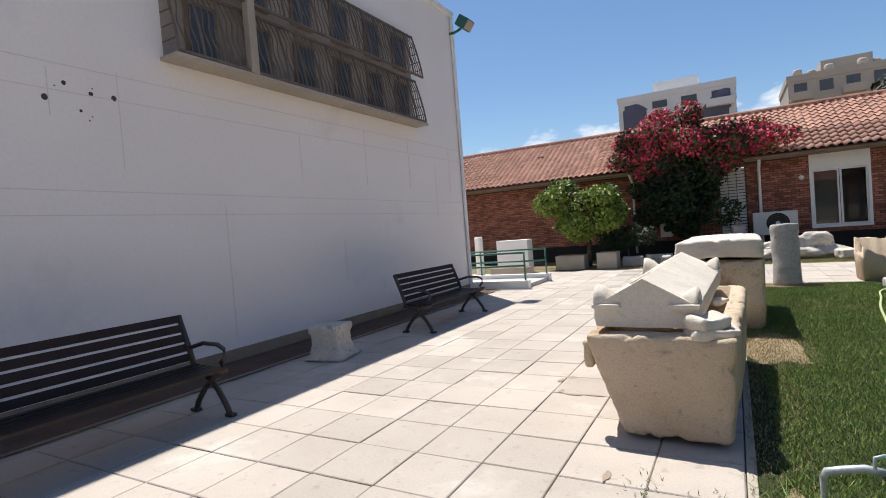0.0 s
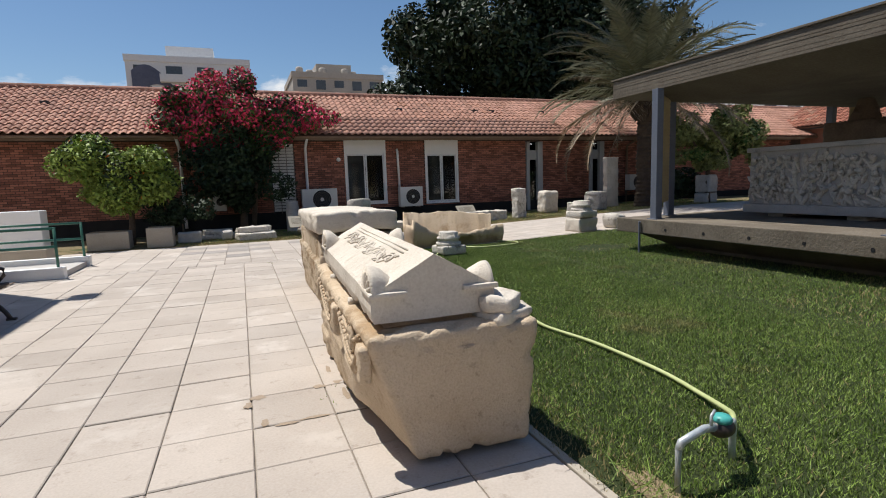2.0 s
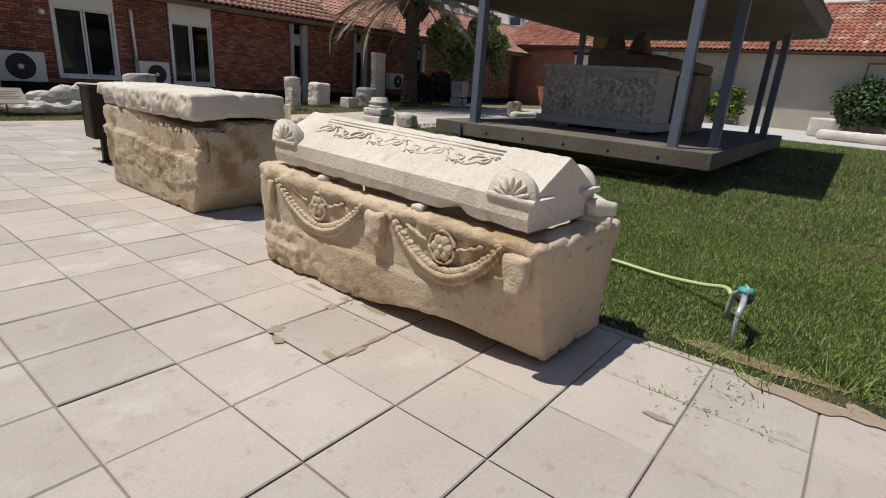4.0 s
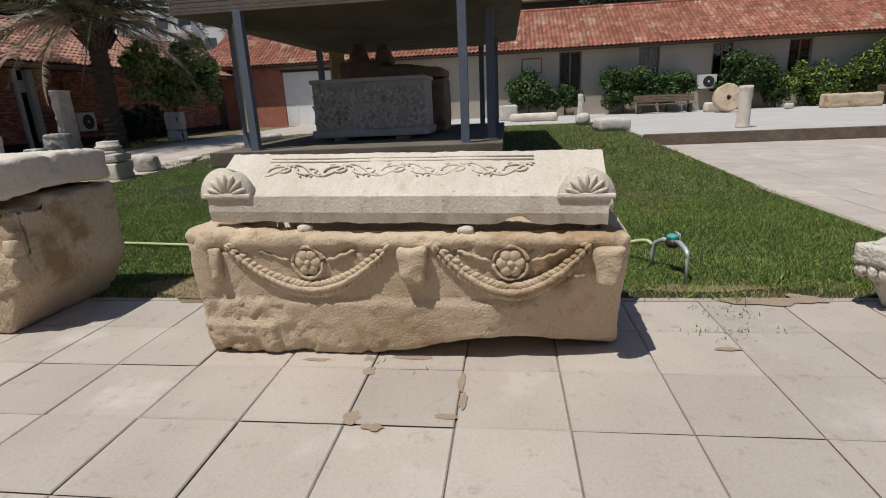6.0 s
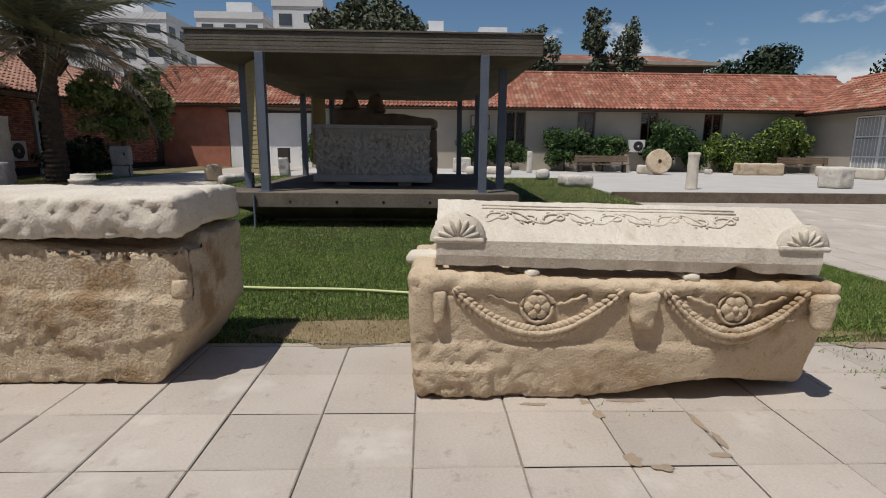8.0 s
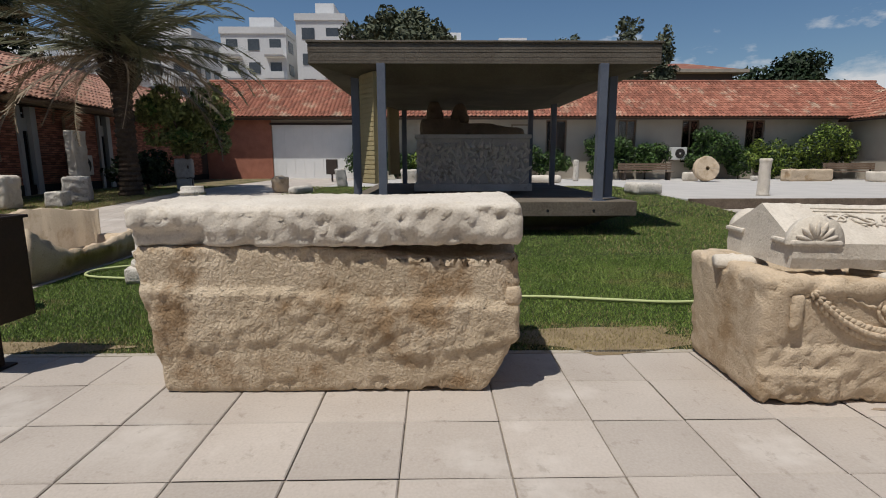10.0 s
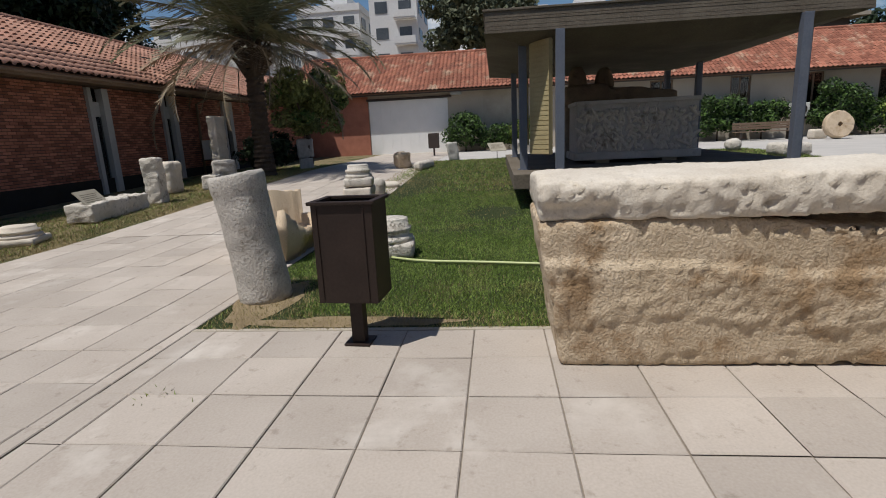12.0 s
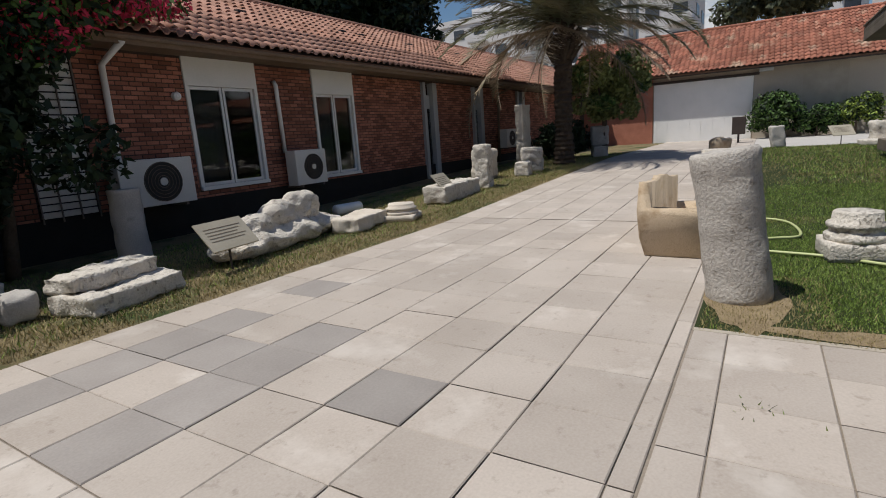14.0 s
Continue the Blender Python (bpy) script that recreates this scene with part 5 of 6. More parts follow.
def corner_capital():
    c = thing("column_capital", "white marble capital with a worn egg moulding at the lawn corner", "capital", (0.06, 1.745, 0), 28)
    bell = block(0.50, 0.84, 0.30, 0.025, 0.03)
    for v in bell.verts:
        flare(v.co)
    wear(bell, 0.02, 9, 50, 0.03, 3, 0.0)
    chip(bell, 50)
    part("bell", bell, M_MARBLE, c, smooth=True)
    top = block(0.54, 0.90, 0.13, 0.025, 0.02)
    wear(top, 0.012, 9, 52, 0.02, 3)
    for v in top.verts:
        v.co.z += 0.29
    part("abacus", top, M_MARBLE, c, smooth=True)
    for k in range(8):
        for face in ("west", "north"):
            u = -0.36 + 0.103 * k
            at = (0.235, u * 1.1, 0.25) if face == "west" else (u * 0.6, 0.405, 0.25)
            egg = bmesh.new()
            bmesh.ops.create_icosphere(egg, subdivisions=2, radius=0.042, matrix=Matrix.LocRotScale(at, None, (0.75, 0.9, 1.15)))
            part("egg", egg, M_MARBLE, c, smooth=True)
    for y in (-0.36, 0.36):
        vol = tube(bmesh.new(), [(-0.20, y + (0.02 + 0.006 * i) * math.cos(i * 0.6), 0.16 + (0.02 + 0.006 * i) * math.sin(i * 0.6)) for i in range(12)], 0.016, 6)
        part("volute", vol, M_MARBLE, c, smooth=True)


corner_capital()

# the broad stone base by the white wall
cap = block(0.56, 0.56, 0.44, 0.04, 0.03)
for v in cap.verts:
    k = v.co.z / 0.44
    s = 1.0 if k < 0.16 else (0.80 - 0.12 * min(1, (k - 0.16) / 0.3) if k < 0.8 else 0.76)
    v.co.x *= s
    v.co.y *= s
wear(cap, 0.008, 8, 61, 0.012, 3, 0.0)
solid("pedestal", cap, M_MARBLE, "white square stone pedestal in the shade of the wall", "pedestal", (-4.48, 5.30, 0), 12, smooth=True)

# north strip
for nm, lb, dims, at, turn, m, sd, rd in (
    ("moulded_slab", "broken white cornice block with a rolled moulding", (1.05, 0.62, 0.20), (-0.95, 17.45, 0), 12, M_MARBLE, 71, 0.05),
    ("moulded_slab", "upper step of the broken cornice block", (0.95, 0.42, 0.16), (-1.0, 17.62, 0.20), 12, M_MARBLE, 72, 0.03),
    ("stone_ball", "round grey stone beside the cornice block", (0.30, 0.30, 0.28), (-1.72, 17.75, 0), 0, M_GREYSTONE, 73, 0.14),
    ("broken_slab", "broken pale slab with a jagged edge", (1.15, 0.5, 0.24), (3.15, 17.75, 0), 14, M_LIME, 74, 0.06),
    ("small_trough", "small broken white marble trough", (1.9, 0.55, 0.36), (6.45, 17.85, 0), 6, M_MARBLE, 76, 0.05),
    ("upright_fragment", "upright jagged marble fragment", (0.40, 0.36, 1.05), (8.0, 17.85, 0), 10, M_MARBLE, 77, 0.05),
    ("round_drum", "short pale column drum on the grass", (0.62, 0.60, 0.85), (9.75, 18.7, 0.03), 0, M_LIME, 78, 0.2),
    ("small_block", "small white block on the grass", (0.55, 0.4, 0.40), (10.4, 17.8, 0.06), 10, M_MARBLE, 79, 0.05),
    ("capital_fragment", "carved leafy capital fragment", (0.75, 0.65, 0.72), (11.4, 17.95, 0.08), 25, M_MARBLE_PIT, 80, 0.16),
    ("tall_slab", "tall standing pale marble slab", (0.55, 0.28, 2.0), (12.75, 18.75, 0.12), -5, M_LIME, 81, 0.03),
    ("carved_block", "dark carved block on a low stand near the palm", (0.75, 0.6, 0.7), (16.2, 17.2, 0.72), 20, M_GREYSTONE, 82, 0.12),
    ("stone_stand", "low dark stand under the carved block", (1.0, 0.5, 0.4), (16.2, 17.2, 0.30), 20, M_GREYSTONE, 83, 0.03),
    ("flat_slab", "thin white slabs stacked near the climber", (0.9, 0.5, 0.16), (-1.7, 17.55, 0), 5, M_MARBLE, 84, 0.03),
    ("flat_slab", "upper thin white slab near the climber", (0.8, 0.42, 0.12), (-1.72, 17.57, 0.16), 9, M_MARBLE, 85, 0.03),
    ("dark_block", "dark low stone beside the bush", (0.6, 0.4, 0.3), (-2.7, 17.6, 0), 0, M_GREYSTONE, 86, 0.06),
):
    if nm == "flat_slab" and at[0] < -1.6:
        at = (at[0] - 0.3, at[1] + 0.9, at[2])
    stone(nm, lb, *dims, at, turn, m, sd, rnd_=rd * 0.55, step=0.032, lump=0.03, amp=0.02)


def fallen_statue():
    """Reclining draped torsos, kept as one plain worn stone."""
    bm = bmesh.new()
    lumps = ((-0.95, 0.0, 0.16, 0.40, 0.28, 0.17), (-0.5, 0.0, 0.18, 0.5, 0.32, 0.19), (0.05, 0.0, 0.2, 0.55, 0.34, 0.21), (0.6, 0.02, 0.2, 0.5, 0.32, 0.2), (-0.6, 0.05, 0.42, 0.26, 0.2, 0.22), (-0.15, 0.05, 0.5, 0.30, 0.22, 0.28), (0.22, 0.05, 0.58, 0.27, 0.22, 0.3), (0.42, 0.05, 0.5, 0.22, 0.2, 0.34))
    for x, y, z, sx, sy, sz in lumps:
        bmesh.ops.create_icosphere(bm, subdivisions=4, radius=1, matrix=Matrix.LocRotScale((x, y, z), Euler((0.1 * x, 0.15, 0.2 * x)), (sx, sy, sz)))
    bm.normal_update()
    wear(bm, 0.04, 7, 91, 0.05, 3, 0.0)
    chip(bm, 91, 0.12)
    solid("fallen_statue", bm, M_MARBLE, "worn pale stone of reclining draped torsos", "statue", (1.85, 18.0, 0), 12, smooth=True).scale = (1.22, 1.0, 0.86)
    merge = bpy.data.objects["fallen_statue"].modifiers.new("merge", "REMESH")
    merge.mode, merge.voxel_size, merge.use_smooth_shade = "VOXEL", 0.028, False


fallen_statue()
drum("small_column", "short grey column stump in the wing's shade", [(0.22, 0), (0.21, 0.06), (0.20, 0.9), (0.21, 1.0), (0.0001, 1.0)], (0.30, 19.5, 0), M_GREYSTONE, 92)
drum("fallen_drum", "small white column piece lying on its side", [(0.11, 0), (0.11, 0.62), (0.0001, 0.62)], (4.1, 19.2, 0.12), M_WHITE, 93, 0.003, turn=80, tilt=90, lump=0.004)
moulded_base("marble_pedestal", "small worn marble column base on the grass strip", 0.62, 0.30, (3.98, 17.5, 0), M_LIME, 20, 94)
drum("stone_pillar", "round pale column standing on the terrace", [(0.18, 0), (0.17, 0.1), (0.165, 1.0), (0.175, 1.04), (0.17, 1.12), (0.0001, 1.12)], (12.5, -2.15, TERRACE_Z), M_LIME, 96, 0.006)


def sign(at, turn, wide=0.72):
    s = thing("info_sign", "small tan information panel on a thin steel stake", "sign", at, turn, group="information signs")
    part("stake", tube(bmesh.new(), [(0, 0, 0), (0, 0.0, 0.42)], 0.014, 6), M_DARKMETAL, s)
    pl = box(bmesh.new(), -wide / 2, wide / 2, -0.21, 0.21, -0.01, 0.01, bevel=0.003)
    bmesh.ops.transform(pl, matrix=pose(0, 0, 0.44, 48, 0, 0), verts=pl.verts)
    plate = part("panel", pl, M_PLAQUE, s)
    for k in range(5):
        ln = box(bmesh.new(), -wide * 0.40, wide * (0.38 - 0.07 * (k % 3)), 0.10 - k * 0.045, 0.112 - k * 0.045, 0.0105, 0.0125)
        bmesh.ops.transform(ln, matrix=pose(0, 0, 0.44, 48, 0, 0), verts=ln.verts)
        part("text_line", ln, M_INK, plate)
    return s


sg = sign((0.35, 17.45, 0), 8)
copy_thing(sg, pose(5.9, 17.75, 0.05, 0, 0, 10))
copy_thing(sg, pose(17.6, 9.9, 0.32, 0, 0, -60))


# ---- hose and tap ----
hose = bmesh.new()
hpts = [(0.965, 3.22, 0.17), (1.02, 3.27, 0.19), (1.20, 3.46, 0.11), (1.38, 3.80, 0.04), (1.47, 4.25, 0.03), (1.47, 5.0, 0.03), (1.38, 5.65, 0.03), (1.47, 6.2, 0.03), (1.60, 6.85, 0.03), (1.64, 7.6, 0.03), (1.72, 8.2, 0.03), (1.86, 9.2, 0.03), (2.04, 10.1, 0.03), (2.17, 10.8, 0.03), (2.48, 11.4, 0.03), (2.60, 11.9, 0.03), (2.75, 12.14, 0.03), (3.03, 12.16, 0.03), (3.28, 11.85, 0.03), (3.5, 11.58, 0.03), (4.3, 11.65, 0.03), (4.6, 11.9, 0.03), (4.5, 12.25, 0.03), (4.3, 12.42, 0.03)]
fine = []
for i in range(len(hpts) - 1):
    p0, p1, p2, p3 = (Vector(hpts[max(0, min(len(hpts) - 1, i + k))]) for k in (-1, 0, 1, 2))
    for k in range(6):
        t = k / 6
        fine.append(0.5 * ((2 * p1) + (p2 - p0) * t + (2 * p0 - 5 * p1 + 4 * p2 - p3) * t * t + (3 * p1 - p0 - 3 * p2 + p3) * t ** 3))
solid("garden_hose", tube(hose, fine, 0.016, 8), M_HOSE, "pale green garden hose lying across the lawn", "hose", smooth=True)
tap = thing("garden_tap", "galvanised standpipe with a turquoise valve in the grass", "tap", (0.48, 3.10, 0))
tap.scale = (0.72, 0.72, 0.78)
part("riser", tube(bmesh.new(), [(0, 0, -0.02), (0, 0, 0.27), (0.03, 0, 0.30)], 0.022, 10), M_PIPE, tap, smooth=True)
part("elbow", tube(bmesh.new(), [(0.0, 0, 0.26), (0.02, 0.0, 0.305), (0.10, 0.0, 0.325), (0.22, 0.01, 0.345), (0.32, 0.02, 0.33)], 0.025, 10), M_PIPE, tap, smooth=True)
vb = bmesh.new()
bmesh.ops.create_icosphere(vb, subdivisions=3, radius=0.075, matrix=Matrix.LocRotScale((0.40, 0.03, 0.31), None, (1.25, 1.0, 0.8)))
part("valve_body", vb, M_DARKMETAL, tap, smooth=True)
part("valve_cap", lathe(bmesh.new(), [(0.060, 0.35), (0.066, 0.368), (0.052, 0.388), (0.02, 0.395)], 16, (0.40, 0.03)), M_VALVE, tap, "turquoise plastic cap", smooth=True)
part("outlet", tube(bmesh.new(), [(0.46, 0.03, 0.31), (0.56, 0.08, 0.30), (0.64, 0.14, 0.25), (0.66, 0.16, 0.12), (0.66, 0.16, -0.02)], 0.024, 8), M_PIPE, tap, smooth=True)
part("handle", tube(bmesh.new(), [(0.27, 0.0, 0.36), (0.27, 0.0, 0.42), (0.33, 0.03, 0.43)], 0.011, 6), M_PIPE, tap, smooth=True)


# ---- ramp, rails and planters beyond the white building ----
solid("ramp_kerb", B(-6.6, -4.25, 12.14, 12.32, -0.02, 0.20, bevel=0.015), M_WHITE, "low white ramp kerb", "kerb")
solid("ramp_kerb", B(-6.6, -4.25, 13.78, 13.98, -0.02, 0.20, bevel=0.015), M_WHITE, "low white ramp kerb", "kerb")
solid("ramp", B(-6.6, -4.3, 12.325, 13.775, -0.02, 0.10), M_TERR, "concrete access ramp between kerbs", "ramp")
for y in (12.23, 13.88):
    r = thing("ramp_railing", "dark green tubular ramp handrail", "railing", (0, y, 0.18), group="ramp railings")
    for x in (-4.35, -6.3):
        part("post", tube(bmesh.new(), [(x, 0, 0), (x, 0, 0.72)], 0.024, 8), M_GREENPAINT, r, smooth=True)
    for z in (0.38, 0.70):
        part("rail", tube(bmesh.new(), [(-4.33, 0, z), (-6.9, 0, z)], 0.024, 8), M_GREENPAINT, r, smooth=True)
solid("white_bollard", lathe(bmesh.new(), [(0.13, 0), (0.13, 1.25), (0.12, 1.3), (0.0001, 1.3)], 16), M_WHITE, "white round concrete bollard", "bollard", (-7.0, 15.3, 0), smooth=True)
solid("white_cabinet", B(-0.55, 0.55, -0.25, 0.25, 0, 1.1, bevel=0.015), M_WHITE, "white metal service cabinet", "cabinet", (-6.3, 16.6, 0))
for x, y, sx, h in ((-4.55, 17.2, 0.95, 0.46), (-3.35, 17.1, 0.62, 0.52), (-5.9, 15.2, 1.2, 0.3)):
    pb = B(-sx / 2, sx / 2, -0.28, 0.28, 0, h, bevel=0.02)
    pl = thing("planter", "rough concrete planter box", "planter", (x, y, 0), group="planters by the brick wing")
    part("box", pb, M_KERB, pl)
    part("soil", B(-sx / 2 + 0.05, sx / 2 - 0.05, -0.23, 0.23, h - 0.002, h + 0.01), M_SOIL, pl)


# ---- plants ----
def leaf_mesh(name, blobs, count, size, material, seed, flat=0.5):
    """Many small bent leaves round the given blobs (centre, radii)."""
    g = np.random.default_rng(seed)
    c = np.array([b[0] for b in blobs], float)
    r = np.array([b[1] for b in blobs], float)
    wgt = (r.prod(1)) ** (2 / 3)
    pick = g.choice(len(blobs), count, p=wgt / wgt.sum())
    d = g.normal(size=(count, 3))
    d /= np.linalg.norm(d, axis=1)[:, None]
    p = c[pick] + d * r[pick] * g.uniform(0.55, 1.08, (count, 1))
    up = d * flat + g.normal(size=(count, 3)) * 0.6 + np.array([0, 0, 0.35])
    up /= np.linalg.norm(up, axis=1)[:, None]
    a = np.cross(up, g.normal(size=(count, 3)))
    a /= np.linalg.norm(a, axis=1)[:, None]
    b = np.cross(up, a)
    s = size * g.uniform(0.6, 1.35, (count, 1))
    v = np.stack([p - a * s, p + b * s * 0.45 + up * s * 0.1, p + a * s, p - b * s * 0.45 + up * s * 0.1], 1).reshape(-1, 3)
    return np_mesh(name, v, 4, material)


def np_mesh(name, v, k, material):
    """A mesh of separate k-cornered faces."""
    n = len(v) // k
    me = bpy.data.meshes.new(name)
    me.vertices.add(len(v))
    me.vertices.foreach_set("co", np.asarray(v, np.float32).ravel())
    me.loops.add(len(v))
    me.loops.foreach_set("vertex_index", np.arange(len(v), dtype=np.int32))
    me.polygons.add(n)
    me.polygons.foreach_set("loop_start", np.arange(n, dtype=np.int32) * k)
    me.update(calc_edges=True)
    me.materials.append(material)
    return me


def blobs_in(centre, radii, n, rb, seed):
    g = random.Random(seed)
    out = []
    while len(out) < n:
        q = Vector((g.uniform(-1, 1), g.uniform(-1, 1), g.uniform(-1, 1)))
        if q.length < 1:
            q *= (0.55 + 0.45 * q.length)
            out.append(((centre[0] + q.x * radii[0], centre[1] + q.y * radii[1], centre[2] + q.z * radii[2]), tuple(rb * g.uniform(0.65, 1.3) * s for s in (1, 1, 0.85))))
    return out


def plant(name, label, category, at, trunk, crowns, group=""):
    """A thing with a tapered, branching trunk and crowns of leaves (world coordinates given from its base)."""
    p = thing(name, label, category, at, group=group)
    if trunk:
        bm = bmesh.new()
        for a, b, r0, r1 in trunk:
            cyl(bm, a, b, r0, r1, 10)
        part("trunk", bm, M_WOODBARK, p, smooth=True)
    for nm, blobs, n, size, m, seed in crowns:
        ob = new(nm, leaf_mesh(nm, blobs, n, size, m, seed))
        ob.parent = p
    return p


# clipped round bush with orange flowers
bl = blobs_in((0, 0, 2.05), (1.3, 1.0, 0.75), 34, 0.5, 1)
# the dark leaves put the shade inside the crown into colour
plant("round_bush", "round clipped green bush with orange flowers", "bush", (-4.2, 18.1, 0), [((0, 0, 0), (0.05, 0, 0.9), 0.09, 0.07), ((0.05, 0, 0.85), (-0.4, 0.1, 1.7), 0.05, 0.02), ((0.05, 0, 0.85), (0.5, -0.1, 1.7), 0.05, 0.02)],
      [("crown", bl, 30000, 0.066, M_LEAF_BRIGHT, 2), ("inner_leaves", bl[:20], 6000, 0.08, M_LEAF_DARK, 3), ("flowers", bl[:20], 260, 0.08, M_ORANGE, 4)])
low = blobs_in((1.1, -0.2, 0.75), (0.7, 0.4, 0.45), 8, 0.35, 5)
plant("low_shrub", "low dark shrub under the round bush", "bush", (-4.0, 18.3, 0), [((1.1, -0.2, 0), (1.1, -0.2, 0.6), 0.03, 0.02)], [("crown", low, 2200, 0.06, M_LEAF_DARK, 6)])
# climber with magenta bracts
up_ = blobs_in((0, 0, 3.85), (2.3, 0.65, 1.0), 44, 0.55, 7)
spray = [((x, 0.1, z), (0.45, 0.3, 0.3)) for x, z in ((2.2, 4.0), (2.6, 3.9), (3.0, 3.8), (-2.2, 3.6), (-1.9, 4.2), (-0.6, 5.0), (0.3, 5.1))]
body = blobs_in((0.0, -0.2, 1.9), (1.5, 0.6, 1.5), 26, 0.5, 8)
# darker leaf copy paints the shade below and within the bracts
plant("bougainvillea", "large bougainvillea with magenta bracts climbing over the eave", "climber", (-1.25, 19.95, 0), [((0, 0, 0), (0.1, 0.1, 1.6), 0.13, 0.09), ((0.3, 0.1, 0), (0.6, 0.1, 2.6), 0.09, 0.05), ((0.1, 0.1, 1.5), (-0.9, 0.1, 3.4), 0.07, 0.03), ((0.1, 0.1, 1.5), (0.9, 0, 3.6), 0.07, 0.03)],
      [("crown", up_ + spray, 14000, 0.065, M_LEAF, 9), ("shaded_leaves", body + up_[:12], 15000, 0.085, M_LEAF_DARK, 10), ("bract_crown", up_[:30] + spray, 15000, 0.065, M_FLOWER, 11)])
# dark fig tree behind the wing
fc = blobs_in((0, 0, 9.0), (12.5, 3.5, 6.0), 130, 1.7, 12) + blobs_in((3.0, 0, 12.5), (5.5, 3.0, 3.5), 36, 1.6, 19) + blobs_in((6.8, 0, 10.5), (4.2, 3.0, 4.5), 40, 1.5, 20)
plant("ficus_tree", "huge dense dark green ficus tree behind the brick wing", "tree", (18.8, 33.5, 0), [((0, 0, 0), (0, 0, 5.0), 0.9, 0.6), ((0, 0, 4.5), (-4, 0, 8.5), 0.4, 0.15), ((0, 0, 4.5), (4, 0, 8.5), 0.4, 0.15)],
      [("crown", fc, 115000, 0.22, M_LEAF_DARK, 13)])
# shrub tree beside the palm
sc_ = blobs_in((0.5, 0, 2.55), (2.2, 1.4, 1.25), 40, 0.42, 14)
# plain green inside the olive crown stands for its inner shade
plant("small_tree", "bushy olive-green tree beside the palm", "tree", (16.0, 16.95, 0.30), [((0, 0, 0), (0, 0, 1.6), 0.12, 0.08), ((0, 0, 1.4), (0.8, 0, 2.4), 0.06, 0.03), ((0, 0, 1.4), (-0.8, 0, 2.4), 0.06, 0.03)],
      [("crown", sc_, 12000, 0.09, M_LEAF_OLIVE, 15), ("inner_leaves", sc_[:8], 1600, 0.10, M_LEAF, 16)])
dk = blobs_in((0, 0, 0.8), (1.0, 0.8, 0.6), 12, 0.5, 17)
plant("shade_shrub", "dark shrub in the shade under the palm", "bush", (15.5, 18.2, 0.30), [((0, 0, 0), (0, 0, 0.6), 0.05, 0.03)], [("crown", dk, 3500, 0.09, M_LEAF_DARK, 18)])
# hedge bushes along the east wing
for i, (y, z, ry, h, m) in enumerate(((11.6, 0, 0.9, 2.5, M_LEAF), (10.0, 0, 0.8, 1.6, M_LEAF), (8.6, 0, 0.8, 1.9, M_LEAF_BRIGHT), (3.2, 0, 1.1, 2.4, M_LEAF), (1.3, 0, 0.9, 1.7, M_LEAF), (-1.7, 0, 1.3, 2.5, M_LEAF), (-3.9, 0, 1.1, 2.2, M_LEAF), (-7.4, 0, 1.3, 2.9, M_LEAF), (-9.2, 0, 0.8, 2.0, M_LEAF), (-10.9, 0, 1.4, 2.3, M_LEAF_BRIGHT), (-13.7, 0, 1.6, 3.2, M_LEAF_BRIGHT))):
    hb = blobs_in((0, 0, h * 0.52), (0.6, ry * 1.05, h * 0.36), 22, h * 0.21, 30 + i)
    # dark copy of the leaves carries the shrub's inner shade as colour
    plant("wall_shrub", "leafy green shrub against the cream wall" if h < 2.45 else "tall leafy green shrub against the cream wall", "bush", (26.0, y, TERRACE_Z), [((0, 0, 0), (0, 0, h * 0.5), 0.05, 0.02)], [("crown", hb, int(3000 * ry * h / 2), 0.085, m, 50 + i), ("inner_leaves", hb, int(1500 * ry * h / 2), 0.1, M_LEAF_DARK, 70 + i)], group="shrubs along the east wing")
# trees beyond the east wing
for i, (x, y, zc, rx, rz, n, m, s, lb) in enumerate(((46, 11.0, 11.0, 6.2, 2.6, 16000, M_LEAF_GREY, 0.26, "broad grey-green pine behind the east wing"), (36, -2.2, 7.8, 1.6, 2.3, 3200, M_LEAF_GREY, 0.16, "thin grey-green eucalyptus behind the east wing"), (36, -6.3, 8.8, 1.0, 3.0, 2600, M_LEAF_GREY, 0.16, "tall thin eucalyptus behind the east wing"), (36, -8.6, 8.2, 0.9, 2.4, 2000, M_LEAF_GREY, 0.16, "tall thin eucalyptus behind the east wing"), (47, -26.5, 7.6, 7.0, 2.9, 15000, M_LEAF_DARK, 0.26, "dark green trees behind the south-east roofs"), (47, -46, 8.5, 9.5, 3.8, 18000, M_LEAF_DARK, 0.28, "dark green trees behind the south wing"))):
    tb = blobs_in((0, 0, zc), (rx * 0.8, rx * 0.9, rz), 30, rx * 0.26 if rx > 2 else 0.55, 90 + i)
    plant("distant_tree", lb, "tree", (x, y, 0), [((0, 0, 0), (0, 0, zc), 0.3, 0.12)], [("crown", tb, n, s, m, 110 + i)], group="trees beyond the roofs")
plant("distant_tree", "light green tree behind the west roof end", "tree", (-11, 30, 0), [((0, 0, 0), (0, 0, 4), 0.2, 0.1)], [("crown", blobs_in((0, 0, 5.2), (2.2, 1.5, 1.0), 14, 0.7, 130), 4000, 0.14, M_LEAF_BRIGHT, 131)], group="trees beyond the roofs")


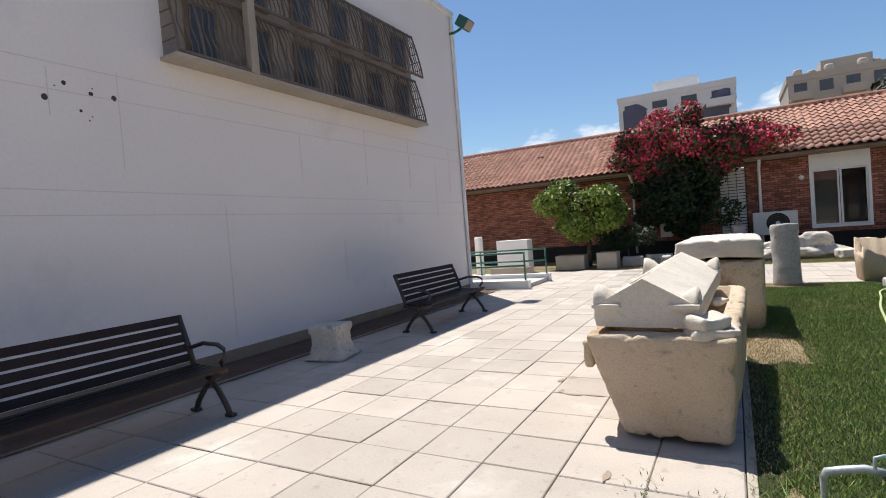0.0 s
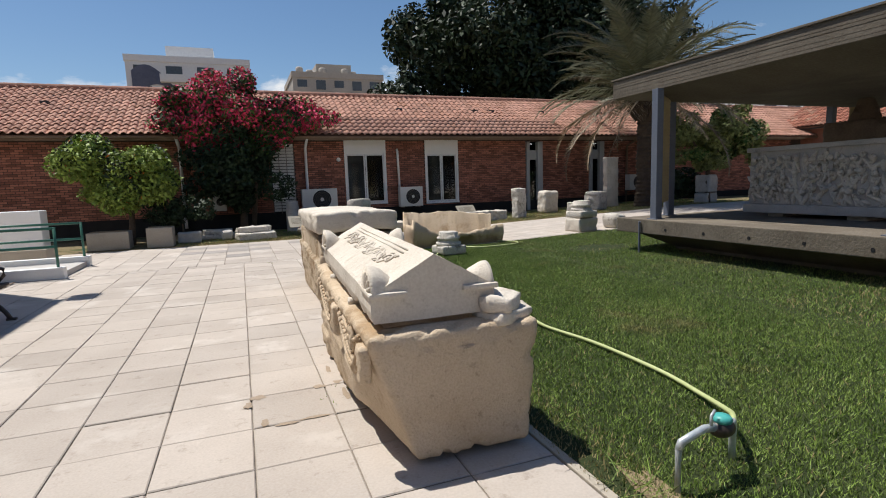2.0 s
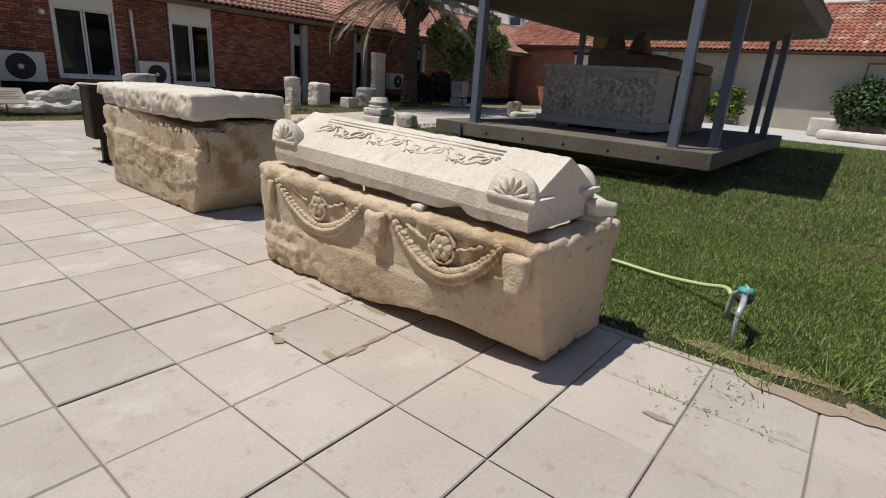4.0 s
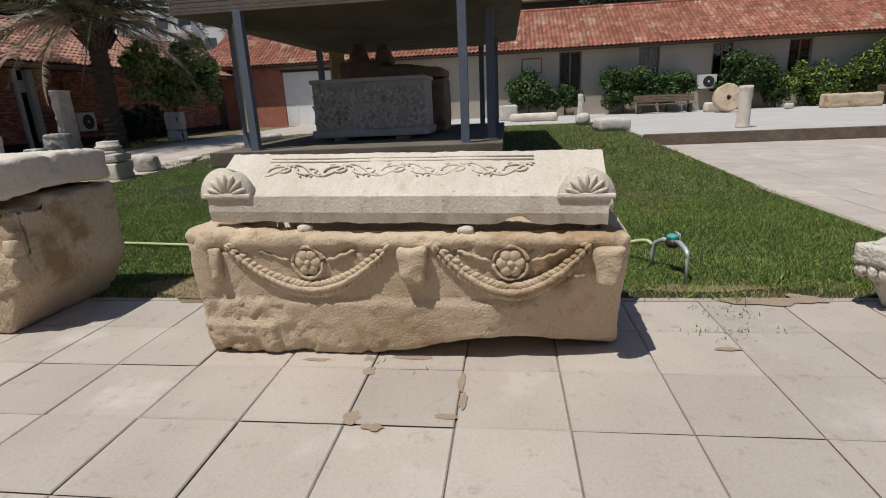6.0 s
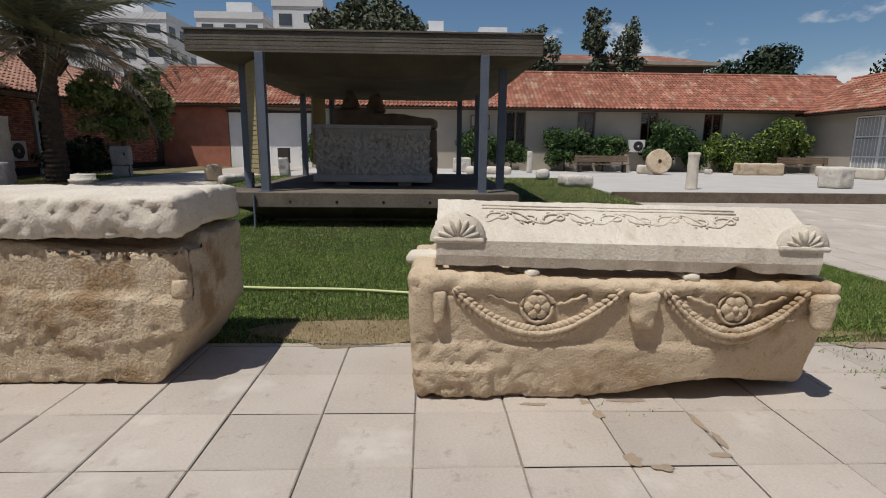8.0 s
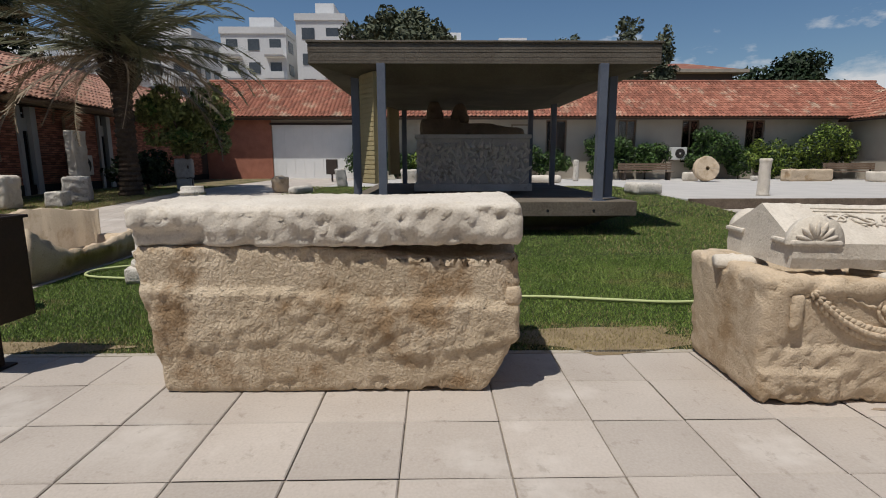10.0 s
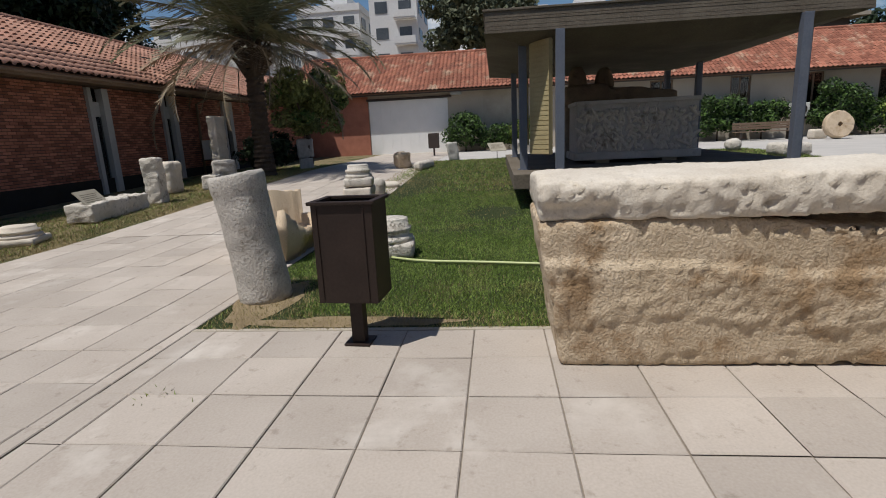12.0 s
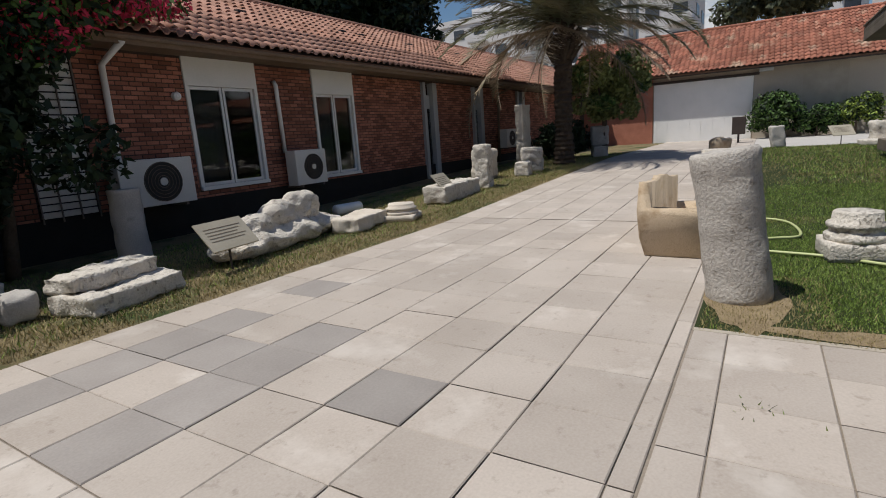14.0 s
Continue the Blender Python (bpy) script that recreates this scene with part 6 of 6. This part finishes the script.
def palm():
    p = thing("date_palm", "tall date palm with long arching grey-green fronds", "palm", (13.4, 17.6, 0.25))
    prof = []
    z = 0.0
    while z < 3.95:
        r = 0.34 - 0.08 * min(1, z / 1.0) + (0.08 if z > 3.3 else 0)
        prof += [(r, z), (r + 0.035, z + 0.07), (r, z + 0.14)]
        z += 0.15
    bm = lathe(bmesh.new(), prof, 18)
    bmesh.ops.recalc_face_normals(bm, faces=bm.faces)
    wear(bm, 0.05, 6, 140)
    part("trunk", bm, M_BARK, p)
    stub = bmesh.new()
    g = random.Random(9)
    for k in range(70):
        a, zz = g.uniform(0, 6.28), g.uniform(3.2, 4.5)
        cyl(stub, (0.3 * math.cos(a), 0.3 * math.sin(a), zz), (0.62 * math.cos(a), 0.62 * math.sin(a), zz + 0.4), 0.07, 0.03, 6)
    part("stub_collar", stub, M_BARK, p, "cut frond stubs")
    meshes = []
    for variant in range(5):
        v = []
        length, bend = 3.7 + 0.25 * variant, 0.85 + 0.18 * variant
        pts = []
        x, z, ang = 0.0, 0.0, 0.0
        n = 40
        for i in range(n + 1):
            pts.append(Vector((x, 0, z)))
            x += length / n * math.cos(ang)
            z += length / n * math.sin(ang)
            ang -= bend / n * (0.5 + 1.0 * i / n)
        for i in range(n):
            a, b = pts[i], pts[i + 1]
            w = 0.035 * (1 - i / n) + 0.006
            v += [a + Vector((0, -w, 0)), a + Vector((0, w, 0)), b + Vector((0, w, 0)), b + Vector((0, -w, 0))]
            if i < 3:
                continue
            t = i / n
            ll = 0.62 * math.sin(math.pi * min(1, 0.18 + t * 0.86)) + 0.06
            for side in (-1, 1):
                for sub in (0.0, 0.5):
                    q = a.lerp(b, sub)
                    d = Vector((0.62 + g.uniform(-0.1, 0.1), side * 0.85, -0.15 + g.uniform(-0.35, 0.2))).normalized()
                    e = q + d * ll * g.uniform(0.85, 1.1)
                    v += [q + Vector((-0.016, 0, 0)), q + Vector((0.02, 0, 0.004)), e + Vector((0.010, 0, -0.05)), e + Vector((-0.004, 0, -0.05))]
        meshes.append((np_mesh("frond", v, 4, M_FROND), np_mesh("dry_frond", v, 4, M_FROND_DRY)))
    for k in range(74):
        tier = k / 73
        dry = tier > 0.80
        ob = new("dry_frond" if dry else "frond", meshes[k % 5][1 if dry else 0])
        ob.parent = p
        elev = 80 - 92 * tier + g.uniform(-6, 6)
        ob.matrix_basis = pose(0, 0, 4.5 - 0.35 * tier, 0, 0, k * 137.5 + g.uniform(-8, 8)) @ pose(0.15, 0, 0, g.uniform(-25, 25), -elev, 0)


palm()


# ---- far buildings ----
M_MURAL = mat("dark_blue_mural_paint", (0.08, 0.09, 0.13), (0.12, 0.13, 0.18), 0.8, 0.3, 4, 0)
def apartment(at, sx, sy, storeys, material, label, turn=0, bays=4, h=3.1):
    a = thing("apartment_building", label, "building", at, turn, group="apartment blocks beyond the roofs")
    top = storeys * h
    part("wall", B(-sx / 2, sx / 2, -sy / 2, sy / 2, 0, top), material, a)
    part("roof", B(-sx / 2 - 0.15, sx / 2 + 0.15, -sy / 2 - 0.15, sy / 2 + 0.15, top, top + 0.9), material, a)
    part("stair_head", B(-sx / 5, sx / 5, -sy / 5, sy / 5, top + 0.9, top + 3.2), material, a)
    for face in ("front", "side"):
        width = sy if face == "front" else sx
        for s in range(1, storeys):
            for k in range(bays):
                c = -width / 2 + width * (k + 0.5) / bays
                z = s * h + 0.9
                ww = width / bays * 0.26
                if face == "front":
                    part("window", B(-sx / 2 - 0.06, -sx / 2 - 0.003, c - ww, c + ww, z, z + 1.5), M_APART_WIN, a)
                    if k % 2 == 0:
                        bal = part("balcony", B(-sx / 2 - 1.1, -sx / 2 - 0.07, c - ww * 1.7, c + ww * 1.7, z - 0.95, z - 0.75), material, a)
                        part("parapet", B(-sx / 2 - 1.15, -sx / 2 - 1.05, c - ww * 1.7, c + ww * 1.7, z - 0.75, z + 0.15), material, bal)
                else:
                    part("window", B(c - ww, c + ww, -sy / 2 - 0.06, -sy / 2 - 0.003, z, z + 1.5), M_APART_WIN, a)
    return a


apartment((80, 33.0, 0), 14, 9, 6, M_APART, "white six-storey apartment block with balconies", 0, 3)
apartment((78, 23.5, 0), 12, 6.6, 6, M_APART, "slim white apartment block with small windows", 0, 2, 3.35)
apartment((82, 51, 0), 16, 18, 6, M_APART, "wide white apartment block with balconies", 0, 5)
apartment((84, 72, 0), 16, 18, 5, M_APART, "wide white apartment block further off", 0, 5)
apartment((78, -3.5, 0), 12, 10, 5, M_APART, "pale apartment block above the pavilion roof", 0, 3)
apartment((96, 4.5, 0), 10, 7, 6, M_APART, "pale grey apartment block with a stair head", 0, 2, 3.4)
apartment((-7, 97, 0), 12, 17, 7, M_APART, "white apartment block behind the climber", 90, 4, 2.95)
apartment((15.5, 98, 0), 14, 15, 7, M_APART_TAN, "tan apartment block with roof tanks", 90, 5, 2.75)
mural = bmesh.new()
mv = []
for k in range(25):
    t = k / 24
    mv.append((mural.verts.new((-14.8 + 15.6 * t, 90.9, 15.2 + 2.2 * math.sin(t * 7.5))), mural.verts.new((-14.8 + 15.6 * t, 90.9, 17.6 + 2.6 * math.sin(t * 7.5 + 0.7)))))
for (a, b), (c, d) in zip(mv, mv[1:]):
    mural.faces.new((a, c, d, b))
solid("wall_mural", mural, M_MURAL, "dark blue painted wave on the white apartment block", "mural")
for k in range(6):
    solid("roof_tank", lathe(bmesh.new(), [(0.6, 0), (0.6, 1.2), (0.45, 1.4), (0.0001, 1.4)], 12), M_APART_TAN, "grey cylindrical rooftop water tank", "tank", (9.5 + k * 1.9, 94 + (k % 2) * 2, 20.1), group="rooftop tanks", smooth=True)
hall = thing("market_hall", "long hall with a low red roof and dark clerestory", "building", (50, -8, 0))
part("wall", B(-4, 4, -11.5, 11.5, 0, 9.1), M_DARKMETAL, hall)
part("roof_edge", B(-5, 5, -12.5, 12.3, 9.1, 9.4), M_KERB, hall)
hr = bmesh.new()
hv = [hr.verts.new(c) for c in ((-4.8, -12, 9.4), (4.8, -12, 9.4), (4.8, 12, 9.4), (-4.8, 12, 9.4), (0, -9, 10.7), (0, 9, 10.7))]
for f in ((0, 1, 4), (1, 2, 5, 4), (2, 3, 5), (3, 0, 4, 5), (3, 2, 1, 0)):
    hr.faces.new([hv[k] for k in f])
part("roof", hr, M_ROOF_OLD, hall)

# ---- east wing fittings ----
for i, (y0, y1, z0, z1) in enumerate(E_OPEN[1:]):
    w = thing("window_east", "brown-framed dark window in the cream wall", "window", (WALL_E, (y0 + y1) / 2, 0), kind="structure", group="windows of the east wing")
    h = (y1 - y0) / 2
    for a, b in ((-h, -h + 0.08), (h - 0.08, h), (-0.04, 0.04)):
        part("window_frame", B(0.08, 0.16, a, b, z0, z1), M_FASCIA, w)
    part("head", B(0.08, 0.16, -h + 0.081, -0.041, z1 - 0.08, z1), M_FASCIA, w)
    part("head", B(0.08, 0.16, 0.041, h - 0.081, z1 - 0.08, z1), M_FASCIA, w)
    for a, b in ((-h + 0.081, -0.041), (0.041, h - 0.081)):
        part("pane", B(0.11, 0.116, a, b, z0, z1 - 0.081), M_GLASS, w)
board = thing("notice_board", "small framed notice board on the cream wall", "board", (WALL_E - 0.03, 3.0, 2.55))
part("frame", B(-0.03, 0.025, -0.55, 0.55, 0, 0.8), M_FASCIA, board)
part("sheet", B(-0.036, -0.031, -0.48, 0.48, 0.07, 0.73), M_CREAM, board)
air_conditioner(0, 0.9, 0.0, 0.7)
for ob in scene.collection.objects:
    if ob.name.startswith("air_conditioner") and not ob.parent and abs(ob.location.x - 0.45) < 0.01:
        ob.matrix_world = pose(WALL_E - 0.36, -6.0, 1.35, 0, 0, -90)
        tagged(ob, "white air-conditioner unit on the cream wall", group="air conditioners of the court")
sp = thing("gate_spotlight", "small grey floodlight above the gate", "floodlight", (WALL_E - 0.1, 12.1, 3.5))
part("housing", B(-0.35, 0.0, -0.3, 0.3, -0.06, 0.14, bevel=0.03), M_APART_GREY, sp)
part("bracket", B(0.001, 0.097, -0.05, 0.05, 0.0, 0.08), M_APART_GREY, sp)
gb_ = thing("gate_bin", "small dark bin on a post near the gate", "bin", (22.4, 12.96, 0.3))
part("post", B(-0.04, 0.04, -0.04, 0.04, 0, 0.4), M_DARKMETAL, gb_)
part("body", B(-0.2, 0.2, -0.25, 0.25, 0.38, 1.1, bevel=0.01), M_DARKMETAL, gb_)


def plain_bench(at, turn):
    b = thing("wooden_bench", "dark wooden bench against the east wing", "bench", at, turn, group="benches along the east wing")
    for y in (-1.2, 1.2):
        part("leg", B(-0.2, 0.2, y - 0.05, y + 0.05, 0, 0.42), M_DARKMETAL, b)
    for k in range(4):
        part("seat_slat", B(-0.22 + k * 0.115, -0.12 + k * 0.115, -1.45, 1.45, 0.421, 0.455), M_FASCIA, b)
    for k in range(3):
        part("back_slat", B(0.22, 0.25, -1.45, 1.45, 0.55 + k * 0.12, 0.65 + k * 0.12), M_FASCIA, b)
    for y in (-1.2, 1.2):
        part("back_post", B(0.251, 0.29, y - 0.04, y + 0.04, 0, 0.9), M_DARKMETAL, b)
    return b


wbn = plain_bench((24.6, -3.4, TERRACE_Z), 0)
copy_thing(wbn, pose(24.6, -14.6, TERRACE_Z))
mill = lathe(bmesh.new(), [(0.11, 0), (0.57, 0), (0.62, 0.06), (0.62, 0.28), (0.57, 0.34), (0.11, 0.34), (0.11, 0.0)], 36)
solid("millstone", wear(mill, 0.03, 4, 150), M_LIME_WARM, "large round stone with a hole leaning upright", "millstone", (22.6, -5.5, TERRACE_Z + 0.60), -90, smooth=False, tilt=78)
for nm, lb, dims, at, tn, m, sd, rd in (
    ("stone_block", "pale rough stone beside the millstone", (0.5, 0.7, 0.45), (23.6, -5.3, TERRACE_Z), 10, M_LIME, 151, 0.1),
    ("stone_block", "small white stone on the terrace", (0.3, 0.35, 0.25), (23.6, -8.7, TERRACE_Z), 10, M_MARBLE, 152, 0.05),
    ("stone_beam", "long pale stone beam on the terrace", (0.6, 2.4, 0.6), (23.0, -11.0, TERRACE_Z), 4, M_LIME_WARM, 153, 0.05),
    ("stone_table", "white carved stone block at the terrace edge", (0.7, 0.85, 0.7), (13.6, -7.6, TERRACE_Z), 20, M_MARBLE, 154, 0.1),
    ("white_post", "short white stone post near the shrubs", (0.22, 0.24, 1.05), (22.5, 0.95, 0.3), 0, M_MARBLE, 155, 0.03),
    ("lying_column", "lying pale column shaft at the lawn's end", (0.4, 2.1, 0.36), (20.5, 3.2, 0.28), -6, M_LIME, 156, 0.15),
    ("round_stone", "white round stone at the lawn's corner", (0.5, 0.5, 0.42), (15.9, 0.75 + 1.0, 0.16), 0, M_MARBLE, 157, 0.18),
    ("carved_bowl", "white carved bowl fragment at the lawn's corner", (0.85, 0.95, 0.38), (13.3, 1.25, 0.10), 10, M_MARBLE, 158, 0.12),
    ("white_block", "white block near the pavilion", (0.7, 0.8, 0.7), (22.5, 4.3, 0.3), 8, M_MARBLE, 159, 0.05),
):
    stone(nm, lb, *dims, at, tn, m, sd, rnd_=rd, step=0.07)

# ---- south wing glazed gates ----
for k in range(3):
    gx = 19.4 + k * 1.6
    g = thing("glazed_gate", "tall white steel gate with frosted panes", "gate", (gx, WALL_S - 0.1, TERRACE_Z), kind="structure", group="glazed gates of the south wing")
    part("stile", B(-0.79, -0.72, -0.03, 0.03, 0, 3.0), M_WHITE, g)
    part("stile", B(0.72, 0.79, -0.03, 0.03, 0, 3.0), M_WHITE, g)
    for z in (0.0, 0.95, 1.95, 2.93):
        part("rail", B(-0.719, 0.719, -0.03, 0.03, z, z + 0.07), M_WHITE, g)
    for z in (0.071, 1.021, 2.021):
        part("pane", B(-0.719, 0.719, -0.006, 0.006, z, z + 0.87), M_APART_GREY, g, "frosted grey pane")
    for j in range(6):
        part("grille_bar", B(-0.6 + j * 0.22, -0.585 + j * 0.22, 0.031, 0.045, 0.07, 2.93), M_WHITE, g)
for k in range(3):
    stone("stone_bench", "low pale stone block beside the glazed gate", 1.4, 0.5, 0.5, (17.5 + k * 2.1, WALL_S + 2.2, TERRACE_Z), 3 * k, M_LIME, 160 + k, step=0.1)

# ---- grass ----
def blades(name, regions, material, seed, parent, label, dry=False):
    """Single blades scattered over (x0, x1, y0, y1, per square metre, height)."""
    g = np.random.default_rng(seed)
    out = []
    for x0, x1, y0, y1, den, hgt in regions:
        n = int((x1 - x0) * (y1 - y0) * den)
        p = np.stack([g.uniform(x0, x1, n), g.uniform(y0, y1, n), np.zeros(n)], 1)
        bare = np.zeros(n, bool)
        for cx, cy, rx, ry in () if dry else BARE:
            bare |= ((p[:, 0] - cx) / rx) ** 2 + ((p[:, 1] - cy) / ry) ** 2 < g.uniform(0.4, 1.3, n)
        p = p[~bare]
        n = len(p)
        p[:, 2] = np.minimum(np.maximum(p[:, 0] - 4, 0) * 0.03, 0.32) - 0.006
        a = g.uniform(0, 2 * np.pi, n)
        w = g.uniform(0.35, 1.0, n) * hgt * 0.16
        side = np.stack([np.cos(a), np.sin(a), np.zeros(n)], 1) * w[:, None]
        tip = p + np.stack([g.normal(0, 0.45, n) * hgt, g.normal(0, 0.45, n) * hgt, g.uniform(0.5, 1.2, n) * hgt], 1)
        out.append(np.stack([p - side, p + side, tip], 1).reshape(-1, 3))
    ob = new(name, np_mesh(name, np.concatenate(out), 3, material))
    return tagged(ob, label, "grass", kind="stuff")


BARE = [(0.40, 6.65, 0.44, 0.80), (0.85, 12.0, 0.80, 0.42), (0.25, 2.6, 0.14, 0.35), (5.4, 10.0, 0.7, 0.5), (8.5, 7.0, 3.2, 2.9), (9.5, 12.0, 2.5, 0.6), (0.3, 11.2, 0.22, 1.2), (0.25, 4.0, 0.12, 3.0)]
lawn = bpy.data.objects["lawn_ground"]
blades("lawn_grass", [(LAWN_W - 0.01, 4.0, LAWN_S, 12.3, 9500, 0.027), (4.0, 8.0, LAWN_S, 12.3, 3000, 0.034), (8.0, 17.3, LAWN_S, 12.8, 420, 0.06)], M_GRASS, 200, lawn, "short green lawn grass")
blades("dry_grass", [(LAWN_W - 0.04, 0.55, LAWN_S, 12.3, 2600, 0.03), (0.55, 1.4, LAWN_S, 12.3, 260, 0.035), (1.4, 8.0, LAWN_S, 12.3, 150, 0.035), (4.0, 17.0, LAWN_S, 5.5, 260, 0.05), (8, 17, 9.5, 13.0, 260, 0.05), (-3.0, 16, PATH_N + 0.05, 19.5, 900, 0.045), (-3.0, 16, PATH_N + 0.02, 17.3, 900, 0.04), (LAWN_W + 0.01, 0.85, 5.9, 7.4, 3200, 0.03), (0.5, 1.7, 11.5, 12.3, 2600, 0.03)], M_DRYGRASS, 201, lawn, "dry yellow grass among the lawn", True)
blades("strip_grass", [(-3.0, 9.0, PATH_N + 0.25, 20.0, 420, 0.05), (9.0, 18.0, PATH_N + 0.1, 20.0, 260, 0.06)], M_GRASS, 202, lawn, "uneven grass along the brick wing")


def blot(name, cx, cy, rx, ry, z, material, parent, seed, label):
    """A flat patch with an uneven outline."""
    bm = bmesh.new()
    mid = bm.verts.new((cx, cy, z))
    ring = []
    for k in range(28):
        a = 2 * math.pi * k / 28
        s = 1 + 0.55 * noise.noise(Vector((math.cos(a) * 1.6 + seed, math.sin(a) * 1.6, seed)))
        ring.append(bm.verts.new((cx + rx * s * math.cos(a), cy + ry * s * math.sin(a), z)))
    for k in range(28):
        bm.faces.new((mid, ring[k], ring[(k + 1) % 28]))
    part(name, bm, material, parent, label)


for i, (cx, cy, rx, ry) in enumerate(((0.50, 6.65, 0.34, 0.62), (0.90, 12.02, 0.62, 0.25), (0.33, 11.2, 0.12, 0.85), (0.4, 3.0, 0.08, 0.4))):
    blot("bare_soil", cx, cy, rx, ry, 0.001 + 0.0004 * i, M_DRYTURF, lawn, i, "bare brown soil patch")
blot("mud", 0.14, 2.72, 0.07, 0.24, 0.008, M_WET, pavement, 21, "damp brown mud spilled on the slabs")
blot("mud", 0.17, 2.45, 0.08, 0.12, 0.009, M_WET, pavement, 22, "damp brown mud spilled on the slabs")
for i, (x, y, rx, ry) in enumerate(((-0.86, 5.12, 0.07, 0.05), (-0.72, 5.16, 0.05, 0.04), (-1.28, 5.10, 0.07, 0.06), (-1.34, 4.98, 0.04, 0.07), (-0.95, 4.62, 0.13, 0.025), (-1.12, 4.60, 0.10, 0.03), (-1.25, 4.66, 0.03, 0.09), (-0.74, 5.45, 0.03, 0.12), (-0.70, 4.9, 0.03, 0.15), (-0.55, 3.2, 0.03, 0.1))):
    blot("damp_spot", x, y, rx * 0.65, ry * 0.65, 0.0045, M_WET, pavement, 40 + i, "damp stain on the slabs")

# weeds in the joints
wd = np.random.default_rng(7)
tri = []
for cx, cy, n, hh in ((-0.32, 3.15, 34, 0.035), (-0.02, 3.0, 34, 0.04), (-0.3, 2.9, 16, 0.03), (-0.8, 4.9, 10, 0.02), (-0.85, 11.9, 18, 0.03), (0.2, 2.9, 50, 0.10), (0.5, 2.55, 60, 0.14), (0.35, 3.2, 60, 0.12), (-0.62, 5.0, 20, 0.03)):
    for k in range(n):
        x, y, a = cx + wd.normal(0, 0.07), cy + wd.normal(0, 0.10), wd.uniform(0, 6.28)
        w = 0.004
        tri += [(x - w * math.cos(a), y - w * math.sin(a), 0), (x + w * math.cos(a), y + w * math.sin(a), 0), (x + wd.normal(0, hh * 0.6), y + wd.normal(0, hh * 0.6), hh * wd.uniform(0.4, 1.0))]
tagged(new("weeds", np_mesh("weeds", np.array(tri), 3, M_GRASS)), "small green weeds in the paving joints", "weed", kind="stuff")

# ---- bricks: single near ones, the rest joined ----
BRICK_W, BRICK_H, JOINT = 0.215, 0.062, 0.012
rb = random.Random(21)
verts, faces, near = [], [], []


def brick_verts(x0, x1, z0, z1, out):
    y, c = WALL_N - out, 0.004
    return [(x0 + c, y, z0 + c), (x1 - c, y, z0 + c), (x1 - c, y, z1 - c), (x0 + c, y, z1 - c), (x0, WALL_N + 0.004, z0), (x1, WALL_N + 0.004, z0), (x1, WALL_N + 0.004, z1), (x0, WALL_N + 0.004, z1)]


BRICK_FACES = [(0, 1, 2, 3)] + [(k, k + 4, (k + 1) % 4 + 4, (k + 1) % 4) for k in range(4)]
BLOCKED = OPENINGS
z, row = 0.50, 0
while z + BRICK_H < 3.12:
    x = -14.0 + (0.11 if row % 2 else 0.0)
    while x < WALL_E - 1.0:
        x1 = x + BRICK_W
        spans = [(x, x1)]
        for o in BLOCKED:
            if z + BRICK_H > o[2] - 0.08 and z < o[3]:
                spans = [s for a, b in spans for s in ((a, min(b, o[0] - 0.01)), (max(a, o[1] + 0.01), b)) if s[1] - s[0] > 0.03]
        for a, b in spans:
            vs = brick_verts(a, b, z, z + BRICK_H, 0.008 + rb.uniform(0, 0.005))
            if 4.12 < a < 5.75 and 1.0 < z and len(near) < 240:
                near.append(vs)
            else:
                base = len(verts)
                verts += vs
                faces += [tuple(base + k for k in f) for f in BRICK_FACES]
        x = x1 + JOINT
    z += BRICK_H + JOINT
    row += 1
rest = new("bricks", from_np("bricks", verts, faces, M_BRICK))
rest.parent = wall_north
tagged(rest, "courses of dark red bricks", kind="stuff")
for vs in near:
    ob = new("brick", from_np("brick", vs, BRICK_FACES, M_BRICK))
    ob.parent = wall_north

# ---- near paving slabs, each a piece of its own ----
for x0, x1, y0, y1, z, grey in near_slabs:
    cx, cy = (x0 + x1) / 2, (y0 + y1) / 2
    me = from_np("paving_slab", slab_verts(x0 - cx, x1 - cx, y0 - cy, y1 - cy, 0), SLAB_FACES, M_TILE_GREY if grey else M_TILE)
    ob = new("paving_slab", me)
    ob.parent = path_bed if y0 > 12.33 else pavement
    ob.matrix_basis = pose(cx, cy, z, rb.uniform(-0.25, 0.25), rb.uniform(-0.25, 0.25), rb.uniform(-0.25, 0.25))
